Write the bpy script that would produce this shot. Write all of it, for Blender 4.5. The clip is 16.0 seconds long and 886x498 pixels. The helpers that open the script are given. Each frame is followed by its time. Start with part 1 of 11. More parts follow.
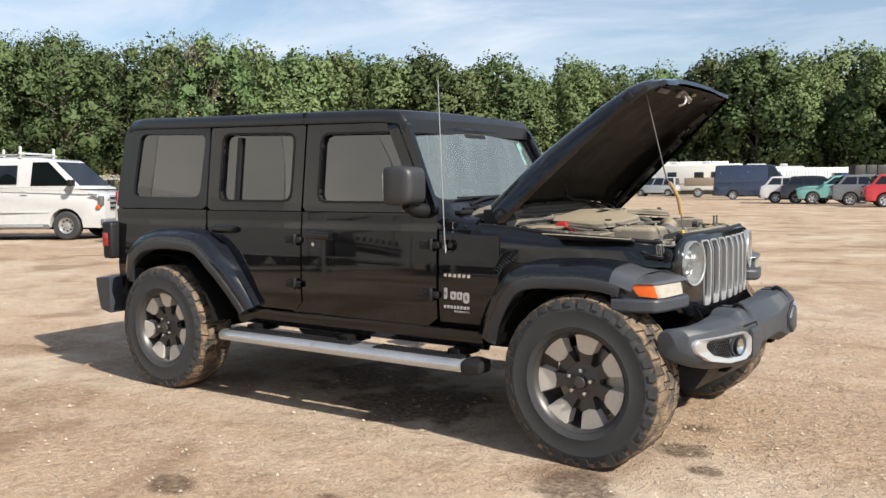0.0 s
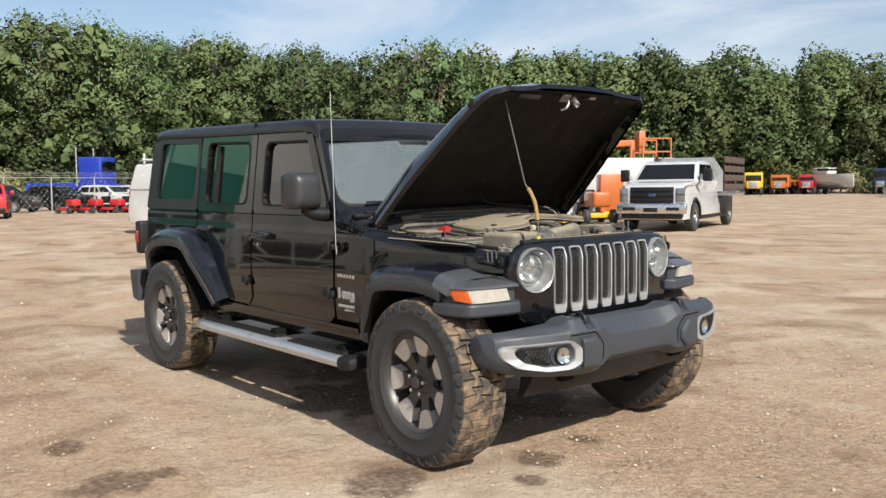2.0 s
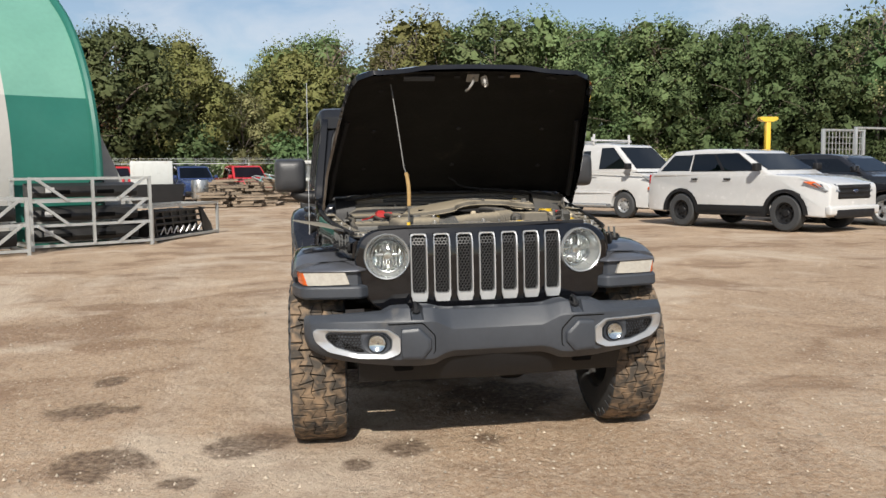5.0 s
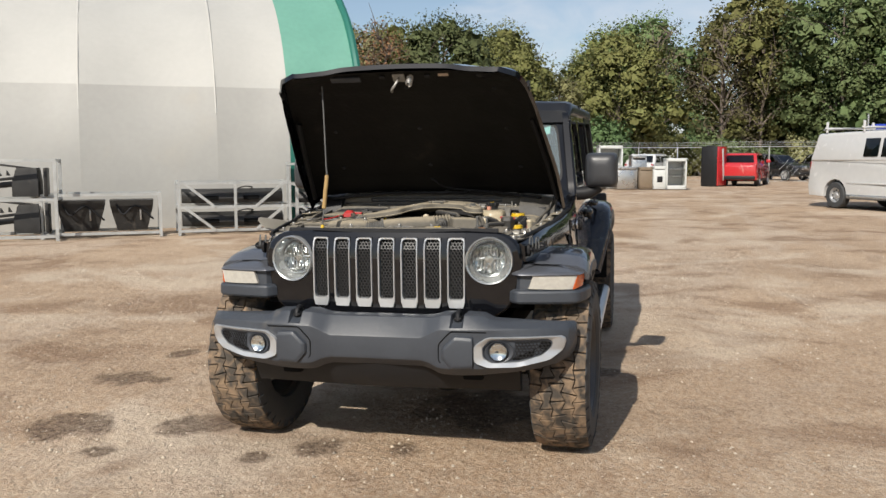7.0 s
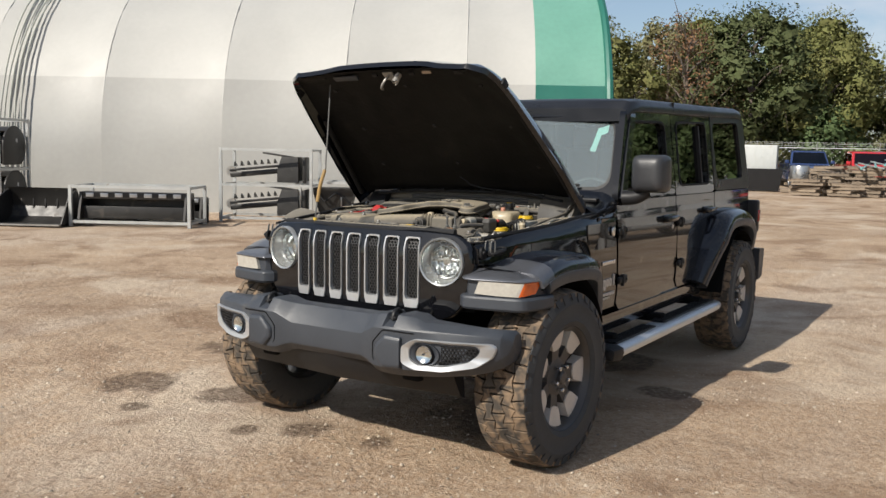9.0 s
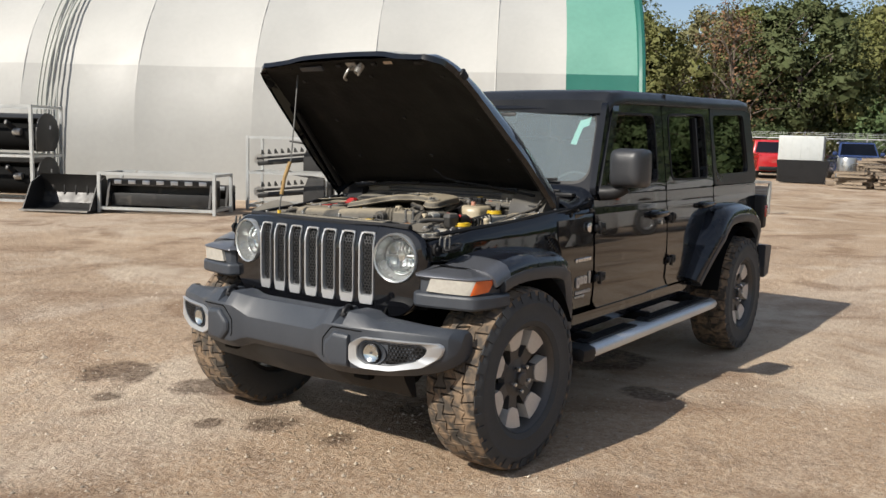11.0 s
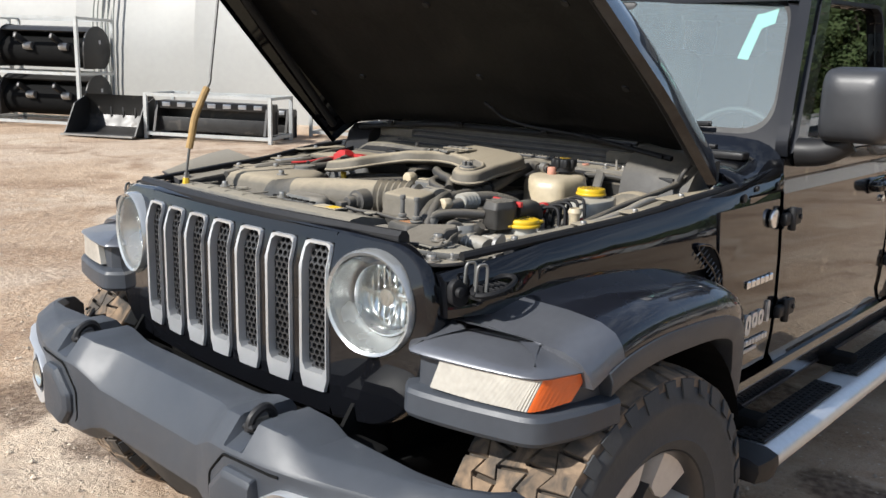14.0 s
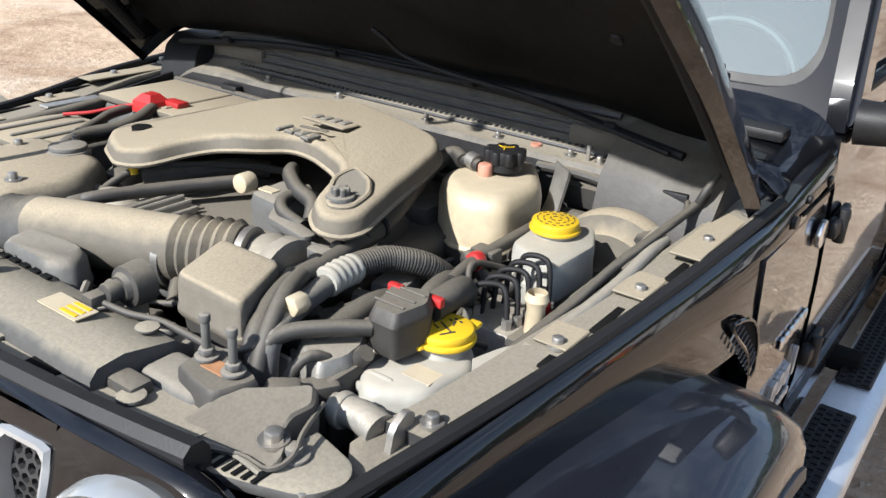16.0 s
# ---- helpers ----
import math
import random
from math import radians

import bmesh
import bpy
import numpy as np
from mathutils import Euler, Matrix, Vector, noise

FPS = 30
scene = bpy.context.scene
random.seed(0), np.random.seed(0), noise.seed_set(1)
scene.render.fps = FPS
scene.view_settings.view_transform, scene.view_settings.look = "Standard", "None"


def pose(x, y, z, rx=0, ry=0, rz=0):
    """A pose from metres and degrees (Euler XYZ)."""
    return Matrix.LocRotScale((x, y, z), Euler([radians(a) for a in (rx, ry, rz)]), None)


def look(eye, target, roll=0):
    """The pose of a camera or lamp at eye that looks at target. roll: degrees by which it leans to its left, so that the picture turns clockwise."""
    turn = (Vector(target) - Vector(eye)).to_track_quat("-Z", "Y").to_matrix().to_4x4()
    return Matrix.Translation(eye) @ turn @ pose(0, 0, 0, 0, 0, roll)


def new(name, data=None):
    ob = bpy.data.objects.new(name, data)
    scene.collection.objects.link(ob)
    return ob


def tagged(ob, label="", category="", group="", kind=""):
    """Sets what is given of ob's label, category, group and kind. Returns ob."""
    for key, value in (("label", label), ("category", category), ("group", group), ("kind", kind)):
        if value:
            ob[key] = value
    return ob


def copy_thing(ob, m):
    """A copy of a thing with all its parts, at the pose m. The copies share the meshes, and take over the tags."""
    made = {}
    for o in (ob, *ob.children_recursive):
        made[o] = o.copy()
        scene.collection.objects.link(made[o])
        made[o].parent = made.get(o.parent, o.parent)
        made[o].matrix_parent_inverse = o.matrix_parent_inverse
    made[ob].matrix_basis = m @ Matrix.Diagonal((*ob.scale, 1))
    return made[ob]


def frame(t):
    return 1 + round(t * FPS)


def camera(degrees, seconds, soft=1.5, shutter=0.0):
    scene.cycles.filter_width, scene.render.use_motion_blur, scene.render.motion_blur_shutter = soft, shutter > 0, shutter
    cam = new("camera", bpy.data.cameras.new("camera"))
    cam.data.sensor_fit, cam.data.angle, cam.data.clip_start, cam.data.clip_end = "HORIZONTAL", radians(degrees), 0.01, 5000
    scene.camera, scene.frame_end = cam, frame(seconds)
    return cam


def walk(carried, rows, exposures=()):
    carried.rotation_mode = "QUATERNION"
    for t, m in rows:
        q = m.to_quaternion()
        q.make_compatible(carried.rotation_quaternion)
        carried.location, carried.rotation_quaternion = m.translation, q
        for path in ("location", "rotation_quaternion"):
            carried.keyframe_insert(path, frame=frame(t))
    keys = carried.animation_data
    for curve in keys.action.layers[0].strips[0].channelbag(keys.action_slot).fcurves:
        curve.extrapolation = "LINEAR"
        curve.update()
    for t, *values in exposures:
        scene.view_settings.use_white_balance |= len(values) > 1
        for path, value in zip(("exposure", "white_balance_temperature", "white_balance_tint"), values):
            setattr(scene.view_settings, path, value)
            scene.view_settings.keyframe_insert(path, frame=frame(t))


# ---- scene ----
cam = camera(54.5, 16.0)
PATH = [
    (0, (1.764, -4.461, 1.311), (0.619, -2.828, 1.164), -0.5),
    (0.5, (2.207, -4.221, 1.319), (0.947, -2.676, 1.166), -0.5),
    (1, (2.551, -3.949, 1.32), (1.188, -2.492, 1.173), -0.5),
    (1.5, (2.874, -3.62, 1.322), (1.42, -2.254, 1.183), -0.5),
    (2, (3.24, -3.341, 1.325), (1.696, -2.077, 1.182), -0.5),
    (2.5, (3.495, -2.95, 1.294), (1.85, -1.821, 1.15), -0.2),
    (3, (3.756, -2.549, 1.287), (2.022, -1.562, 1.139), -0.2),
    (3.5, (4.006, -2.144, 1.327), (2.194, -1.312, 1.172), -0.2),
    (4, (4.121, -1.693, 1.333), (2.243, -1.025, 1.171), -0.3),
    (4.5, (4.296, -1.261, 1.33), (2.367, -0.764, 1.159), -0.5),
    (5, (4.366, -0.831, 1.312), (2.398, -0.516, 1.138), -0.7),
    (5.2, (4.345, -0.639, 1.329), (2.368, -0.394, 1.148), -0.8),
    (7.3, (4.093, 1.394, 1.393), (2.189, 0.819, 1.188), 0.0),
    (7.5, (4.032, 1.54, 1.374), (2.152, 0.888, 1.17), 0.1),
    (8, (3.839, 1.919, 1.392), (2.03, 1.092, 1.177), 0.4),
    (8.5, (3.696, 2.319, 1.396), (1.971, 1.332, 1.175), 0.8),
    (9, (3.501, 2.566, 1.419), (1.851, 1.458, 1.196), 1.2),
    (9.5, (3.307, 2.743, 1.434), (1.707, 1.564, 1.211), 1.5),
    (9.7, (3.282, 2.837, 1.436), (1.696, 1.64, 1.214), 1.6),
    (11.8, (2.963, 2.785, 1.451), (1.377, 1.595, 1.183), 1.5),
    (12, (2.857, 2.707, 1.431), (1.282, 1.505, 1.158), 1.3),
    (12.5, (2.509, 2.5, 1.408), (0.965, 1.262, 1.115), 1.2),
    (13, (2.173, 2.232, 1.415), (0.675, 0.947, 1.094), 1.2),
    (13.5, (1.852, 1.924, 1.43), (0.395, 0.603, 1.066), 1.5),
    (14, (1.49, 1.683, 1.415), (0.061, 0.353, 0.982), 2.0),
    (14.5, (1.213, 1.468, 1.425), (-0.205, 0.162, 0.892), 2.4),
    (15, (1.0, 1.228, 1.464), (-0.423, -0.022, 0.822), 3.1),
    (15.5, (0.837, 1.138, 1.522), (-0.612, -0.033, 0.794), 3.3),
    (16, (0.733, 1.038, 1.569), (-0.764, -0.011, 0.758), 3.9),
]
walk(cam, [(t, look(eye, target, roll)) for t, eye, target, roll in PATH], exposures=((0, 0.60, 6400, 10), (1.5, 0.48, 6400, 10), (3, 0.36, 6400, 10), (5, 0.24, 6400, 10), (9.5, 0.20, 6400, 10), (12, 0.32, 6300, 10), (13.5, 0.55, 6150, 10), (14.5, 0.80, 5950, 10), (16, 1.05, 5900, 10)))

# ---------------------------------------------------------------- light
SUN_TO = Vector((2.16, -0.43, 1.78)).normalized()
world = bpy.data.worlds.new("sky")
scene.world = world
world.use_nodes = True
wn, wl = world.node_tree.nodes, world.node_tree.links
sky = wn.new("ShaderNodeTexSky")
sky.sky_type = "NISHITA"
sky.sun_disc = False
sky.sun_elevation = math.asin(SUN_TO.z)
sky.sun_rotation = math.atan2(SUN_TO.x, SUN_TO.y)
sky.air_density, sky.dust_density, sky.ozone_density = 1.0, 0.9, 1.2
# thin high cloud streaks over the blue
wtc = wn.new("ShaderNodeTexCoord")
wmap = wn.new("ShaderNodeMapping")
wmap.inputs["Rotation"].default_value = (0.0, 0.0, 0.6)
wmap.inputs["Scale"].default_value = (1.2, 3.6, 9.0)
wl.new(wtc.outputs["Generated"], wmap.inputs["Vector"])
wno = wn.new("ShaderNodeTexNoise")
wno.inputs["Scale"].default_value = 1.7
wno.inputs["Detail"].default_value = 7.0
wno.inputs["Roughness"].default_value = 0.58
wno.inputs["Distortion"].default_value = 0.6
wl.new(wmap.outputs["Vector"], wno.inputs["Vector"])
wra = wn.new("ShaderNodeValToRGB")
wra.color_ramp.elements[0].position, wra.color_ramp.elements[1].position = 0.44, 0.74
wra.color_ramp.elements[0].color, wra.color_ramp.elements[1].color = (0.10, 0.10, 0.10, 1), (0.75, 0.75, 0.75, 1)
wl.new(wno.outputs["Fac"], wra.inputs["Fac"])
wmx = wn.new("ShaderNodeMix")
wmx.data_type = "RGBA"
wl.new(wra.outputs["Color"], wmx.inputs["Factor"])
wl.new(sky.outputs["Color"], wmx.inputs["A"])
wmx.inputs["B"].default_value = (7.0, 7.4, 8.0, 1)
bg = wn["Background"]
wl.new(wmx.outputs["Result"], bg.inputs["Color"])
bg.inputs["Strength"].default_value = 0.088

sun = new("sun", bpy.data.lights.new("sun", "SUN"))
sun.data.energy, sun.data.angle, sun.data.color = 5.0, radians(0.6), (1.0, 0.93, 0.82)
sun.matrix_world = look(SUN_TO * 60, (0, 0, 0))


# ---------------------------------------------------------------- materials
def material(name, color, rough=0.6, metal=0.0, vary=0.12, scale=6.0, fine=60.0, bump=0.0, bump_scale=80.0,
             dirt=None, dirt_amount=0.0, dirt_scale=3.0, coat=0.0, spec=0.5, rough_vary=0.08, random_tint=0.0,
             island_tint=0.0, top_dust=None, dust_amount=0.0):
    """A surface with colour variation at two scales, roughness variation, fine relief and optional dirt."""
    m = bpy.data.materials.new(name)
    m.use_nodes = True
    n, l = m.node_tree.nodes, m.node_tree.links
    b = n["Principled BSDF"]
    b.inputs["Metallic"].default_value = metal
    b.inputs["Specular IOR Level"].default_value = spec
    if coat:
        b.inputs["Coat Weight"].default_value = coat
        b.inputs["Coat Roughness"].default_value = 0.03
        b.inputs["Coat IOR"].default_value = 1.52
    tc = n.new("ShaderNodeTexCoord")

    def noise_node(sc, det=4.0, dist=0.0):
        t = n.new("ShaderNodeTexNoise")
        t.inputs["Scale"].default_value = sc
        t.inputs["Detail"].default_value = det
        t.inputs["Distortion"].default_value = dist
        l.new(tc.outputs["Object"], t.inputs["Vector"])
        return t

    big, small = noise_node(scale, 4.0, 0.3), noise_node(fine, 3.0)
    add = n.new("ShaderNodeMath")
    add.operation = "ADD"
    l.new(big.outputs["Fac"], add.inputs[0])
    l.new(small.outputs["Fac"], add.inputs[1])
    mr = n.new("ShaderNodeMapRange")
    mr.inputs["From Min"].default_value, mr.inputs["From Max"].default_value = 0.6, 1.4
    mr.inputs["To Min"].default_value, mr.inputs["To Max"].default_value = 1 - vary, 1 + vary
    l.new(add.outputs[0], mr.inputs["Value"])
    val = mr.outputs["Result"]
    if random_tint or island_tint:
        src = n.new("ShaderNodeObjectInfo").outputs["Random"] if random_tint else n.new("ShaderNodeNewGeometry").outputs["Random Per Island"]
        amount = random_tint or island_tint
        rr = n.new("ShaderNodeMapRange")
        rr.inputs["To Min"].default_value, rr.inputs["To Max"].default_value = 1 - amount, 1 + amount
        l.new(src, rr.inputs["Value"])
        mm = n.new("ShaderNodeMath")
        mm.operation = "MULTIPLY"
        l.new(val, mm.inputs[0])
        l.new(rr.outputs["Result"], mm.inputs[1])
        val = mm.outputs[0]
    mul = n.new("ShaderNodeVectorMath")
    mul.operation = "SCALE"
    mul.inputs[0].default_value = color[:3]
    l.new(val, mul.inputs["Scale"])
    col = mul.outputs["Vector"]
    rv = n.new("ShaderNodeMapRange")
    rv.inputs["From Min"].default_value, rv.inputs["From Max"].default_value = 0.3, 0.7
    rv.inputs["To Min"].default_value, rv.inputs["To Max"].default_value = max(0.02, rough - rough_vary), min(1, rough + rough_vary)
    l.new(big.outputs["Fac"], rv.inputs["Value"])
    rou = rv.outputs["Result"]

    def blend(fac, c, r):
        nonlocal col, rou
        mx = n.new("ShaderNodeMix")
        mx.data_type = "RGBA"
        l.new(fac, mx.inputs["Factor"])
        l.new(col, mx.inputs["A"])
        mx.inputs["B"].default_value = (*c, 1)
        col = mx.outputs["Result"]
        mf = n.new("ShaderNodeMix")
        l.new(fac, mf.inputs["Factor"])
        l.new(rou, mf.inputs["A"])
        mf.inputs["B"].default_value = r
        rou = mf.outputs["Result"]
        return mf

    if dirt:
        d = noise_node(dirt_scale, 8.0, 0.8)
        dr = n.new("ShaderNodeMapRange")
        dr.inputs["From Min"].default_value, dr.inputs["From Max"].default_value = 0.62 - 0.4 * dirt_amount, 0.86 - 0.4 * dirt_amount
        l.new(d.outputs["Fac"], dr.inputs["Value"])
        blend(dr.outputs["Result"], dirt, 0.9)
    if top_dust:
        # settled dust: lies on what faces up
        g = n.new("ShaderNodeNewGeometry")
        sx = n.new("ShaderNodeSeparateXYZ")
        l.new(g.outputs["Normal"], sx.inputs[0])
        dn = noise_node(30.0, 8.0, 0.4)
        ad = n.new("ShaderNodeMath")
        ad.operation = "MULTIPLY_ADD"
        l.new(dn.outputs["Fac"], ad.inputs[0])
        ad.inputs[1].default_value = 0.4
        l.new(sx.outputs["Z"], ad.inputs[2])
        dr = n.new("ShaderNodeMapRange")
        dr.inputs["From Min"].default_value, dr.inputs["From Max"].default_value = 0.62, 1.06
        dr.inputs["To Max"].default_value = dust_amount
        l.new(ad.outputs[0], dr.inputs["Value"])
        # rubbed thin in patches
        rub = noise_node(240.0, 5.0, 0.2)
        rm_ = n.new("ShaderNodeMapRange")
        rm_.inputs["From Min"].default_value, rm_.inputs["From Max"].default_value = 0.36, 0.62
        rm_.inputs["To Min"].default_value, rm_.inputs["To Max"].default_value = 0.82, 1.05
        l.new(rub.outputs["Fac"], rm_.inputs["Value"])
        mu_ = n.new("ShaderNodeMath")
        mu_.operation = "MULTIPLY"
        mu_.use_clamp = True
        l.new(dr.outputs["Result"], mu_.inputs[0])
        l.new(rm_.outputs["Result"], mu_.inputs[1])
        blend(mu_.outputs[0], top_dust, 0.95)
    l.new(col, b.inputs["Base Color"])
    l.new(rou, b.inputs["Roughness"])
    if bump:
        bt = noise_node(bump_scale, 5.0)
        bn = n.new("ShaderNodeBump")
        bn.inputs["Strength"].default_value = bump
        bn.inputs["Distance"].default_value = 0.01
        l.new(bt.outputs["Fac"], bn.inputs["Height"])
        l.new(bn.outputs["Normal"], b.inputs["Normal"])
    return m


def glass(name, tint, rough=0.0, alpha_mix=0.0, ior=1.5):
    m = bpy.data.materials.new(name)
    m.use_nodes = True
    b = m.node_tree.nodes["Principled BSDF"]
    b.inputs["Base Color"].default_value = (*tint, 1)
    b.inputs["Transmission Weight"].default_value = 1.0
    b.inputs["Roughness"].default_value = rough
    b.inputs["IOR"].default_value = ior
    return m


def pane(name, tint, gloss=0.0, film=0.0):
    """A thin pane: mirror-like reflection by Fresnel over tinted see-through."""
    m = bpy.data.materials.new(name)
    m.use_nodes = True
    n, l = m.node_tree.nodes, m.node_tree.links
    n.remove(n["Principled BSDF"])
    out = n["Material Output"]
    tr = n.new("ShaderNodeBsdfTransparent")
    tr.inputs["Color"].default_value = (*tint, 1)
    gl = n.new("ShaderNodeBsdfGlossy")
    gl.inputs["Roughness"].default_value = 0.015
    lw = n.new("ShaderNodeLayerWeight")
    lw.inputs["Blend"].default_value = 0.5
    pw = n.new("ShaderNodeMath")
    pw.operation = "POWER"
    pw.inputs[1].default_value = 5.0
    l.new(lw.outputs["Facing"], pw.inputs[0])
    fr = n.new("ShaderNodeMath")
    fr.operation = "MULTIPLY_ADD"
    fr.inputs[1].default_value, fr.inputs[2].default_value = 0.92 - gloss, 0.05 + gloss
    l.new(pw.outputs[0], fr.inputs[0])
    base = tr.outputs[0]
    if film:
        # dust film on the glass, its pale teal standing in for sky glare
        df = n.new("ShaderNodeBsdfDiffuse")
        df.inputs["Color"].default_value = (0.66, 0.80, 0.82, 1)
        mf = n.new("ShaderNodeMixShader")
        mf.inputs["Fac"].default_value = film
        l.new(tr.outputs[0], mf.inputs[1])
        l.new(df.outputs[0], mf.inputs[2])
        base = mf.outputs[0]
    mx = n.new("ShaderNodeMixShader")
    l.new(fr.outputs[0], mx.inputs["Fac"])
    l.new(base, mx.inputs[1])
    l.new(gl.outputs[0], mx.inputs[2])
    l.new(mx.outputs[0], out.inputs["Surface"])
    return m


DUST = (0.40, 0.33, 0.24)
BLACK_PAINT = material("black_clearcoat_paint", (0.0035, 0.0038, 0.005), 0.3, vary=0.15, coat=1.0, rough_vary=0.03, spec=0.05,
                       dirt=(0.022, 0.020, 0.017), dirt_amount=-0.28, dirt_scale=2.2)
HARDTOP = material("satin_black_hardtop", (0.010, 0.011, 0.014), 0.32, vary=0.15, bump=0.04, bump_scale=300, rough_vary=0.05,
                   dirt=(0.10, 0.085, 0.065), dirt_amount=-0.15)
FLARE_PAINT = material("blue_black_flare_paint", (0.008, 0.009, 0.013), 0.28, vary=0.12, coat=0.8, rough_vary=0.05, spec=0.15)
# the flare's dark paint with reflected sky put into a paler colour
CAP_SKY_SHEEN = material("flare_paint_sky_sheen", (0.115, 0.120, 0.134), 0.34, metal=0.5, vary=0.08, bump=0.02, bump_scale=400, coat=0.35)
GREY_PLASTIC = material("dark_grey_moulded_plastic", (0.036, 0.041, 0.050), 0.46, vary=0.10, bump=0.10, bump_scale=500,
                        dirt=(0.16, 0.14, 0.11), dirt_amount=-0.1)
BLACK_PLASTIC = material("black_plastic", (0.012, 0.012, 0.013), 0.5, spec=0.3, vary=0.2, bump=0.06, bump_scale=300)
# rough black parts, and added sheets that stand for deep shade
BLACK_MATTE = material("black_plastic_and_shade", (0.007, 0.007, 0.007), 0.85, vary=0.2, spec=0.08)
MESH_BLACK = material("black_grille_mesh", (0.022, 0.022, 0.023), 0.45, vary=0.15)
ROD = material("dull_dark_rod", (0.11, 0.11, 0.105), 0.5, metal=0.4, vary=0.2)
LINER = material("black_underside_lining", (0.0045, 0.0042, 0.004), 0.55, vary=0.35, bump=0.2, bump_scale=40, spec=0.18,
                 dirt=(0.040, 0.034, 0.027), dirt_amount=-0.10, dirt_scale=4)
CHROME = material("bright_silver_trim", (0.72, 0.73, 0.74), 0.24, metal=1.0, vary=0.05)
SATIN_SILVER = material("satin_silver_plastic", (0.50, 0.51, 0.52), 0.36, metal=0.65, vary=0.05)
STEP_METAL = material("brushed_aluminium", (0.60, 0.62, 0.64), 0.36, metal=0.8, vary=0.08, dirt=(0.25, 0.20, 0.15), dirt_amount=-0.05)
STEEL = material("dull_steel", (0.34, 0.33, 0.31), 0.45, metal=0.8, vary=0.2, dirt=DUST, dirt_amount=0.15, dirt_scale=20)
RIM_FACE = material("machined_wheel_face", (0.56, 0.53, 0.49), 0.45, metal=0.4, vary=0.08)
RIM_DARK = material("dark_grey_wheel_paint", (0.070, 0.066, 0.064), 0.40, metal=0.4, vary=0.12)
TYRE = material("tyre_rubber", (0.037, 0.039, 0.041), 0.72, vary=0.15, bump=0.08, bump_scale=160, dirt=(0.075, 0.066, 0.055), dirt_amount=-0.10, dirt_scale=9)
TREAD = material("muddy_tyre_tread", (0.050, 0.042, 0.034), 0.9, vary=0.25, bump=0.3, bump_scale=60,
                 dirt=(0.225, 0.156, 0.098), dirt_amount=0.50, dirt_scale=16, island_tint=0.25)
TREAD_BASE = material("mud_packed_tread_grooves", (0.040, 0.031, 0.023), 0.95, vary=0.3, bump=0.5, bump_scale=40)
WINDSCREEN = pane("windscreen_glass", (0.55, 0.76, 0.76), 0.09, 0.14)
DASH = material("grey_dashboard_plastic", (0.17, 0.18, 0.18), 0.75, vary=0.12)
TINTED = pane("dark_tinted_glass", (0.05, 0.055, 0.055), 0.12)
CAR_GLASS = pane("car_window_glass", (0.10, 0.11, 0.115), 0.03)
LENS = pane("clear_lamp_lens", (0.93, 0.95, 0.95))
AMBER = material("amber_lens", (0.56, 0.095, 0.010), 0.12, vary=0.15, coat=0.6)
TURN_WHITE = material("frosted_lamp_lens", (0.39, 0.372, 0.33), 0.15, vary=0.14, coat=0.8, scale=22, fine=70)
REFLECTOR = material("lamp_reflector", (0.80, 0.81, 0.80), 0.12, metal=1.0, vary=0.03)
LAMP_RING = material("pale_lamp_ring", (0.40, 0.41, 0.405), 0.24, metal=0.6, vary=0.06, coat=0.5)
RED_LENS = material("red_lamp_lens", (0.30, 0.012, 0.012), 0.15, vary=0.1, coat=0.7)
INTERIOR = material("dark_cabin_fabric", (0.030, 0.030, 0.032), 0.85, vary=0.2)
STICKER = material("pale_green_paper", (0.26, 0.44, 0.38), 0.6, vary=0.05)
RUBBER = material("black_rubber", (0.011, 0.011, 0.012), 0.62, vary=0.2, spec=0.25)


# ---------------------------------------------------------------- mesh helpers
def thing(name, m=None, label="", category="", group="", kind=""):
    ob = new(name)
    ob.empty_display_size = 0.1
    if m is not None:
        ob.matrix_world = m
    return tagged(ob, label, category, group, kind)


def mesh_of(name, bm, mat, sharp=32):
    me = bpy.data.meshes.new(name)
    bmesh.ops.recalc_face_normals(bm, faces=bm.faces)
    bm.to_mesh(me)
    bm.free()
    for mt in mat if isinstance(mat, (list, tuple)) else [mat]:
        me.materials.append(mt)
    if sharp:
        me.shade_smooth()
        me.set_sharp_from_angle(angle=radians(sharp))
    return me


def part(name, bm, mat, parent=None, label="", m=None, sharp=32):
    ob = new(name, mesh_of(name, bm, mat, sharp))
    if parent is not None:
        ob.parent = parent
    if m is not None:
        ob.matrix_basis = m
    if label:
        tagged(ob, label)
    return ob


def again(ob, parent, m):
    """The same mesh once more, as an object of its own."""
    o = ob.copy()
    scene.collection.objects.link(o)
    o.parent = parent
    o.matrix_basis = m
    return o


def bevel(bm, width, seg=2, angle=30):
    es = [e for e in bm.edges if len(e.link_faces) == 2 and e.calc_face_angle(0) > radians(angle)]
    if es and width:
        bmesh.ops.bevel(bm, geom=es, offset=width, segments=seg, profile=0.5, affect="EDGES", clamp_overlap=True)
    return bm


def box(sx, sy, sz, at=(0, 0, 0), bev=0.0, seg=2, m=None, bm=None):
    """A box centred on at; m turns it first."""
    b = bmesh.new()
    bmesh.ops.create_cube(b, size=1.0, matrix=Matrix.Diagonal((sx, sy, sz, 1)))
    bevel(b, bev, seg)
    if m is not None:
        b.transform(m)
    b.transform(Matrix.Translation(at))
    return join(bm, b)


def join(bm, b):
    if bm is None:
        return b
    me = bpy.data.meshes.new("tmp")
    b.to_mesh(me)
    b.free()
    bm.from_mesh(me)
    bpy.data.meshes.remove(me)
    return bm


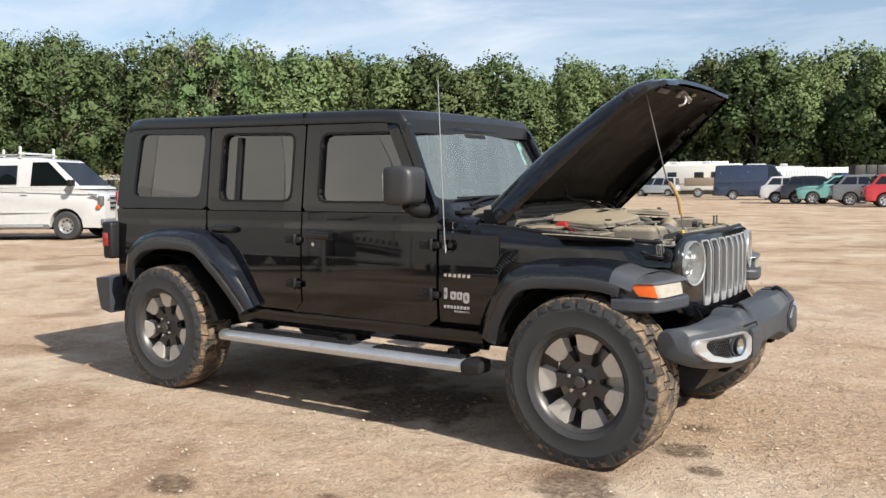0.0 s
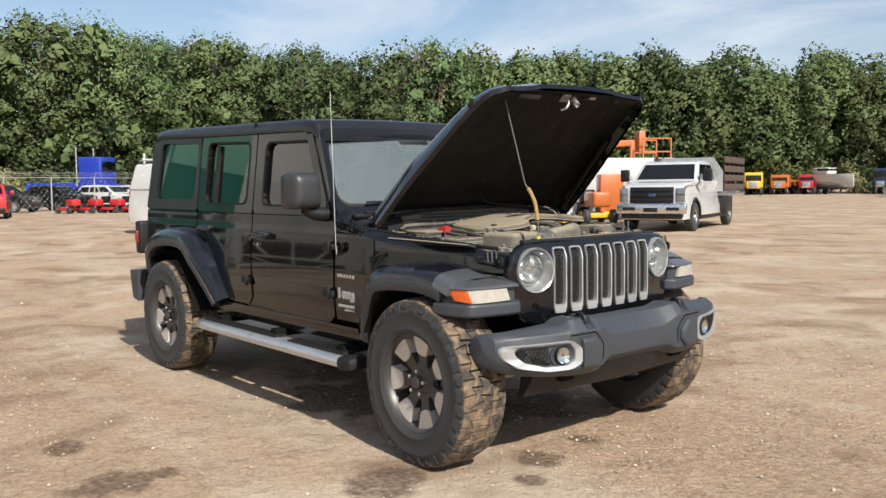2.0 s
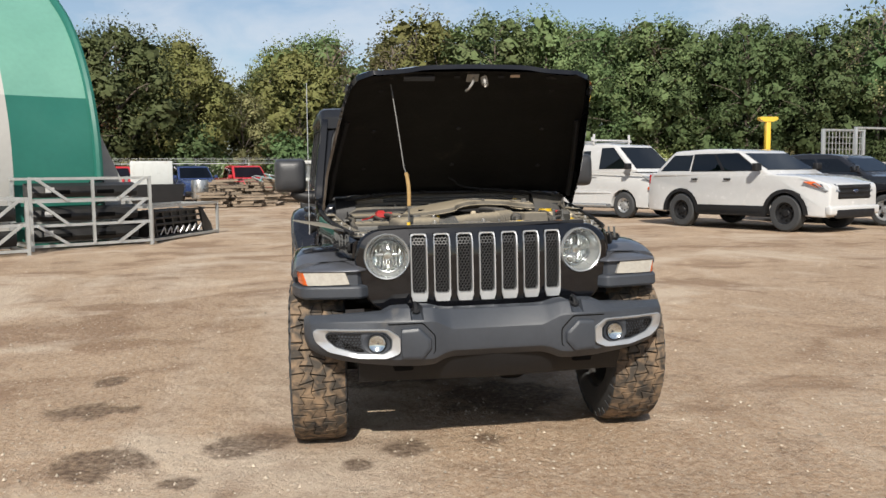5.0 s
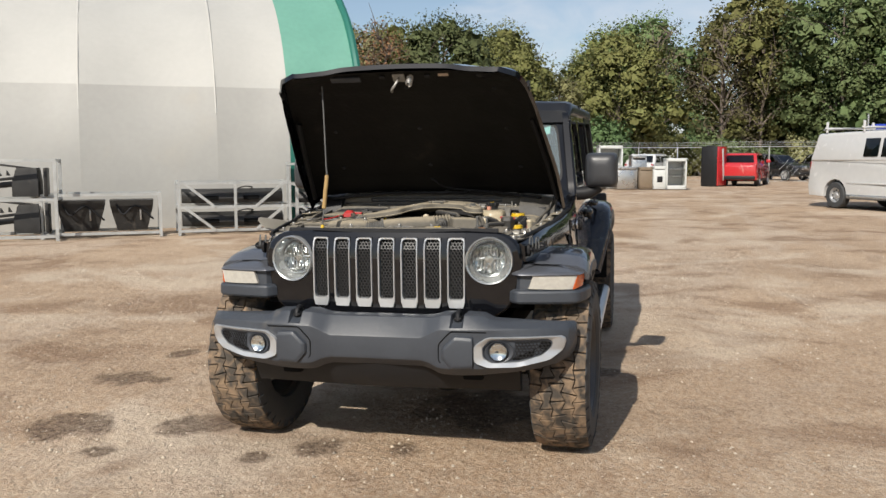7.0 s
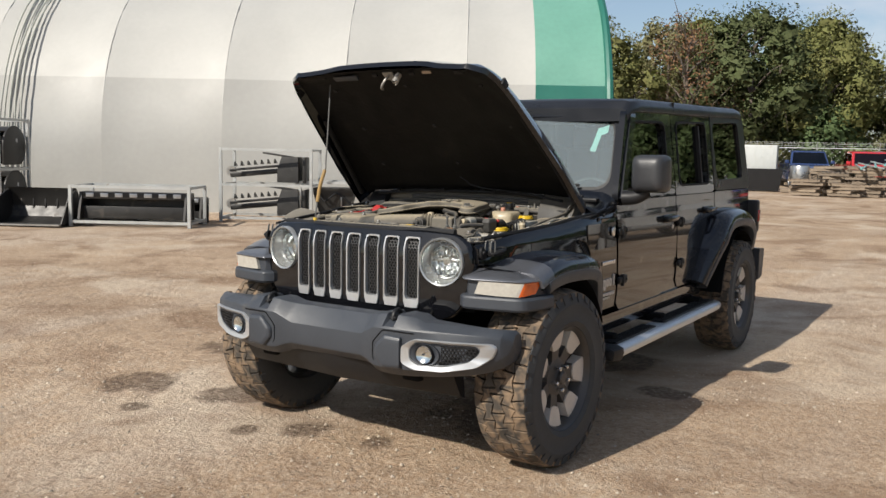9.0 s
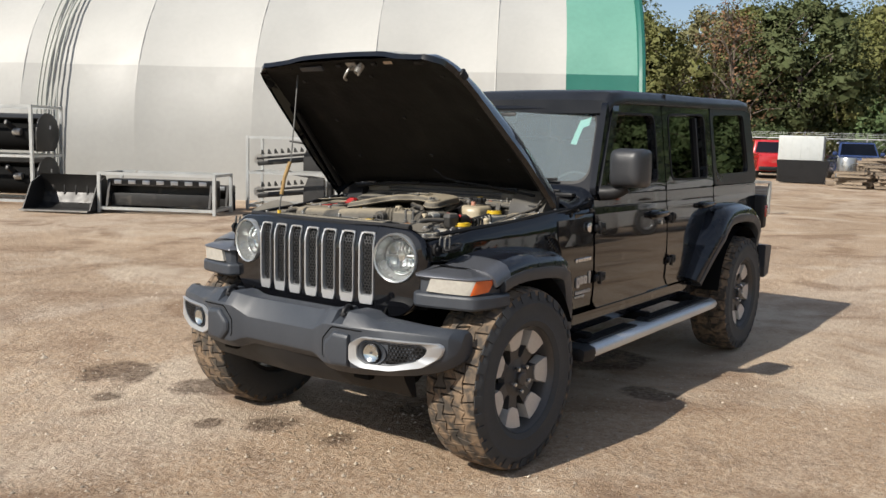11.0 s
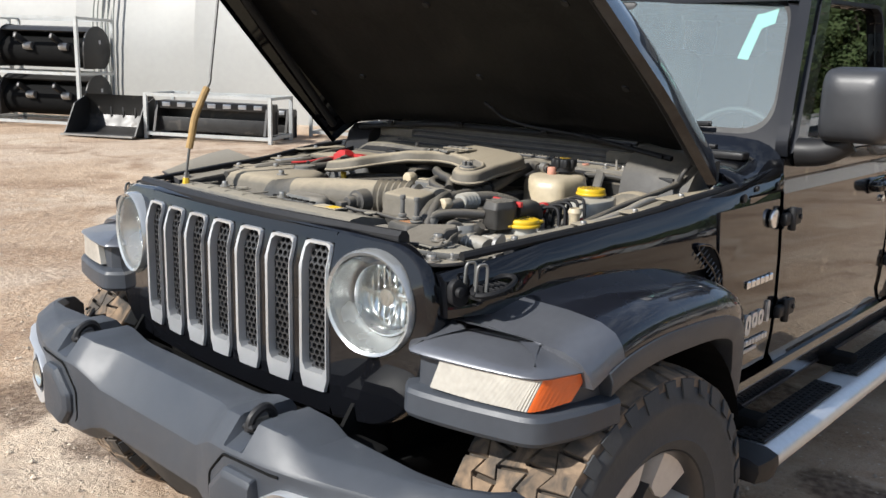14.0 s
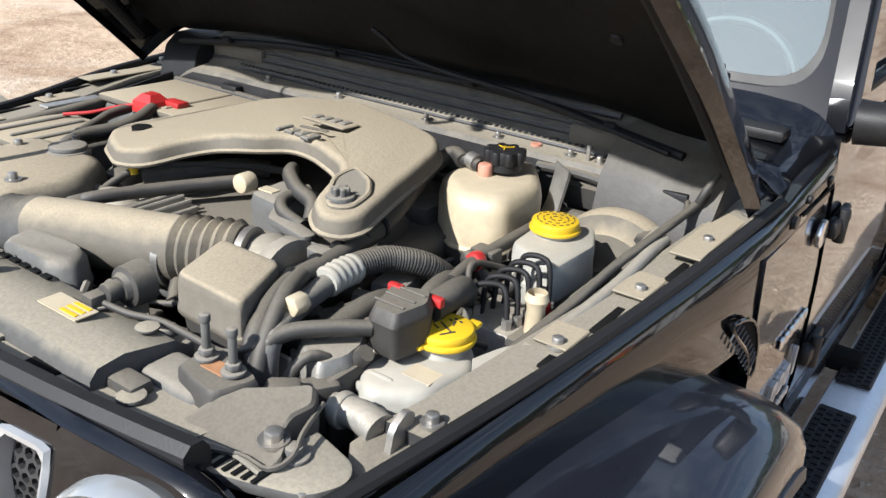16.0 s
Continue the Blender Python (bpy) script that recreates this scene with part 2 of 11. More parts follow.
def cyl(r, h, at=(0, 0, 0), axis="z", seg=24, r2=None, bev=0.0, bm=None, m=None):
    b = bmesh.new()
    bmesh.ops.create_cone(b, cap_ends=True, segments=seg, radius1=r, radius2=r if r2 is None else r2, depth=h)
    if bev:
        bevel(b, bev, 2, 50)
    if axis == "x":
        b.transform(Matrix.Rotation(radians(90), 4, "Y"))
    elif axis == "y":
        b.transform(Matrix.Rotation(radians(-90), 4, "X"))
    if m is not None:
        b.transform(m)
    b.transform(Matrix.Translation(at))
    return join(bm, b)


def ball(r, at=(0, 0, 0), scale=(1, 1, 1), seg=16, bm=None):
    b = bmesh.new()
    bmesh.ops.create_uvsphere(b, u_segments=seg, v_segments=max(6, seg // 2), radius=r)
    b.transform(Matrix.Translation(at) @ Matrix.Diagonal((*scale, 1)))
    return join(bm, b)


def smooth_path(pts, n=6):
    pts = [Vector(p) for p in pts]
    if len(pts) < 3 or n < 2:
        return pts
    out = []
    for i in range(len(pts) - 1):
        p0, p1, p2, p3 = pts[max(i - 1, 0)], pts[i], pts[i + 1], pts[min(i + 2, len(pts) - 1)]
        for k in range(n):
            t = k / n
            out.append(0.5 * (2 * p1 + (p2 - p0) * t + (2 * p0 - 5 * p1 + 4 * p2 - p3) * t * t + (3 * p1 - p0 - 3 * p2 + p3) * t ** 3))
    out.append(pts[-1])
    return out


def tube(pts, r, seg=10, n=6, bm=None, ridges=0, ridge=0.0):
    """A round hose or bar along a smoothed path; r may be a list. ridges: bellows rings along it."""
    path = smooth_path(pts, n)
    if ridges:
        fine = []
        total = sum((path[i + 1] - path[i]).length for i in range(len(path) - 1))
        steps = ridges * 4
        at, i, done = 0.0, 0, 0.0
        for k in range(steps + 1):
            want = total * k / steps
            while i < len(path) - 2 and done + (path[i + 1] - path[i]).length < want:
                done += (path[i + 1] - path[i]).length
                i += 1
            d = (path[i + 1] - path[i])
            fine.append(path[i] + d * ((want - done) / max(d.length, 1e-9)))
        path = fine
    b = bm or bmesh.new()
    rings, up = [], None
    for i, p in enumerate(path):
        d = (path[min(i + 1, len(path) - 1)] - path[max(i - 1, 0)]).normalized()
        if up is None:
            up = d.orthogonal().normalized()
        up = (up - d * up.dot(d)).normalized()
        side = d.cross(up)
        rr = r if not isinstance(r, (list, tuple)) else r[0] + (r[-1] - r[0]) * i / (len(path) - 1)
        if ridges:
            rr += ridge * (0.5 - 0.5 * math.cos(math.pi * i / 2))
        rings.append([b.verts.new(p + (up * math.cos(a) + side * math.sin(a)) * rr) for a in (2 * math.pi * k / seg for k in range(seg))])
    for a, c in zip(rings, rings[1:]):
        for k in range(seg):
            b.faces.new((a[k], a[(k + 1) % seg], c[(k + 1) % seg], c[k]))
    b.faces.new(rings[0][::-1])
    b.faces.new(rings[-1])
    return b


def prism(poly, axis, lo, hi, bev=0.0, seg=2, bm=None, warp=None):
    """A polygon of (u, v) pulled from lo to hi along axis: u, v are (x, z) for y, (y, z) for x, (x, y) for z."""
    def place(u, v, w):
        return {"y": (u, w, v), "x": (w, u, v), "z": (u, v, w)}[axis]
    b = bmesh.new()
    a = [b.verts.new(place(u, v, lo)) for u, v in poly]
    c = [b.verts.new(place(u, v, hi)) for u, v in poly]
    b.faces.new(a)
    b.faces.new(c[::-1])
    for i in range(len(poly)):
        j = (i + 1) % len(poly)
        b.faces.new((a[i], c[i], c[j], a[j]))
    bmesh.ops.recalc_face_normals(b, faces=b.faces)
    bevel(b, bev, seg)
    if warp:
        for v in b.verts:
            v.co = warp(v.co)
    return join(bm, b)


def rounded(poly, r, n=4):
    """Rounds a polygon's corners; r is one radius or one for each corner."""
    out = []
    for i, p in enumerate(poly):
        rr = r[i] if isinstance(r, (list, tuple)) else r
        p = Vector(p)
        a, c = Vector(poly[i - 1]), Vector(poly[(i + 1) % len(poly)])
        da, dc = (a - p), (c - p)
        rr = min(rr, da.length * 0.48, dc.length * 0.48)
        if rr < 1e-4:
            out.append(tuple(p))
            continue
        s, e = p + da.normalized() * rr, p + dc.normalized() * rr
        for k in range(n + 1):
            t = k / n
            out.append(tuple((1 - t) ** 2 * s + 2 * t * (1 - t) * p + t * t * e))
    return out


def resample(poly, n):
    pts = [Vector(p) for p in poly] + [Vector(poly[0])]
    ls = [(pts[i + 1] - pts[i]).length for i in range(len(pts) - 1)]
    total, out, i, done = sum(ls), [], 0, 0.0
    for k in range(n):
        want = total * k / n
        while done + ls[i] < want - 1e-9:
            done += ls[i]
            i += 1
        out.append(tuple(pts[i] + (pts[i + 1] - pts[i]) * ((want - done) / max(ls[i], 1e-9))))
    return out


def by_angle(poly, centre, n):
    """n points of the outline where rays from centre meet it, at even angles."""
    out, c = [], Vector(centre)
    for k in range(n):
        a = 2 * math.pi * k / n
        d = Vector((math.cos(a), math.sin(a)))
        best = None
        for i in range(len(poly)):
            p, q = Vector(poly[i]), Vector(poly[(i + 1) % len(poly)])
            e = q - p
            den = d.x * e.y - d.y * e.x
            if abs(den) < 1e-12:
                continue
            w = p - c
            t = (w.x * e.y - w.y * e.x) / den
            s = (w.x * d.y - w.y * d.x) / den
            if t > 0 and -1e-6 <= s <= 1 + 1e-6 and (best is None or t > best):
                best = t
        out.append(tuple(c + d * (best or 0.01)))
    return out


def frame_ring(outer, inner, axis, lo, hi, n=64, centre=None, warp=None, bm=None):
    """A plate with one hole: both outlines are met by rays from a centre inside the hole."""
    if centre is None:
        centre = (sum(p[0] for p in inner) / len(inner), sum(p[1] for p in inner) / len(inner))
    o, i = by_angle(outer, centre, n), by_angle(inner, centre, n)

    def place(u, v, w):
        p = Vector({"y": (u, w, v), "x": (w, u, v), "z": (u, v, w)}[axis])
        return warp(p) if warp else p
    b = bmesh.new()
    vs = [[b.verts.new(place(*p, w)) for p in loop] for loop, w in ((o, lo), (i, lo), (i, hi), (o, hi))]
    for k in range(n):
        j = (k + 1) % n
        for a, c in ((0, 1), (1, 2), (2, 3), (3, 0)):
            b.faces.new((vs[a][k], vs[a][j], vs[c][j], vs[c][k]))
    return join(bm, b)


def loft(rings, closed=True, caps=True, bm=None):
    b = bm or bmesh.new()
    vs = [[b.verts.new(p) for p in r] for r in rings]
    k = len(rings[0])
    for a, c in zip(vs, vs[1:]):
        for i in range(k if closed else k - 1):
            j = (i + 1) % k
            b.faces.new((a[i], a[j], c[j], c[i]))
    if caps and closed:
        b.faces.new(vs[0][::-1])
        b.faces.new(vs[-1])
    return b


def lathe(profile, seg=48, axis="y", at=(0, 0, 0), bm=None, closed=False):
    """profile of (r, w): w along the axis."""
    b = bmesh.new()
    rings = []
    for k in range(seg):
        a = 2 * math.pi * k / seg
        c, s = math.cos(a), math.sin(a)
        rings.append([b.verts.new({"y": (r * c, w, r * s), "x": (w, r * c, r * s), "z": (r * c, r * s, w)}[axis]) for r, w in profile])
    m = len(profile)
    for k in range(seg):
        a, c = rings[k], rings[(k + 1) % seg]
        for i in range(m if closed else m - 1):
            j = (i + 1) % m
            b.faces.new((a[i], a[j], c[j], c[i]))
    bmesh.ops.remove_doubles(b, verts=b.verts, dist=1e-6)
    b.transform(Matrix.Translation(at))
    return join(bm, b)

# ---------------------------------------------------------------- ground
def ground_material():
    m = bpy.data.materials.new("packed_dirt_and_gravel")
    m.use_nodes = True
    n, l = m.node_tree.nodes, m.node_tree.links
    b = n["Principled BSDF"]
    tc = n.new("ShaderNodeTexCoord")
    P = tc.outputs["Object"]

    def noise_at(sc, det=6.0, dist=0.0, ro=0.55):
        t = n.new("ShaderNodeTexNoise")
        for k, v in (("Scale", sc), ("Detail", det), ("Distortion", dist), ("Roughness", ro)):
            t.inputs[k].default_value = v
        l.new(P, t.inputs["Vector"])
        return t.outputs["Fac"]

    def rng(v, a, c, lo=0.0, hi=1.0):
        r = n.new("ShaderNodeMapRange")
        r.inputs["From Min"].default_value, r.inputs["From Max"].default_value = a, c
        r.inputs["To Min"].default_value, r.inputs["To Max"].default_value = lo, hi
        l.new(v, r.inputs["Value"])
        return r.outputs["Result"]

    def mix(f, a, c):
        x = n.new("ShaderNodeMix")
        x.data_type = "RGBA"
        if isinstance(f, float):
            x.inputs["Factor"].default_value = f
        else:
            l.new(f, x.inputs["Factor"])
        for s, v in (("A", a), ("B", c)):
            if isinstance(v, tuple):
                x.inputs[s].default_value = (*v, 1)
            else:
                l.new(v, x.inputs[s])
        return x.outputs["Result"]

    def op(o, a, c):
        x = n.new("ShaderNodeMath")
        x.operation = o
        for i, v in enumerate((a, c)):
            if isinstance(v, float):
                x.inputs[i].default_value = v
            else:
                l.new(v, x.inputs[i])
        return x.outputs[0]

    col = mix(rng(noise_at(0.35, 5, 0.4), 0.35, 0.65), (0.295, 0.197, 0.122), (0.425, 0.302, 0.198))
    # wheel-worn bands of paler gravel
    mp = n.new("ShaderNodeMapping")
    mp.inputs["Rotation"].default_value = (0, 0, 0.5)
    mp.inputs["Scale"].default_value = (0.10, 0.75, 1)
    l.new(P, mp.inputs["Vector"])
    tr = n.new("ShaderNodeTexNoise")
    tr.inputs["Scale"].default_value, tr.inputs["Detail"].default_value, tr.inputs["Distortion"].default_value = 1.0, 5.0, 0.5
    l.new(mp.outputs["Vector"], tr.inputs["Vector"])
    col = mix(rng(tr.outputs["Fac"], 0.50, 0.62, 0.0, 0.75), col, (0.44, 0.35, 0.268))
    col = mix(rng(noise_at(2.2, 8, 0.6), 0.52, 0.72, 0.0, 0.55), col, (0.165, 0.105, 0.066))
    col = mix(rng(noise_at(26, 6, 0.2, 0.7), 0.42, 0.68, 0.0, 0.75), col, (0.50, 0.40, 0.295))
    col = mix(rng(noise_at(9, 8, 0.5, 0.75), 0.52, 0.70, 0.0, 0.6), col, (0.17, 0.108, 0.068))
    col = mix(rng(noise_at(110, 4, 0.2, 0.7), 0.56, 0.68, 0.0, 0.75), col, (0.62, 0.53, 0.42))
    col = mix(rng(noise_at(64, 5, 0.4, 0.7), 0.54, 0.68, 0.0, 0.75), col, (0.115, 0.075, 0.050))
    col = mix(rng(noise_at(0.9, 7, 0.8), 0.51, 0.62, 0.0, 0.66), col, (0.200, 0.124, 0.075))
    col = mix(rng(noise_at(0.55, 7, 0.6, 0.65), 0.51, 0.63, 0.0, 0.62), col, (0.53, 0.44, 0.34))
    # small stones
    vo = n.new("ShaderNodeTexVoronoi")
    vo.inputs["Scale"].default_value = 48.0
    l.new(P, vo.inputs["Vector"])
    sx = n.new("ShaderNodeSeparateColor")
    l.new(vo.outputs["Color"], sx.inputs[0])
    stone = op("MULTIPLY", rng(vo.outputs["Distance"], 0.34, 0.24), rng(sx.outputs["Red"], 0.70, 0.72))
    patch = rng(noise_at(0.8, 4, 0.3), 0.42, 0.60)
    stone = op("MULTIPLY", stone, patch)
    scol = mix(sx.outputs["Green"], (0.28, 0.22, 0.165), (0.56, 0.49, 0.40))
    col = mix(stone, col, scol)
    # oil stains
    wet = None
    wob = n.new("ShaderNodeTexNoise")
    wob.inputs["Scale"].default_value, wob.inputs["Detail"].default_value = 5.0, 5.0
    l.new(P, wob.inputs["Vector"])
    for x, y, r in ((0.34, -0.39, 0.14), (0.29, 0.02, 0.10), (0.09, -1.11, 0.22), (0.29, -1.79, 0.23), (-0.65, -2.07, 0.19), (-0.66, -1.86, 0.09), (-1.36, -2.10, 0.12),
                    (-1.3, -0.35, 0.5), (-2.0, 0.1, 0.45), (-0.5, 0.3, 0.4), (-1.5, 0.85, 0.16), (0.53, -0.62, 0.08), (0.62, -1.38, 0.10)):
        d = n.new("ShaderNodeVectorMath")
        d.operation = "DISTANCE"
        l.new(P, d.inputs[0])
        d.inputs[1].default_value = (x, y, 0)
        w = op("ADD", d.outputs["Value"], op("MULTIPLY", op("SUBTRACT", wob.outputs["Fac"], 0.5), r * 2.2))
        f = rng(w, r * 1.12, r * 0.72)
        wet = f if wet is None else op("MAXIMUM", wet, f)
    wet = op("MULTIPLY", wet, rng(noise_at(30, 6), 0.30, 0.62, 0.38, 0.86))
    col = mix(wet, col, (0.082, 0.052, 0.034))
    l.new(col, b.inputs["Base Color"])
    b.inputs["Roughness"].default_value = 0.93
    b.inputs["Specular IOR Level"].default_value = 0.25
    h = op("ADD", op("MULTIPLY", noise_at(30, 8, 0.0, 0.7), 0.02), op("MULTIPLY", stone, 0.012))
    h = op("ADD", h, op("MULTIPLY", noise_at(6, 7, 0.3, 0.65), 0.055))
    bp = n.new("ShaderNodeBump")
    bp.inputs["Strength"].default_value = 0.75
    bp.inputs["Distance"].default_value = 1.0
    l.new(h, bp.inputs["Height"])
    l.new(bp.outputs["Normal"], b.inputs["Normal"])
    return m


GROUND = ground_material()


def build_ground():
    # rings of growing size: fine and slightly uneven near, flat far off
    b = bmesh.new()
    radii = [0.0] + [0.25 * 1.075 ** k for k in range(110)]
    radii = [r for r in radii if r < 420] + [900]
    seg, last = 128, None
    for r in radii:
        if r == 0:
            ring = [b.verts.new((0, 0, 0))]
        else:
            ring = []
            for k in range(seg):
                a = 2 * math.pi * k / seg
                x, y = r * math.cos(a), r * math.sin(a)
                z = 0.010 * noise.noise((x * 1.3, y * 1.3, 0)) + 0.006 * noise.noise((x * 3.1, y * 3.1, 4))
                if r > 3:
                    z += 0.03 * noise.noise((x * 0.3, y * 0.3, 7)) * min(1, (r - 3) / 8)
                ring.append(b.verts.new((x, y, (z - 0.004) if r < 300 else 0)))
        if last:
            for k in range(seg):
                j = (k + 1) % seg
                b.faces.new((last[0], ring[k], ring[j]) if len(last) == 1 else (last[k], ring[k], ring[j], last[j]))
        last = ring
    g = part("ground", b, GROUND, None, sharp=0)
    g.data.shade_smooth()
    tagged(g, "brown packed dirt yard with gravel and dark oil stains", "ground", kind="structure")


build_ground()

STONE = material("pale_gravel", (0.40, 0.335, 0.26), 0.9, vary=0.25, island_tint=0.45)


def build_gravel():
    rnd = random.Random(5)
    vs, fs = [], []
    base = [(1, 0, 0), (0.3, 0.95, 0), (-0.8, 0.6, 0), (-0.8, -0.6, 0), (0.3, -0.95, 0), (0.1, 0, 0.75)]
    while len(fs) < 90000:
        r = 11.5 * rnd.random() ** 0.62
        a = rnd.uniform(0, 2 * math.pi)
        x, y = -0.2 + r * math.cos(a), r * math.sin(a)
        if noise.noise((x * 0.7, y * 0.7, 3)) + rnd.uniform(-0.35, 0.55) < 0.05:
            continue
        s = rnd.choice((0.004, 0.005, 0.006, 0.008, 0.011)) * rnd.uniform(0.7, 1.3)
        if rnd.random() < 0.006:
            s *= 2.4
        t = rnd.uniform(0, 6.3)
        c, sn = math.cos(t), math.sin(t)
        k = len(vs)
        for p in base:
            j = rnd.uniform(0.7, 1.2)
            vs.append((x + s * j * (p[0] * c - p[1] * sn), y + s * j * (p[0] * sn + p[1] * c) * 0.8, s * j * p[2] + 0.001 + 0.010 * noise.noise((x * 1.3, y * 1.3, 0))))
        fs.extend((k + i, k + (i + 1) % 5, k + 5) for i in range(5))
    me = bpy.data.meshes.new("gravel")
    me.from_pydata(vs, [], fs)
    me.materials.append(STONE)
    tagged(new("gravel", me), "scattered pale gravel on packed brown dirt", "gravel", kind="stuff")


build_gravel()


# ---------------------------------------------------------------- trees
def leaf_material(name, colour, spread=0.15):
    m = bpy.data.materials.new(name)
    m.use_nodes = True
    n, l = m.node_tree.nodes, m.node_tree.links
    b = n["Principled BSDF"]
    g, o = n.new("ShaderNodeNewGeometry"), n.new("ShaderNodeObjectInfo")
    r1, r2 = n.new("ShaderNodeMapRange"), n.new("ShaderNodeMapRange")
    r1.inputs["To Min"].default_value, r1.inputs["To Max"].default_value = 1 - spread, 1 + spread
    r2.inputs["To Min"].default_value, r2.inputs["To Max"].default_value = 0.70, 1.42
    l.new(g.outputs["Random Per Island"], r1.inputs["Value"])
    l.new(o.outputs["Random"], r2.inputs["Value"])
    mu = n.new("ShaderNodeMath")
    mu.operation = "MULTIPLY"
    l.new(r1.outputs["Result"], mu.inputs[0])
    l.new(r2.outputs["Result"], mu.inputs[1])
    sc = n.new("ShaderNodeVectorMath")
    sc.operation = "SCALE"
    sc.inputs[0].default_value = colour
    l.new(mu.outputs[0], sc.inputs["Scale"])
    # leaf by leaf towards yellow
    hs = n.new("ShaderNodeHueSaturation")
    r3 = n.new("ShaderNodeMapRange")
    r3.inputs["To Min"].default_value, r3.inputs["To Max"].default_value = 0.488, 0.508
    l.new(g.outputs["Random Per Island"], r3.inputs["Value"])
    r4 = n.new("ShaderNodeMapRange")
    r4.inputs["To Min"].default_value, r4.inputs["To Max"].default_value = -0.022, 0.016
    l.new(o.outputs["Random"], r4.inputs["Value"])
    hue = n.new("ShaderNodeMath")
    l.new(r3.outputs["Result"], hue.inputs[0])
    l.new(r4.outputs["Result"], hue.inputs[1])
    l.new(hue.outputs[0], hs.inputs["Hue"])
    l.new(sc.outputs["Vector"], hs.inputs["Color"])
    l.new(hs.outputs["Color"], b.inputs["Base Color"])
    b.inputs["Roughness"].default_value = 0.75
    b.inputs["Specular IOR Level"].default_value = 0.25
    tl = n.new("ShaderNodeBsdfTranslucent")
    l.new(hs.outputs["Color"], tl.inputs["Color"])
    ms = n.new("ShaderNodeMixShader")
    ms.inputs["Fac"].default_value = 0.28
    l.new(b.outputs[0], ms.inputs[1])
    l.new(tl.outputs[0], ms.inputs[2])
    l.new(ms.outputs[0], n["Material Output"].inputs["Surface"])
    return m


BARK = material("grey_brown_bark", (0.13, 0.105, 0.085), 0.9, vary=0.3, bump=0.5, bump_scale=12)
LEAVES = {
    "green": leaf_material("green_leaves", (0.128, 0.168, 0.070)),
    "dark": leaf_material("dark_green_leaves", (0.098, 0.146, 0.060)),
    "lime": leaf_material("yellow_green_leaves", (0.195, 0.210, 0.074)),
    "olive": leaf_material("olive_leaves", (0.215, 0.205, 0.100)),
    "rust": leaf_material("rusty_autumn_leaves", (0.29, 0.185, 0.09)),
}


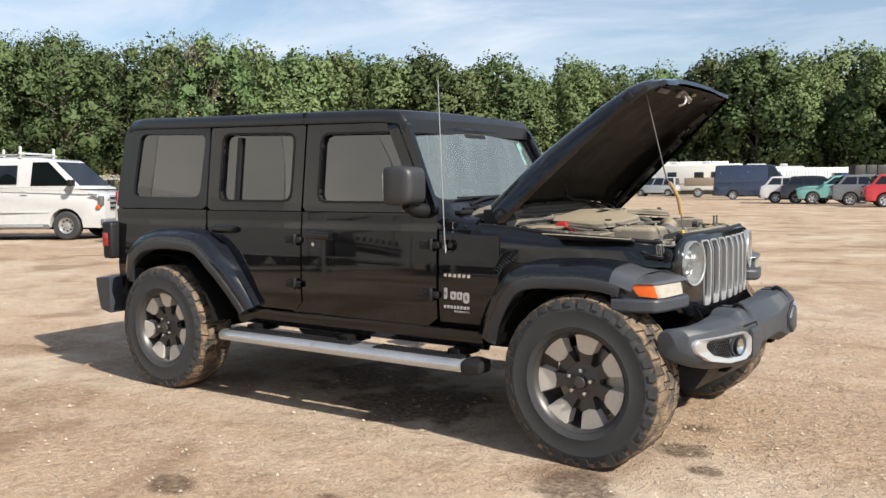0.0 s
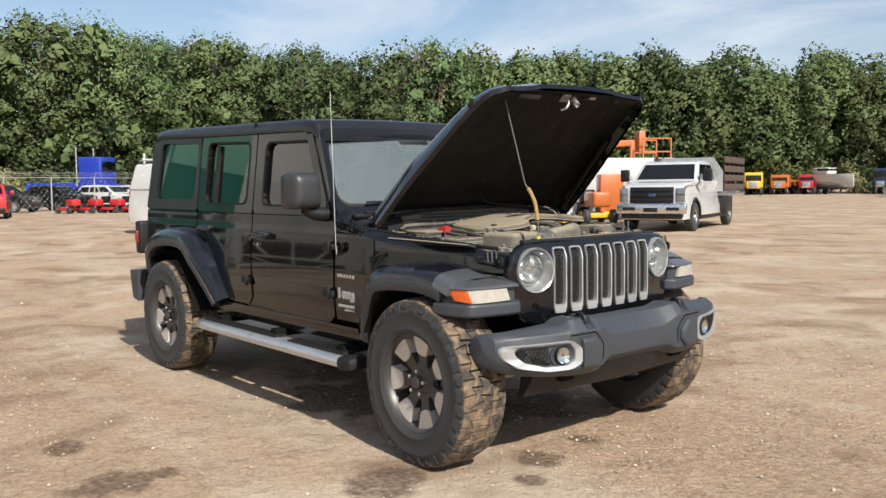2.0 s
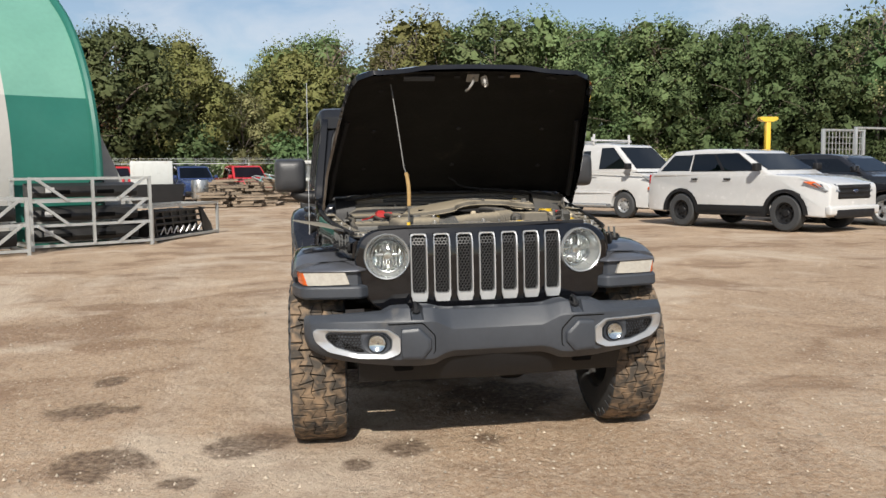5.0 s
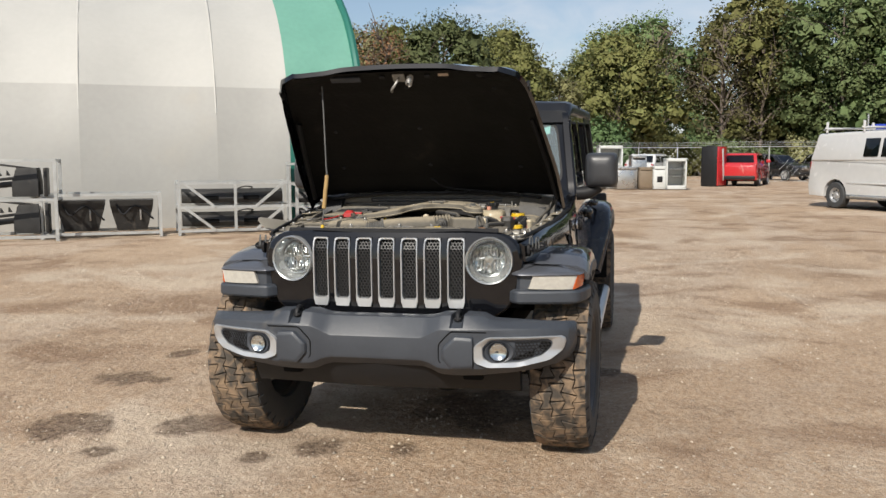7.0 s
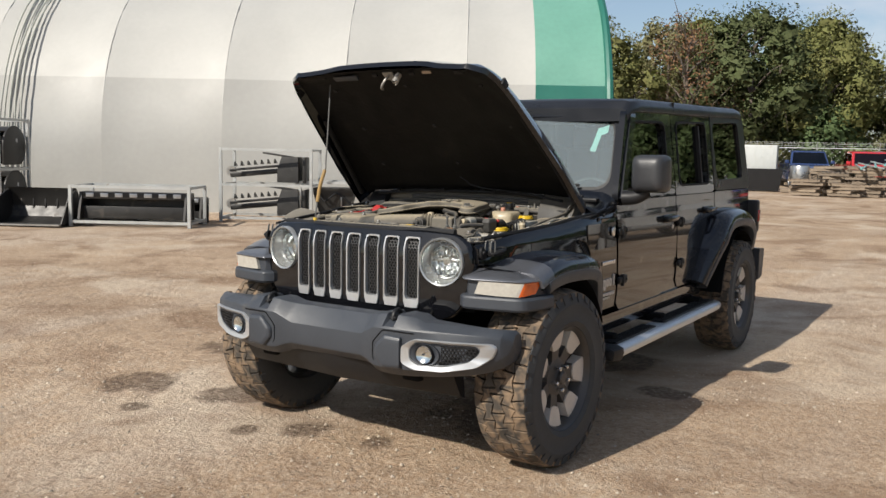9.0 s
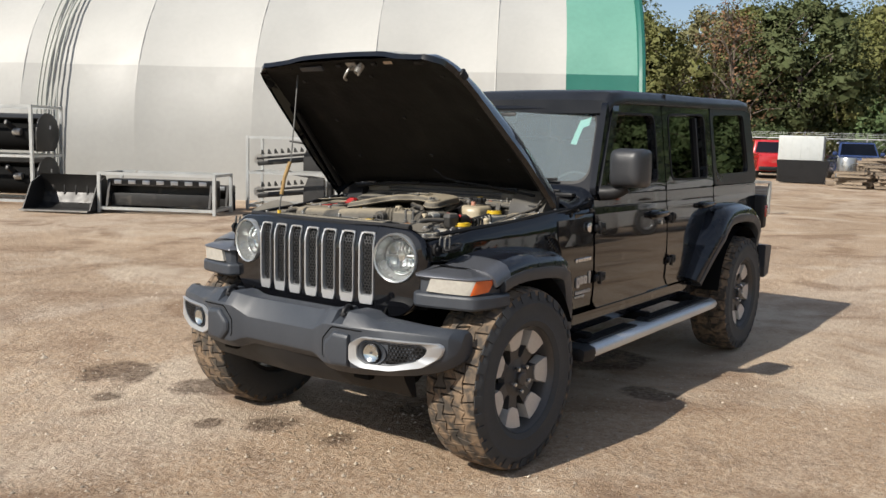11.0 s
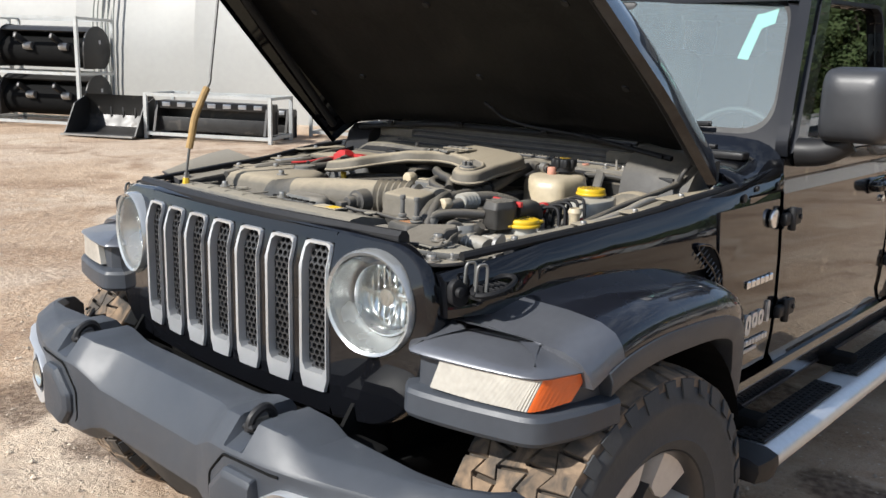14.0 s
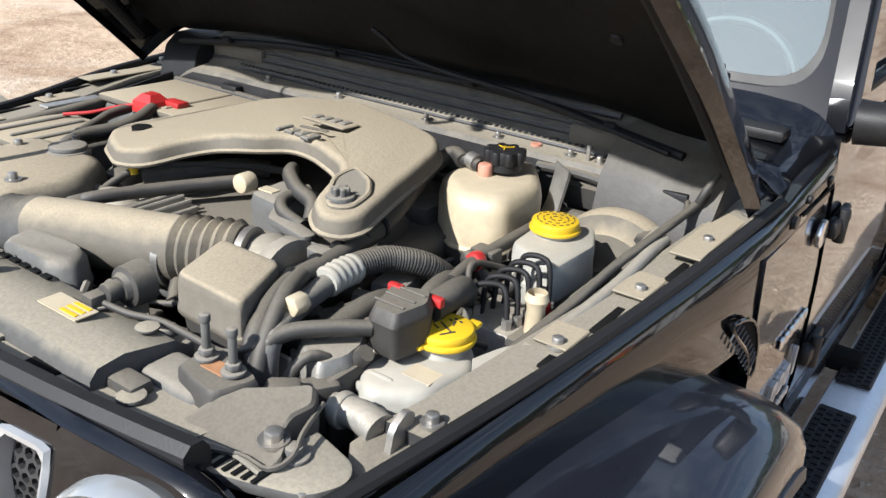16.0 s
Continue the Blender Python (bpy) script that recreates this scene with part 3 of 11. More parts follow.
def make_tree(name, seed, kind, h, w, tone, leaf=0.19, dense=1.45, limbs=True):
    """A tree in metres: trunk with limbs, crown of leaf clumps. kind: round, tall, conic, thin, bush, bare."""
    rnd = random.Random(seed)
    t = thing(name)
    b = bmesh.new()
    lean = rnd.uniform(-0.03, 0.03) * h
    top = Vector((lean, rnd.uniform(-0.02, 0.02) * h, h * (0.9 if kind != "bush" else 0.5)))
    r0 = 0.016 * h + 0.05
    if kind != "bush":
        tube([(0, 0, -0.1), top * 0.4 + Vector((rnd.uniform(-.2, .2), 0, 0)), top], [r0, 0.03], 8, 4, b)
    lobes = []
    count = {"round": 34, "tall": 34, "conic": 22, "thin": 20, "bush": 7, "bare": 12}[kind]
    for i in range(count):
        f = (i + 0.5) / count
        a = i * 2.4 + rnd.uniform(-0.5, 0.5)
        if kind == "conic":
            z, rad, lr = h * (0.12 + 0.82 * f), w * 0.5 * (1.02 - f) ** 0.9, w * 0.22 * (1.2 - f)
        elif kind == "bush":
            z, rad, lr = h * rnd.uniform(0.25, 0.8), w * 0.36 * rnd.uniform(0.1, 1), w * 0.26
        else:
            lo = {"round": 0.14, "tall": 0.13, "thin": 0.20, "bare": 0.35}[kind]
            z = h * (lo + (0.93 - lo) * f)
            bell = math.sin(math.pi * (0.16 + 0.78 * f)) ** 0.7
            rad, lr = w * 0.38 * bell * rnd.uniform(0.55, 1.12), w * rnd.uniform(0.10, 0.185)
        c = Vector((rad * math.cos(a) + lean * z / h, rad * math.sin(a), min(z, h - lr * 0.6)))
        lobes.append((c, lr))
        if kind != "bush" and (i % 2 == 0 or kind in ("bare", "thin")):
            s = Vector((lean * 0.5 * z / h, 0, max(0.12 * h, z - rad * rnd.uniform(0.5, 0.9))))
            tube([s, (s + c) * 0.5 + Vector((0, 0, 0.05 * h)), c], [r0 * 0.4, 0.02], 5, 3, b)
            for _ in range((5 if kind in ("bare", "thin") else 2) if limbs else 0):
                e = c + Vector((rnd.gauss(0, 1), rnd.gauss(0, 1), rnd.gauss(0.3, 0.8))) * lr * 0.9
                q = s.lerp(c, rnd.uniform(0.4, 0.95))
                tube([q, (q + e) * 0.5 + Vector((0, 0, 0.03 * h)), e], [0.045, 0.010], 4, 2, b)
    if kind != "bush":
        part("trunk", b, BARK, t, "grey-brown trunk with limbs")
    else:
        b.free()
    vs, fs, normals = [], [], []
    axis_at = Vector((0, 0, h * 0.45))
    centres = np.array([tuple(c) for c, lr in lobes])
    sizes = np.array([lr for c, lr in lobes])
    per = int({"round": 250, "tall": 230, "conic": 160, "thin": 95, "bush": 300, "bare": 70}[kind] * dense)
    for c, lr in lobes:
        for i in range(per):
            for _ in range(3):
                d = Vector((rnd.gauss(0, 1), rnd.gauss(0, 1), rnd.gauss(0.15, 0.85))).normalized()
                p = c + d * lr * (1.0 - 0.38 * rnd.random() ** 2) * (1 + 0.45 * noise.noise(d * 2.4 + c))
                if kind in ("bare", "thin") or not (((centres - p) ** 2).sum(1) < (0.78 * sizes) ** 2).any():
                    break
            s = leaf * rnd.uniform(0.55, 1.25)
            if i < per * 0.16 and kind not in ("bare", "thin"):
                # broad inner leaves close the heart of each clump
                p, s = c + d * lr * rnd.uniform(0.3, 0.55), lr * 0.42
            u = Vector((rnd.gauss(0, 1), rnd.gauss(0, 1), rnd.gauss(0, 0.6))).normalized()
            v = (d + Vector((rnd.gauss(0, .42), rnd.gauss(0, .42), 0.35 + rnd.gauss(0, .4)))).cross(u)
            if v.length < 1e-3:
                continue
            v.normalize()
            k = len(vs)
            vs.extend((tuple(p - u * s * 0.6), tuple(p - v * s * 0.42 + d * s * 0.1), tuple(p + u * s * 0.6), tuple(p + v * s * 0.42 + d * s * 0.1)))
            fs.append((k, k + 1, k + 2, k + 3))
            # soft clump shading put into the normals, turned out from clump and crown
            soft = (d * 0.8 + (p - axis_at).normalized() * 0.6 + Vector((rnd.gauss(0, 0.20), rnd.gauss(0, 0.20), rnd.gauss(0, 0.20)))).normalized()
            normals.extend([tuple(soft)] * 4)
    me = bpy.data.meshes.new("crown")
    me.from_pydata(vs, [], fs)
    me.shade_smooth()
    me.normals_split_custom_set_from_vertices(normals)
    me.materials.append(LEAVES[tone])
    cr = new("crown", me)
    cr.parent = t
    return t


WORDS = {"green": "green", "dark": "dark green", "lime": "yellow-green", "olive": "olive-green", "rust": "rusty brown autumn"}
TREES = []
for i, (kind, h, w, tone) in enumerate((("round", 13, 11.5, "dark"), ("round", 12.5, 11.5, "green"), ("tall", 14, 10, "green"), ("round", 11, 10.5, "lime"),
                                        ("tall", 13, 9.5, "olive"), ("thin", 12, 8.5, "rust"), ("bare", 13.5, 9, "olive"), ("conic", 14.5, 7.5, "dark"),
                                        ("tall", 13.5, 10, "dark"), ("thin", 12.5, 8.5, "olive"))):
    t = make_tree("tree", 40 + i, kind, h, w, tone)
    shape = {"round": "broad round-crowned", "tall": "tall leafy", "thin": "thin open-crowned", "bare": "half-bare", "conic": "narrow pine-like"}[kind]
    tagged(t, f"{shape} tree with {WORDS[tone]} foliage in the wood edge", "tree", "trees round the yard")
    TREES.append((t, h))
NEAR = len(TREES)
for i, (kind, h, w, tone) in enumerate((("round", 13, 10.5, "dark"), ("round", 12.5, 10.5, "green"), ("tall", 14, 9.5, "green"), ("conic", 14.5, 7.5, "dark"), ("tall", 13, 9.5, "olive"), ("round", 11, 10, "lime"))):
    t = make_tree("tree", 140 + i, kind, h, w, tone, 0.32, 1.0, False)
    tagged(t, f"{'broad' if kind == 'round' else 'tall'} tree with {WORDS[tone]} foliage in the far wood edge", "tree", "trees round the yard")
    TREES.append((t, h))
BUSHES = []
for i, (h, w, tone) in enumerate(((3.6, 5.5, "lime"), (3.0, 5.0, "green"), (4.4, 5.2, "olive"), (4.8, 5.5, "dark"))):
    t = make_tree("shrub", 80 + i, "bush", h, w, tone, 0.24)
    tagged(t, f"{WORDS[tone]} shrub at the foot of the wood", "shrub", "shrubs round the yard")
    BUSHES.append((t, h))


def along(line, step):
    for (x0, y0, h0), (x1, y1, h1) in zip(line, line[1:]):
        d = math.hypot(x1 - x0, y1 - y0)
        k = max(1, round(d / step))
        for i in range(k):
            f = i / k
            yield x0 + (x1 - x0) * f, y0 + (y1 - y0) * f, h0 + (h1 - h0) * f, (y1 - y0) / d, -(x1 - x0) / d


EDGE = ((-34, -34, 11.5), (-47, -20, 11.0), (-54, -12, 9.8), (-60, -4, 9.6), (-72, 3, 12.4), (-77, 11, 14.8), (-76, 22, 14.0), (-76, 33, 14.6), (-76, 43, 14.8),
        (-72, 54, 15.4), (-72, 64, 16.4), (-74, 82, 17.6), (-66, 104, 18.2), (-48, 124, 18.8), (-28, 130, 19.0), (-6, 128, 19.0), (16, 122, 18.5), (40, 110, 18))


def plant():
    rnd = random.Random(11)
    used = set()
    order = {"left": (3, 9, 5, 4, 6, 1, 4), "mid": (1, 0, 2, 3, 8, 4, 0, 6), "far": tuple(NEAR + k for k in (0, 1, 2, 3, 0, 2, 1))}
    last = -1
    for row, (back, step, dz) in enumerate(((0.0, 6.2, 0.0), (5.0, 6.4, 0.6), (11.0, 8.0, 1.4))):
        for x, y, h, nx, ny in along(EDGE, step):
            # the wood lies outside the line
            x2, y2 = x - nx * back + rnd.uniform(-1.3, 1.3), y - ny * back + rnd.uniform(-1.3, 1.3)
            zone = "left" if y < 12 else "mid" if y < 60 else "far"
            pick = rnd.choice([k for k in order[zone] if k != last])
            if row and zone == "left":
                pick = rnd.choice((1, 2, 4, 3))
            last = pick
            t, th = TREES[pick]
            s = (h * (rnd.uniform(0.86, 1.10) if zone == "far" else rnd.uniform(0.80, 1.13)) + dz) / th
            m = pose(x2, y2, 0, 0, 0, rnd.uniform(0, 360)) @ Matrix.Diagonal((s * rnd.uniform(0.84, 1.1), s * rnd.uniform(0.84, 1.1), s, 1))
            if pick not in used:
                used.add(pick)
                t.matrix_world = m
            else:
                c = copy_thing(t, m)
                c.matrix_basis = m
    # every kind stands somewhere in the back of the wood
    for k in range(len(TREES)):
        if k not in used:
            t, th = TREES[k]
            t.matrix_world = pose(-72 - 3 * k, 10 + 6 * k, 0, 0, 0, 40 * k)
    seen = set()
    for x, y, h, nx, ny in along(EDGE, 3.4):
        k = rnd.choice((0, 1, 2, 3, 3, 1))
        t, th = BUSHES[k]
        s = rnd.uniform(0.6, 1.1)
        m = pose(x + nx * rnd.uniform(0.5, 3.0), y + ny * rnd.uniform(0.5, 3.0), -0.1, 0, 0, rnd.uniform(0, 360)) @ Matrix.Diagonal((s, s, s, 1))
        if k in seen:
            copy_thing(t, m).matrix_basis = m
        else:
            seen.add(k)
            t.matrix_world = m


plant()

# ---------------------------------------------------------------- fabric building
# same fabrics twice: paler copies carry the brighter light above the eave
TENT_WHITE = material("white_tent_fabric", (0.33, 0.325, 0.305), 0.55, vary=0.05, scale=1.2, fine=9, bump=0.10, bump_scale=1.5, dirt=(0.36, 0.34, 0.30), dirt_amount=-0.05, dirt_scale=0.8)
TENT_WHITE_LIT = material("white_tent_fabric_lit", (0.40, 0.395, 0.37), 0.55, vary=0.04, scale=1.2, fine=9, bump=0.10, bump_scale=1.5)
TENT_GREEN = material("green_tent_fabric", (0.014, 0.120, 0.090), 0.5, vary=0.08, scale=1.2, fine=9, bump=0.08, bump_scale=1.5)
TENT_GREEN_LIT = material("green_tent_fabric_lit", (0.13, 0.30, 0.235), 0.5, vary=0.08, scale=1.2, fine=9, bump=0.08, bump_scale=1.5)
TENT_M = Matrix.Translation((-8.9, -13.0, 0)) @ Matrix.Rotation(math.atan2(0.844, -0.537), 4, "Z")


def tent_profile():
    """(q, z): q is the way in from the foot of the wall."""
    pts = [(0.0, 0.0), (0.0, 0.7), (0.0, 1.4)]
    for deg in (6.5, 13, 20.8, 26.5, 32.5, 39, 45.5, 52):
        a = radians(deg)
        pts.append((4.3 * (1 - math.cos(a)), 1.4 + 4.3 * math.sin(a)))
    q, z = pts[-1]
    for k in range(1, 7):
        pts.append((q + 6.5 * k / 6, z + 4.6 * k / 6 - 0.9 * (k / 6) ** 2))
    return pts


def build_tent():
    tent = thing("fabric_building", TENT_M, "large white and green fabric arch building at the yard's edge", "building")
    prof = tent_profile()
    wide = prof[-1][0] * 2
    full = prof + [(wide - q, z) for q, z in prof[-2::-1]]
    bays = [9.55, 7.95]
    s = 9.10
    while s > -26:
        s -= 2.66
        bays.append(s)
    for i, (s1, s0) in enumerate(zip(bays, bays[1:])):
        green = i == 0
        for upper, far in ((False, False), (False, True), (True, False)):
            b = bmesh.new()
            rows = []
            steps = 10
            for k in range(steps + 1):
                u = k / steps
                x = s0 + (s1 - s0) * u
                row = []
                for q, z in full:
                    sag = 0.13 * math.sin(math.pi * u) * (s1 - s0) / 2.66 * max(0.12, min(1.0, (z - 1.1) / 1.5)) * (0.35 if green else 1.0)
                    sag += 0.02 * noise.noise((x * 1.5, z * 1.2, q * 0.3))
                    inward = 1 if q < wide / 2 else -1
                    row.append((x, q + inward * sag, z))
                rows.append(row)
            for a, c in zip(rows, rows[1:]):
                for j in range(len(full) - 1):
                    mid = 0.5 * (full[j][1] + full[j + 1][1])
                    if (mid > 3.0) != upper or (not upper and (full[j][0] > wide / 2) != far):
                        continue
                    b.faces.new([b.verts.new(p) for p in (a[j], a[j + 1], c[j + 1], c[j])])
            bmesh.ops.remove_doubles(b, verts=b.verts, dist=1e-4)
            # roof light is put into the colour of the upper panels
            mat = (TENT_GREEN_LIT if upper else TENT_GREEN) if green else (TENT_WHITE_LIT if upper else TENT_WHITE)
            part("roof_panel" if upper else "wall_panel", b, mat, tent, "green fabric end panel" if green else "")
    for sx in bays[2:]:
        part("seam_rib", tube([(sx, q + 0.014, z) for q, z in prof if z > 2.2], 0.020, 10, 2), TENT_WHITE_LIT, tent)
    b = bmesh.new()
    # rolled seam at the end and slack straps
    tube([(9.55, q - 0.03, z) for q, z in prof], 0.09, 8, 2, b)
    part("end_seam", b, TENT_GREEN, tent, "rounded green end seam")
    for k in range(5):
        b = bmesh.new()
        x = -3.3 - 0.11 * k
        tube([(x + 0.02 * math.sin(j * 0.7 + k), q - 0.10, z) for j, (q, z) in enumerate(prof)], 0.02, 6, 2, b)
        part("strap", b, material("grey_strap", (0.36, 0.37, 0.33), 0.8) if k == 0 else bpy.data.materials["grey_strap"], tent, "slack grey strap")
    # flap behind the end
    b = prism([(9.60, 0.0), (10.75, 0.0), (9.60, 2.7)], "y", 0.5, 0.56)
    part("end_flap", b, TENT_WHITE, tent, "pale sloping end flap")
    b = bmesh.new()
    b.faces.new([b.verts.new((9.5, q, z)) for q, z in full])
    part("end_wall", b, TENT_GREEN, tent)


build_tent()

# ---------------------------------------------------------------- parked vehicles
def paint(name, c, rough=0.25):
    return material(name, c, rough, vary=0.05, coat=0.8, rough_vary=0.03, dirt=(0.3, 0.25, 0.19), dirt_amount=-0.12, dirt_scale=1.5)


WHITE_PAINT = paint("white_car_paint", (0.50, 0.50, 0.495))
DARK_PAINT = paint("black_car_paint", (0.010, 0.010, 0.012))
TEAL_PAINT = paint("teal_car_paint", (0.16, 0.36, 0.33))
SILVER_PAINT = paint("silver_blue_car_paint", (0.36, 0.39, 0.42))
GREY_PAINT = paint("grey_car_paint", (0.13, 0.135, 0.14))
RED_PAINT = paint("red_car_paint", (0.42, 0.022, 0.026))
NAVY_PAINT = paint("navy_blue_van_paint", (0.018, 0.028, 0.060))
BLUE_PAINT = paint("blue_truck_paint", (0.022, 0.040, 0.11))
ORANGE_PAINT = paint("orange_machine_paint", (0.47, 0.125, 0.026), 0.45)
YELLOW_PAINT = paint("yellow_machine_paint", (0.66, 0.43, 0.03), 0.4)
SIDING = material("cream_caravan_siding", (0.70, 0.69, 0.64), 0.5, vary=0.05)
GALV = material("galvanised_steel", (0.47, 0.48, 0.47), 0.42, metal=0.55, vary=0.15, dirt=(0.25, 0.2, 0.15), dirt_amount=-0.05, dirt_scale=6)
WOODGREY = material("weathered_wood", (0.24, 0.19, 0.14), 0.9, vary=0.3, random_tint=0.3, bump=0.3, bump_scale=30)
RUSTY = material("dark_brown_stakes", (0.075, 0.05, 0.038), 0.85, vary=0.3)
ATTACH = material("worn_black_steel", (0.024, 0.023, 0.022), 0.45, metal=0.3, vary=0.3, dirt=(0.13, 0.11, 0.09), dirt_amount=0.05, dirt_scale=4)

WHEELS = {}


def car_wheel(r, w, style, parent, m):
    """A road wheel; its face looks along -y of the wheel."""
    key = (r, w, style)
    if key not in WHEELS:
        rr = r * {"van": 0.56, "steel": 0.60, "alloy": 0.66, "truck": 0.58}[style]
        t = lathe([(rr, w * 0.42), (rr * 1.02, w * 0.5), (r * 0.90, w * 0.5), (r * 0.985, w * 0.40), (r, w * 0.25), (r, -w * 0.25), (r * 0.985, -w * 0.40), (r * 0.90, -w * 0.5), (rr * 1.02, -w * 0.5), (rr, -w * 0.42)], 28)
        dish = {"van": -0.30, "steel": -0.24, "alloy": -0.36, "truck": -0.42}[style] * w
        f = lathe([(0.0, dish - 0.01), (rr * 0.25, dish - 0.01), (rr * 0.32, dish + 0.02), (rr * 0.55, dish + 0.03), (rr * 0.85, dish + 0.015), (rr * 0.9, -w * 0.42), (rr, -w * 0.44), (rr, w * 0.4)], 28)
        count = {"van": 8, "steel": 8, "alloy": 5, "truck": 8}[style]
        hole = box(rr * (0.40 if style == "alloy" else 0.22), 0.014, rr * (0.34 if style == "alloy" else 0.18), (0, dish + 0.016, rr * 0.66), 0.008, 1)
        WHEELS[key] = (mesh_of("tyre", t, TYRE), mesh_of("rim", f, {"van": SATIN_SILVER, "steel": BLACK_PLASTIC, "alloy": SATIN_SILVER, "truck": CHROME}[style]), mesh_of("rim_opening", hole, BLACK_MATTE), count)
    wheel = new("wheel", WHEELS[key][0])
    wheel.parent = parent
    wheel.matrix_basis = m
    rim = new("rim", WHEELS[key][1])
    rim.parent = wheel
    for k in range(WHEELS[key][3]):
        o = new("rim_opening", WHEELS[key][2])
        o.parent = rim
        o.matrix_basis = Matrix.Rotation(2 * math.pi * k / WHEELS[key][3], 4, "Y")
    return wheel


def panel(p, thick, n_out, bm=None):
    """A flat four-cornered pane with thickness, proud along n_out."""
    b = bmesh.new()
    n_out = Vector(n_out).normalized()
    a = [b.verts.new(Vector(q) + n_out * thick) for q in p]
    c = [b.verts.new(Vector(q) - n_out * 0.02) for q in p]
    b.faces.new(a)
    b.faces.new(c[::-1])
    for i in range(len(p)):
        j = (i + 1) % len(p)
        b.faces.new((a[i], a[j], c[j], c[i]))
    return join(bm, b)


def car(name, m, label, category, mat, W=1.85, H=1.70, wb=2.8, fo=0.9, ro=0.95, wr=0.35, belt=(1.12, 1.16), hood=1.08, nose=0.96,
        ws=-0.35, roof=(-1.15, -3.1), tail=-3.55, style="alloy", windows=3, trim=None, cab_end=None, group="parked vehicles", lights=True, grille=CHROME, cargo=False, band=0, arches=None, grille_h=0.24, grille_w=0.44):
    """A car; origin under the middle of the front axle, nose along x. cab_end: the rear of a pickup's cab."""
    t = thing(name, m, label, category, group)
    trim = trim or BLACK_PLASTIC
    xr, xf, hw = -wb - ro, fo, W / 2
    ra = wr * 1.2
    low = 0.30 + (wr - 0.35)

    def arch(x0, rev=False):
        pts = [(x0 + ra * math.cos(math.pi * k / 8), wr + ra * math.sin(math.pi * k / 8)) for k in range(9)]
        pts = [(x0 + ra, low)] + pts + [(x0 - ra, low)]
        return pts
    belt_r = belt[1]
    side = [(xf - 0.10, low - 0.02), (xf - 0.01, low + 0.12), (xf, nose - 0.1), (xf - 0.05, nose - 0.03), (xf - 0.14, nose), (xf - 0.45, nose + (hood - nose) * 0.62), (xf * 0.25, nose + (hood - nose) * 0.9), (ws + 0.06, hood), (ws, belt[0])]
    if cab_end is not None:
        side += [(cab_end, belt_r), (cab_end - 0.02, belt_r)]
    side += [(tail + 0.02, belt_r), (xr + 0.03, belt_r - 0.12), (xr, low + 0.3), (xr + 0.06, low + 0.02)]
    side += arch(-wb)[::-1] + arch(0)[::-1]

    def squeeze(co):
        f = 1.0
        if co.x > xf - 0.7:
            f -= 0.19 * ((co.x - xf + 0.7) / 0.7) ** 2
        if co.x < xr + 0.5:
            f -= 0.07 * ((xr + 0.5 - co.x) / 0.5) ** 2
        if co.z > 0.75:
            f -= 0.05 * min(1, (co.z - 0.75) / 0.4)
        return Vector((co.x, co.y * f, co.z))
    body = part("body", prism(side, "y", -hw, hw, 0.085, 4, warp=squeeze), mat, t)
    # dark wheel wells and floor
    part("underbody", box(wb + 1.2, W * 0.80, 0.5, (-wb / 2, 0, 0.50 + (wr - 0.35))), BLACK_MATTE, t)
    # cabin
    rw, bw = hw * 0.80, hw * 0.95
    zr = H
    ce = cab_end if cab_end is not None else tail
    top0, top1 = roof
    b0 = min(belt) - 0.05

    def wy(z):
        return bw + (rw - bw) * (z - b0) / (zr - b0)
    gh = rounded([(ws, b0), (top0, zr - 0.05), (top0 - 0.35, zr), ((top0 + top1) / 2, zr + 0.015), (top1, zr - 0.02), (ce, b0)], [0, 0.05, 0.1, 0.1, 0.1, 0], 3)
    cab = part("cabin", prism(gh, "y", -1, 1, 0, warp=lambda co: Vector((co.x, co.y * wy(co.z), co.z))), mat, t)
    bm_cab = bmesh.new()
    bm_cab.from_mesh(cab.data)
    bevel(bm_cab, 0.07, 4, 40)
    bm_cab.to_mesh(cab.data)
    bm_cab.free()
    cab.data.shade_smooth()
    cab.data.set_sharp_from_angle(angle=radians(35))
    # glass
    def front_line(z):
        return ws + (top0 - ws) * (z - b0) / (zr - 0.05 - b0)
    def rear_line(z):
        return ce + (top1 - ce) * (z - b0) / (zr - 0.02 - b0)
    z0, z1 = max(belt) + 0.03, zr - 0.12
    n_ws = Vector((zr - b0, 0, ws - top0))
    part("windscreen", panel([(front_line(z0), -wy(z0) + 0.10, z0), (front_line(z0), wy(z0) - 0.10, z0), (front_line(z1), wy(z1) - 0.10, z1), (front_line(z1), -wy(z1) + 0.10, z1)], 0.012, n_ws), CAR_GLASS, t)
    n_rw = Vector((-(zr - b0), 0, -(ce - top1)))
    part("rear_window", panel([(rear_line(z0), wy(z0) - 0.14, z0), (rear_line(z0), -wy(z0) + 0.14, z0), (rear_line(z1), -wy(z1) + 0.14, z1), (rear_line(z1), wy(z1) - 0.14, z1)], 0.012, n_rw), CAR_GLASS, t)
    fx0, fx1 = front_line(z0) - 0.17, front_line(z1) - 0.14
    rx0, rx1 = rear_line(z0) + 0.16, rear_line(z1) + 0.14
    use = 1 if cargo else windows
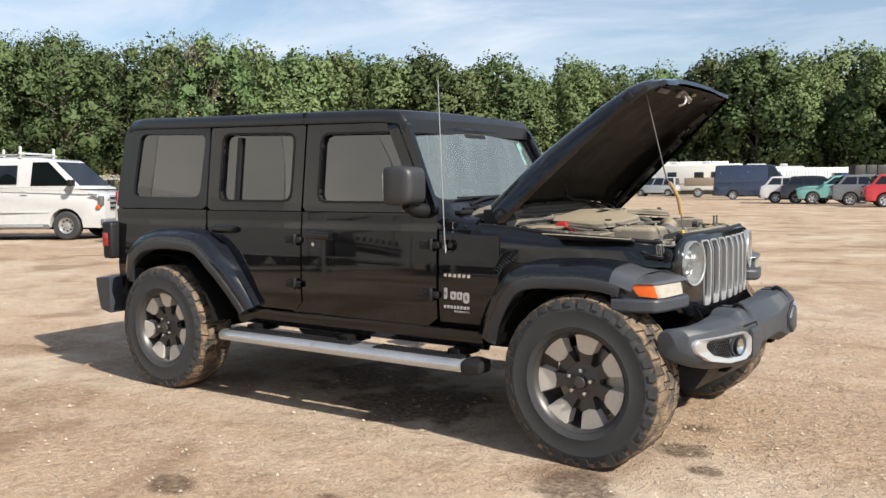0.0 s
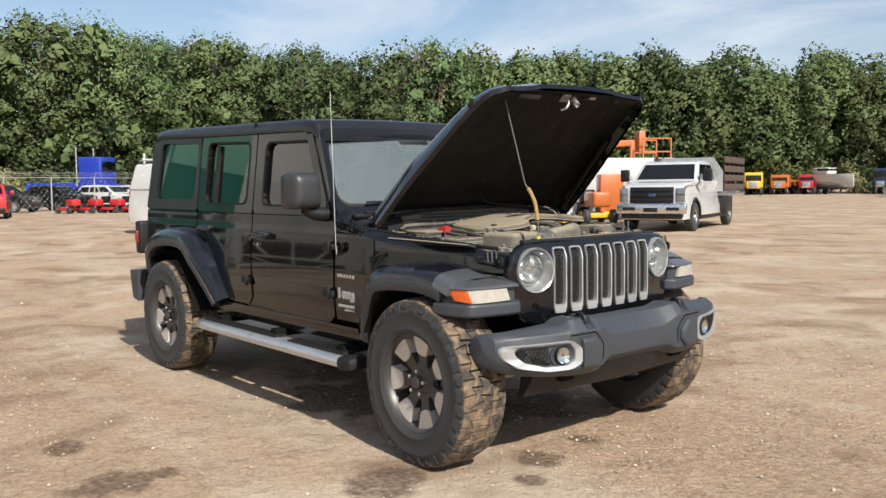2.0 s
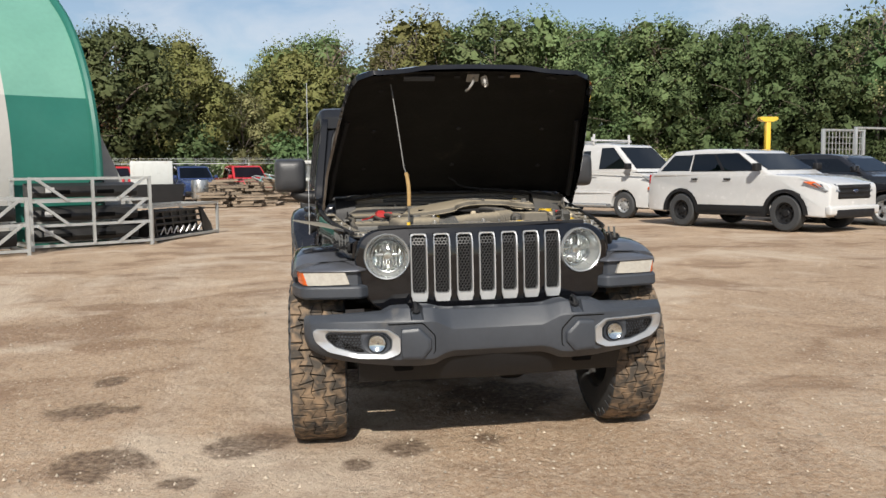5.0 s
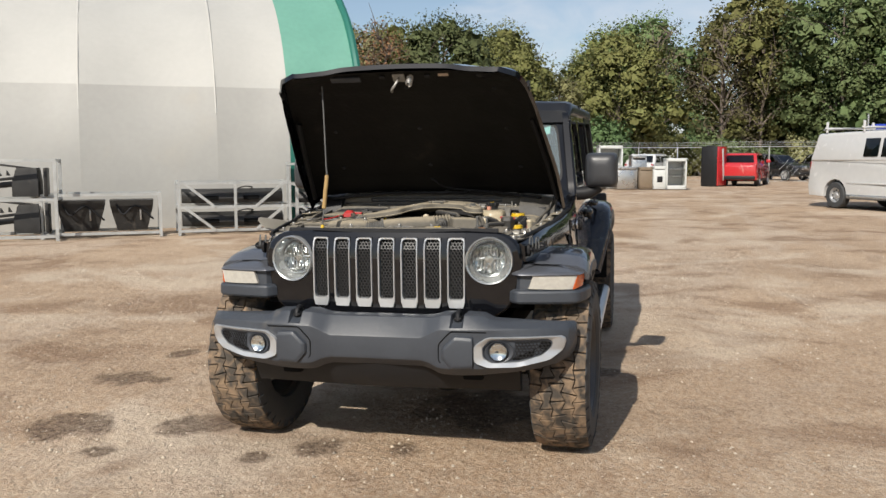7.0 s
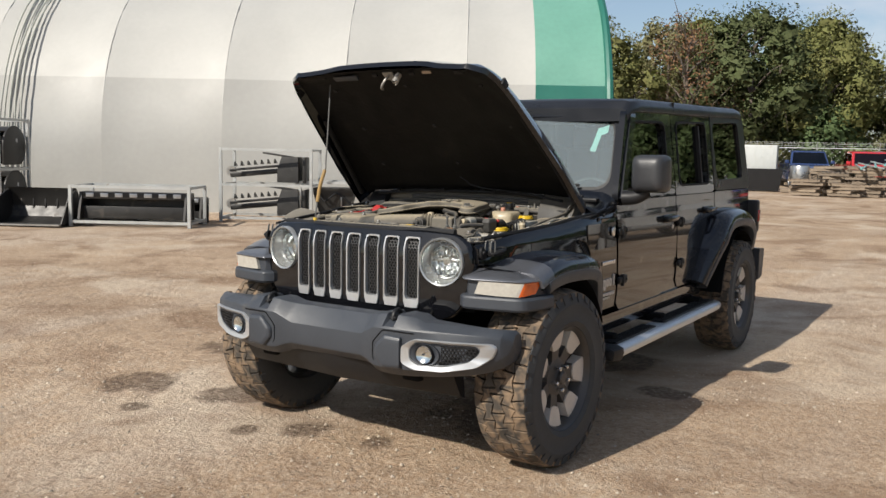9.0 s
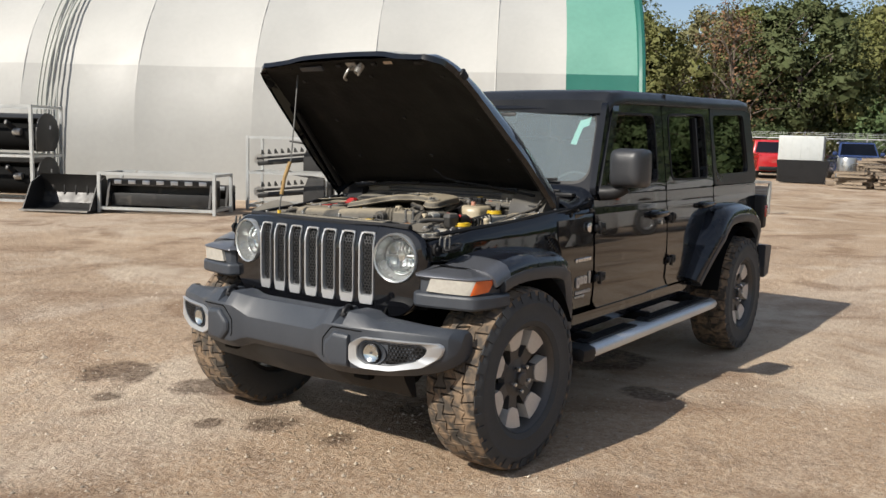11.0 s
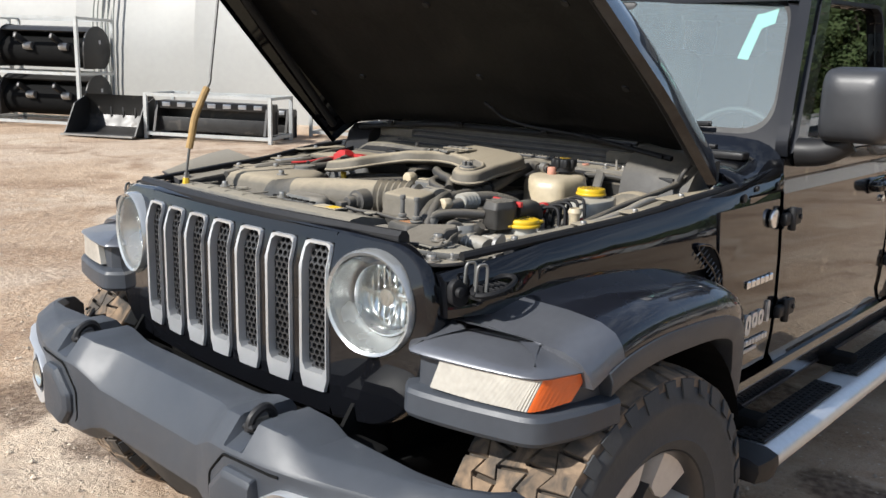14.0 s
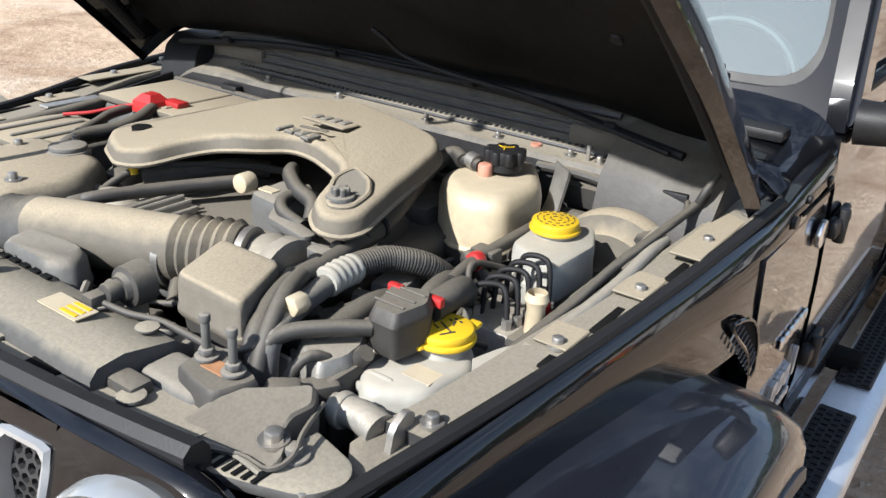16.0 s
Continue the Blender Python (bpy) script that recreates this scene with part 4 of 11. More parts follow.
    for sy in (-1, 1):
        if band:
            u = band / windows
            pts = [(fx0 + 0.05, z0 - 0.02), (fx0 + (rx0 - fx0) * u, z0 - 0.02), (fx1 + (rx1 - fx1) * u, z1 + 0.02), (fx1 + 0.03, z1 + 0.02)]
            part("black_pillar_trim", panel([(x, sy * wy(z), z) for x, z in pts], 0.005, (0, sy, 0.25)), BLACK_PLASTIC, t)
        if arches:
            for x0 in (0, -wb):
                oa = [(x0 + ra * 1.17 * math.cos(math.pi * k / 10), wr - 0.02 + ra * 1.15 * math.sin(math.pi * k / 10)) for k in range(11)]
                ia = [(x0 + ra * 0.98 * math.cos(math.pi * k / 10), wr - 0.02 + ra * 0.98 * math.sin(math.pi * k / 10)) for k in range(10, -1, -1)]
                part("wheel_arch_trim", prism(oa + ia, "y", sy * (hw - 0.10), sy * (hw + 0.015), warp=squeeze), arches, t, "black plastic wheel arch trim")
        for k in range(use):
            if cargo:
                u0, u1 = 0.0, 0.24
            else:
                u0, u1 = k / windows + (0.018 if k else 0), (k + 1) / windows - (0.018 if k < windows - 1 else 0)
            pts = [(fx0 + (rx0 - fx0) * u0, z0), (fx0 + (rx0 - fx0) * u1, z0), (fx1 + (rx1 - fx1) * u1, z1), (fx1 + (rx1 - fx1) * u0, z1)]
            if cargo:
                pts[2] = (pts[1][0] + 0.03, z1)
            part("side_window", panel([(x, sy * wy(z), z) for x, z in pts], 0.008, (0, sy, 0.25)), CAR_GLASS, t)
        for k in range(1 if cargo or windows == 1 else 2):
            hx = fx0 + (rx0 - fx0) * (0.27 if cargo else ((k + 1) / max(2, windows) - 0.05))
            part("door_handle", box(0.18, 0.035, 0.035, (hx, sy * (hw * 0.955 + 0.01), min(belt) - 0.10), 0.01), mat if style != "steel" else BLACK_PLASTIC, t)
        mir = part("mirror", box(0.13, 0.20, 0.17, (front_line(z0) - 0.10, sy * (wy(z0) + 0.15), z0 + 0.07), 0.03, 3), BLACK_PLASTIC if cargo or style == "steel" else mat, t)
        part("headlight", panel([(xf + 0.0, sy * hw * 0.52, nose - 0.20), (xf - 0.09, sy * hw * 0.86, nose - 0.18), (xf - 0.34, sy * hw * 0.945, nose - 0.02), (xf - 0.05, sy * hw * 0.55, nose - 0.06)], 0.035, (1, 0.55 * sy, 0.3)), LAMP_GREY, t)
        part("tail_light", box(0.06, 0.14, 0.34, (xr + 0.06, sy * hw * 0.84, belt_r - 0.22), 0.02), RED_LENS, t)
        part("sill", box(wb - 2 * ra, 0.06, 0.12, (-wb / 2, sy * (hw - 0.02), low + 0.03), 0.02), trim, t)
        for x in (0, -wb):
            car_wheel(wr, 0.24, style, t, Matrix.Translation((x, sy * (hw - 0.13), wr)) @ Matrix.Rotation(0 if sy < 0 else math.pi, 4, "Z"))
    part("grille", box(0.05, W * grille_w, grille_h, (xf - 0.02, 0, nose - 0.05 - grille_h / 2), 0.02), grille, t)
    for k in range(3):
        part("grille_bar", box(0.05, W * (grille_w - 0.02), grille_h * 0.12, (xf + 0.005, 0, nose - 0.05 - grille_h * (0.2 + 0.3 * k)), 0.008), BLACK_PLASTIC, t)
    part("front_bumper", box(0.16, W * 0.86, 0.20, (xf - 0.03, 0, low + 0.12), 0.05, 3), mat if style == "steel" else trim, t)
    part("rear_bumper", box(0.14, W * 0.88, 0.20, (xr + 0.02, 0, low + 0.14), 0.05, 3), trim, t)
    return t


LAMP_GREY = material("clear_grey_headlamp", (0.22, 0.23, 0.24), 0.12, metal=0.5, vary=0.3, fine=25, coat=1.0)

# white work van with a roof rack
van = car("van", pose(-19.3, 8.9, 0, 0, 0, 30), "white work van with a silver roof rack on dirt", "van", WHITE_PAINT, W=2.0, H=2.12, wb=3.5, fo=0.95, ro=1.15, wr=0.37,
          belt=(1.36, 1.36), hood=1.30, nose=1.20, ws=0.42, roof=(-0.42, -4.45), tail=-4.60, style="van", windows=4, trim=GREY_PAINT, grille_h=0.42, grille_w=0.5, grille=SATIN_SILVER, cargo=True)
for sy in (-1, 1):
    for x, w in ((-1.62, 0.62), (-2.30, 0.50)):
        part("side_window", box(w, 0.03, 0.50, (x, sy * 0.895, 1.68), 0.012, 2, m=Matrix.Rotation(radians(sy * 10.7), 4, "X")), CAR_GLASS, van)
    part("headlight_block", box(0.12, 0.26, 0.26, (0.88, sy * 0.76, 1.0), 0.03, 2), LAMP_GREY, van)
    part("side_moulding", box(2.6, 0.02, 0.04, (-1.75, sy * 1.002, 0.72), 0.005), WHITE_PAINT, van)
for x in (-1.25, -2.7, -4.1):
    part("rack_bar", box(0.05, 1.75, 0.05, (x, 0, 2.24), 0.01), WHITE_PAINT, van)
    for sy in (-1, 1):
        part("rack_post", box(0.06, 0.06, 0.32, (x, sy * 0.80, 2.26), 0.015), WHITE_PAINT, van, "white upright roof-rack post")
for sy in (-1, 1):
    part("rack_rail", box(3.1, 0.04, 0.04, (-2.7, sy * 0.80, 2.20), 0.01), SATIN_SILVER, van)
    part("running_board", box(2.3, 0.14, 0.06, (-1.75, sy * 0.96, 0.36), 0.02), SATIN_SILVER, van)
    part("turn_signal", box(0.10, 0.22, 0.10, (0.82, sy * 0.80, 0.84), 0.02), AMBER, van)

# white and black sport utility cars
exp = car("suv", pose(-12.85, 10.1, 0, 0, 0, 23), "white sport utility car with black steel wheels", "car", WHITE_PAINT, W=2.0, H=1.80, wb=2.86, fo=0.95, ro=1.15, wr=0.39,
          belt=(1.22, 1.28), hood=1.20, nose=1.04, ws=-0.30, roof=(-1.35, -3.25), tail=-3.88, style="steel", windows=3, grille=BLACK_PLASTIC, band=2, arches=BLACK_PLASTIC, grille_h=0.30, grille_w=0.56)
for sy in (-1, 1):
    part("turn_signal", panel([(0.80, sy * 0.80, 0.90), (0.70, sy * 0.875, 0.93), (0.40, sy * 0.945, 1.05), (0.62, sy * 0.88, 1.05)], 0.05, (0.5, sy, 0.3)), AMBER, exp)
    part("corner_lamp", panel([(0.93, sy * 0.58, 0.84), (0.83, sy * 0.80, 0.84), (0.72, sy * 0.86, 1.00), (0.88, sy * 0.58, 1.00)], 0.05, (1, 0.6 * sy, 0.3)), LAMP_GREY, exp, "clear headlamp")
    part("cladding", box(1.9, 0.05, 0.20, (-1.43, sy * 0.985, 0.44), 0.02), BLACK_PLASTIC, exp, "black lower door cladding")
part("emblem", ball(0.09, (0.975, 0, 0.86), (0.3, 1, 0.45)), NAVY_PAINT, exp)
part("lower_grille", box(0.08, 1.36, 0.20, (0.965, 0, 0.40), 0.04, 3), BLACK_PLASTIC, exp, "black lower bumper")
blk = car("suv", pose(-13.9, 13.1, 0, 0, 0, 27), "black sport utility car with a chrome seven-slot grille", "car", DARK_PAINT, W=1.86, H=1.68, wb=2.7, fo=0.92, ro=1.0, wr=0.36,
    belt=(1.17, 1.22), hood=1.14, nose=1.02, ws=-0.38, roof=(-1.20, -3.0), tail=-3.55, grille_h=0.16, grille=BLACK_PLASTIC)
for k in range(7):
    slot = [(-0.33 + 0.096 * k, 0.805), (-0.258 + 0.096 * k, 0.805), (-0.252 + 0.096 * k, 0.945), (-0.336 + 0.096 * k, 0.945)]
    hole = [(-0.318 + 0.096 * k, 0.822), (-0.270 + 0.096 * k, 0.822), (-0.266 + 0.096 * k, 0.930), (-0.322 + 0.096 * k, 0.930)]
    part("grille_slot", frame_ring(slot, hole, "x", 0.930, 0.968, 24), CHROME, blk, "chrome grille slot surround")
part("lower_grille", box(0.06, 1.10, 0.14, (0.915, 0, 0.50), 0.03, 2), BLACK_MATTE, blk, "black lower grille")
part("bumper_trim", tube([(0.86, -0.70, 0.46), (0.935, -0.45, 0.42), (0.950, 0, 0.41), (0.935, 0.45, 0.42), (0.86, 0.70, 0.46)], 0.018, 8, 4), CHROME, blk, "chrome lower bumper trim")
for sy in (-1, 1):
    part("fog_bezel", box(0.05, 0.20, 0.10, (0.875, sy * 0.62, 0.60), 0.02, 2), CHROME, blk)

# far row of cars
for x, y, a, mat, word in ((-10.0, 54.5, 17, WHITE_PAINT, "white"), (-8.6, 53.9, 17, DARK_PAINT, "black"), (-10.2, 52.4, 197, TEAL_PAINT, "teal"),
                           (-4.8, 49.7, 17, GREY_PAINT, "grey"), (-2.6, 46.5, 17, RED_PAINT, "red")):
    car("suv", pose(x, y, 0, 0, 0, a), f"{word} compact sport utility car in a parked row", "car", mat, H=1.72, group="cars parked in a row", hood=1.10, nose=0.98, ws=-0.40, roof=(-1.2, -3.05))
car("minivan", pose(-33.2, 82.4, 0, 0, 0, 184), "silver-blue small panel van parked on dirt", "van", SILVER_PAINT, W=1.85, H=2.0, wb=2.9, fo=0.8, ro=0.8, belt=(1.15, 1.15), hood=1.10,
    ws=0.15, roof=(-0.55, -3.55), tail=-3.62)
car("van", pose(-15.0, 66.2, 0, 0, 0, 17), "navy blue high-roof panel van", "van", NAVY_PAINT, W=2.0, H=2.72, wb=3.9, fo=0.95, ro=1.5, belt=(1.35, 1.35), hood=1.15, ws=0.1,
    roof=(-0.85, -5.2), tail=-5.35, cargo=True)
# left background
for x, y, a, mat, word, kind in ((-45.0, 6.6, 165, RED_PAINT, "red", "car"), (-54.2, 10.3, 40, DARK_PAINT, "black", "car"), (-49.5, 2.0, 160, WHITE_PAINT, "white", "car"),
                                 (-55.6, 14.0, 35, DARK_PAINT, "dark", "car"), (-56.2, 17.4, 35, WHITE_PAINT, "white", "car"), (-58.5, 20.4, 35, SILVER_PAINT, "silver", "car"), (-59.5, 23.6, 35, WHITE_PAINT, "white", "car")):
    car("suv", pose(x, y, 0, 0, 0, a), f"{word} car parked by the wire fence", "car", mat, H=1.68, group="cars along the fence")
for x, y, a, mat, word in ((-43.3, -3.6, 20, RED_PAINT, "red"), (-42.8, -6.4, 20, BLUE_PAINT, "dark blue"), (-44.5, -11.5, 205, RED_PAINT, "red")):
    car("pickup_truck", pose(x, y, 0, 0, 0, a), f"{word} pickup truck parked behind pallets", "truck", mat, W=2.0, H=1.92, wb=3.6, fo=0.95, ro=1.15, wr=0.40, belt=(1.22, 1.22), hood=1.18, nose=1.0,
        ws=-0.2, roof=(-0.95, -2.4), tail=-4.65, cab_end=-2.65, windows=2)

# white crew-cab flatbed truck with stake sides
TR = pose(-12.15, 17.5, 0, 0, 0, -69)
trk = car("flatbed_truck", TR, "white crew-cab truck with a wooden stake bed", "truck", WHITE_PAINT, W=2.02, H=2.06, wb=4.7, fo=1.0, ro=0.2, wr=0.42, belt=(1.47, 1.47), hood=1.44, nose=1.33,
          ws=-0.30, roof=(-1.0, -2.55), tail=-2.85, cab_end=-2.75, windows=2, style="truck", grille=BLACK_PLASTIC, arches=BLACK_PLASTIC, grille_h=0.46, grille_w=0.62)
part("flatbed", box(3.4, 2.3, 0.16, (-4.75, 0, 1.06), 0.02), GREY_PAINT, trk)
part("chrome_bumper", box(0.18, 1.98, 0.30, (1.02, 0, 0.68), 0.05, 3), CHROME, trk, "chrome front bumper")
part("plate_recess", box(0.03, 0.40, 0.12, (1.105, 0, 0.64), 0.01), BLACK_PLASTIC, trk)
part("emblem", ball(0.13, (1.02, 0, 1.05), (0.25, 1, 0.45)), BLUE_PAINT, trk)
part("headboard", prism([(-1.1, 1.12), (1.1, 1.12), (1.1, 1.75), (0.8, 2.2), (-0.8, 2.2), (-1.1, 1.75)], "x", -3.09, -3.01), GALV, trk)
part("tool_box", box(1.0, 0.5, 0.5, (-3.6, -0.95, 0.72), 0.02), ATTACH, trk)
part("tool_box", box(1.0, 0.5, 0.5, (-3.6, 0.95, 0.72), 0.02), ATTACH, trk)
for sy in (-1, 1):
    for k in range(4):
        part("stake_board", box(3.2, 0.05, 0.20, (-4.8, sy * 1.12, 1.26 + 0.29 * k), 0.01), RUSTY, trk)
    for k in range(5):
        part("stake", box(0.07, 0.06, 1.2, (-3.35 - 0.74 * k, sy * 1.08, 1.66), 0.01), ATTACH, trk)
    part("headlight_block", box(0.08, 0.26, 0.40, (0.98, sy * 0.80, 1.05), 0.03), LAMP_GREY, trk)
    part("lamp_divider", box(0.03, 0.24, 0.02, (1.015, sy * 0.80, 1.07), 0.005), BLACK_PLASTIC, trk)
    part("tow_mirror", box(0.14, 0.26, 0.36, (-0.42, sy * 1.22, 1.62), 0.04, 3), BLACK_PLASTIC, trk, "tall black towing mirror")
    part("fog_opening", box(0.03, 0.36, 0.09, (1.105, sy * 0.62, 0.67), 0.01), BLACK_PLASTIC, trk)

# portable cabinet
CB = pose(-15.1, 15.6, 0, 0, 0, 14.5)
cab = thing("portable_cabinet", CB, "pale grey portable cabinet with two dark-framed doors", "cabinet")
part("body", box(1.5, 2.0, 2.2, (-0.75, 1.0, 1.22), 0.01), material("pale_grey_panels", (0.56, 0.58, 0.58), 0.5, vary=0.05), cab)
for k in range(2):
    d = part("door", box(0.05, 0.86, 1.75, (0.005, 0.53 + 0.94 * k, 1.10), 0.008), bpy.data.materials["pale_grey_panels"], cab)
    part("window", box(0.02, 0.12, 0.26, (0.03, 0.53 + 0.94 * k, 1.62), 0.004), BLACK_PLASTIC, d)
    part("handle", box(0.04, 0.03, 0.12, (0.04, 0.20 + 0.94 * k + 0.55, 1.05), 0.006), STEEL, d)
for y in (0.02, 1.0, 1.98):
    part("post", box(0.07, 0.08, 2.28, (0.01, y, 1.20), 0.006), GREY_PAINT, cab, "dark grey corner post")
for k in range(5):
    part("louvre", box(0.03, 1.86, 0.035, (0.02, 1.0, 2.06 + 0.05 * k), 0.004), GREY_PAINT, cab)
part("skid", box(1.5, 2.0, 0.10, (-0.75, 1.0, 0.07), 0.01), GREY_PAINT, cab)

# wire-mesh crates
for k, (x, y) in enumerate(((-22.0, 16.2), (-21.6, 18.4))):
    cr = thing("mesh_crate", pose(x, y, 0, 0, 0, 20), "tall galvanised wire-mesh crate", "crate", "mesh crates")
    for px in (0, 1.2):
        for py in (0, 2.1):
            part("post", box(0.09, 0.09, 2.65, (px, py, 1.325), 0.005), GALV, cr)
    for z in (0.3, 1.5, 2.62):
        for px in (0, 1.2):
            part("rail", box(0.06, 2.1, 0.06, (px, 1.05, z)), GALV, cr)
    b = bmesh.new()
    for j in range(11):
        box(0.02, 0.02, 2.3, (0, 0.18 * j + 0.12, 1.47), bm=b)
    for j in range(12):
        box(0.02, 2.05, 0.02, (0, 1.05, 0.38 + 0.2 * j), bm=b)
    part("wire_panel", b, GALV, cr)

# yellow mast
ms = thing("mast", pose(-29.0, 18.2, 0), "yellow steel light mast", "mast")
part("pole", box(0.20, 0.20, 3.35, (0, 0, 1.675), 0.02), YELLOW_PAINT, ms)
part("head", loft([[(u, v * 0.40, z) for u, v in ((-0.13, -k), (0.13, -k), (0.13, k), (-0.13, k))] for z, k in ((3.30, 0.55), (3.40, 1.0), (3.46, 1.0), (3.50, 0.9))]), YELLOW_PAINT, ms)

# white trailer and orange boom lift behind the cabinet
tl = thing("trailer", pose(-19.6, 23.6, 0, 0, 0, 60), "long white enclosed trailer", "trailer")
part("body", box(5.6, 2.0, 1.75, (0, 0, 1.55), 0.12, 3), WHITE_PAINT, tl)
part("chassis", box(5.4, 1.7, 0.2, (0, 0, 0.6), 0.02), ATTACH, tl)
for x in (-0.5, 0.45):
    for sy in (-1, 1):
        car_wheel(0.36, 0.24, "van", tl, Matrix.Translation((x, sy * 0.95, 0.36)) @ Matrix.Rotation(0 if sy < 0 else math.pi, 4, "Z"))
lf = thing("boom_lift", pose(-21.2, 24.4, 0, 0, 0, 62), "orange boom lift with its basket raised", "machine")
part("chassis", box(2.6, 1.8, 0.7, (-1.0, 0, 0.75), 0.06), ORANGE_PAINT, lf)
part("turret", box(1.6, 1.2, 1.2, (-1.0, 0, 1.7), 0.08), ORANGE_PAINT, lf)
part("boom", box(4.6, 0.28, 0.26, (-0.2, 0, 3.02), 0.03, m=Matrix.Rotation(radians(-3), 4, "Y")), ORANGE_PAINT, lf)
part("jib", box(0.22, 0.22, 1.3, (2.15, 0, 2.6), 0.03), ORANGE_PAINT, lf)
part("control_post", box(0.3, 0.6, 0.9, (2.5, 0, 3.2), 0.04), ORANGE_PAINT, lf)
for px in (2.35, 3.6):
    for py in (-0.7, 0.7):
        part("basket_post", box(0.05, 0.05, 1.2, (px, py, 2.7)), ORANGE_PAINT, lf)
for z in (2.15, 2.75, 3.3):
    for py in (-0.7, 0.7):
        part("basket_rail", box(1.25, 0.05, 0.05, (2.97, py, z)), ORANGE_PAINT, lf)
for x in (-2.0, 0.0):
    for sy in (-1, 1):
        car_wheel(0.42, 0.3, "steel", lf, Matrix.Translation((x, sy * 0.85, 0.42)) @ Matrix.Rotation(0 if sy < 0 else math.pi, 4, "Z"))
tc = thing("tractor", pose(-17.4, 20.6, 0, 0, 0, -30), "small orange and yellow garden tractor", "machine")
part("hood", box(1.1, 0.65, 0.55, (0.4, 0, 0.85), 0.10, 3), ORANGE_PAINT, tc)
part("seat", box(0.5, 0.5, 0.5, (-0.7, 0, 0.95), 0.08, 3), BLACK_PLASTIC, tc)
part("mast_frame", box(0.5, 0.9, 1.5, (-0.2, 0.7, 1.0), 0.05), ORANGE_PAINT, tc)
part("deck", box(0.9, 1.0, 0.22, (0.2, 0, 0.3), 0.06), YELLOW_PAINT, tc)
for x, r in ((0.7, 0.25), (-0.6, 0.36)):
    for sy in (-1, 1):
        car_wheel(r, 0.2, "van", tc, Matrix.Translation((x, sy * 0.5, r)) @ Matrix.Rotation(0 if sy < 0 else math.pi, 4, "Z"))

# motorhome, dump truck, containers and far lorries
rv = thing("motorhome", pose(-28.6, 86.5, 0, 0, 0, 8), "cream motorhome with dark windows", "motorhome")
part("body", box(8.6, 2.5, 2.75, (0, 0, 1.95), 0.14, 3), SIDING, rv)
part("cab_window", box(0.9, 2.52, 0.9, (3.75, 0, 2.1), 0.1), CAR_GLASS, rv)
part("stripe", box(8.62, 2.51, 0.14, (0, 0, 1.25), 0.02), material("tan_stripe", (0.35, 0.28, 0.2), 0.6), rv)
for x in (-2.6, 0.2, 1.9):
    part("window", box(0.95, 0.06, 0.6, (x, -1.25, 2.2), 0.05), CAR_GLASS, rv)
for x in (-2.5, 0.8):
    part("roof_unit", box(0.9, 0.8, 0.35, (x, 0, 3.48), 0.1, 3), WHITE_PAINT, rv)
for x in (-2.2, 2.9):
    car_wheel(0.42, 0.26, "truck", rv, Matrix.Translation((x, -1.1, 0.42)))
rv2 = thing("travel_trailer", pose(-26.0, 105.0, 0, 0, 0, 15), "white travel trailer with a small window", "trailer")
part("body", box(7.5, 2.4, 2.7, (0, 0, 1.95), 0.12, 3), WHITE_PAINT, rv2)
part("window", box(1.0, 0.06, 0.55, (-2.2, -1.2, 2.2), 0.05), CAR_GLASS, rv2)
part("roof_unit", box(0.9, 0.8, 0.35, (1.5, 0, 3.45), 0.1, 3), WHITE_PAINT, rv2)
part("skirt", box(7.3, 2.2, 0.72, (0, 0, 0.34), 0.02), GREY_PAINT, rv2)
dp = thing("dump_truck", pose(-23.8, 75.5, 0, 0, 0, 20), "small white dump truck with a brown tipping body", "truck")
part("cab", box(1.7, 1.95, 1.5, (1.6, 0, 1.35), 0.15, 3), WHITE_PAINT, dp)
part("cab_glass", box(0.9, 1.97, 0.55, (1.75, 0, 1.75), 0.08), CAR_GLASS, dp)
part("tipper", box(3.0, 2.1, 0.75, (-0.9, 0, 1.45), 0.04), WOODGREY, dp)
for x in (1.6, -1.2):
    car_wheel(0.45, 0.3, "truck", dp, Matrix.Translation((x, -0.85, 0.45)))
ct = thing("shipping_container", pose(-20.6, 103.0, 0, 0, 0, 35), "pale corrugated shipping container", "container")
part("body", box(12.0, 2.4, 3.06, (0, 0, 1.51), 0.02), material("pale_container_paint", (0.55, 0.57, 0.56), 0.55), ct)
for k in range(38):
    part("rib", box(0.12, 0.06, 2.6, (-5.8 + 0.315 * k, -1.22, 1.6), 0.01), bpy.data.materials["pale_container_paint"], ct)
ct2 = thing("box_trailer", pose(-33.5, 97.0, 0, 0, 0, 25), "pale grey box trailer", "trailer")
part("body", box(9.0, 2.5, 3.2, (0, 0, 2.3), 0.03), bpy.data.materials["pale_container_paint"], ct2)
part("chassis", box(8.5, 2.0, 0.78, (0, 0, 0.36), 0.03), ATTACH, ct2)
sh = thing("shed", pose(-15.5, 95.0, 0, 0, 0, 35), "small blue-grey shed with a window", "shed")
part("body", box(2.6, 2.2, 2.3, (0, 0, 1.15), 0.02), BLUE_PAINT, sh)
part("window", box(1.1, 0.06, 0.7, (0, -1.1, 1.4), 0.03), WHITE_PAINT, sh)
st = thing("crate_stack", pose(-11.8, 86.5, 0, 0, 0, 35), "tall stack of dark crates", "crates")
for k in range(4):
    part("crate", box(1.0, 1.4, 2.9, (k * 1.05 - 1.6, 0, 1.45), 0.03), ATTACH, st)


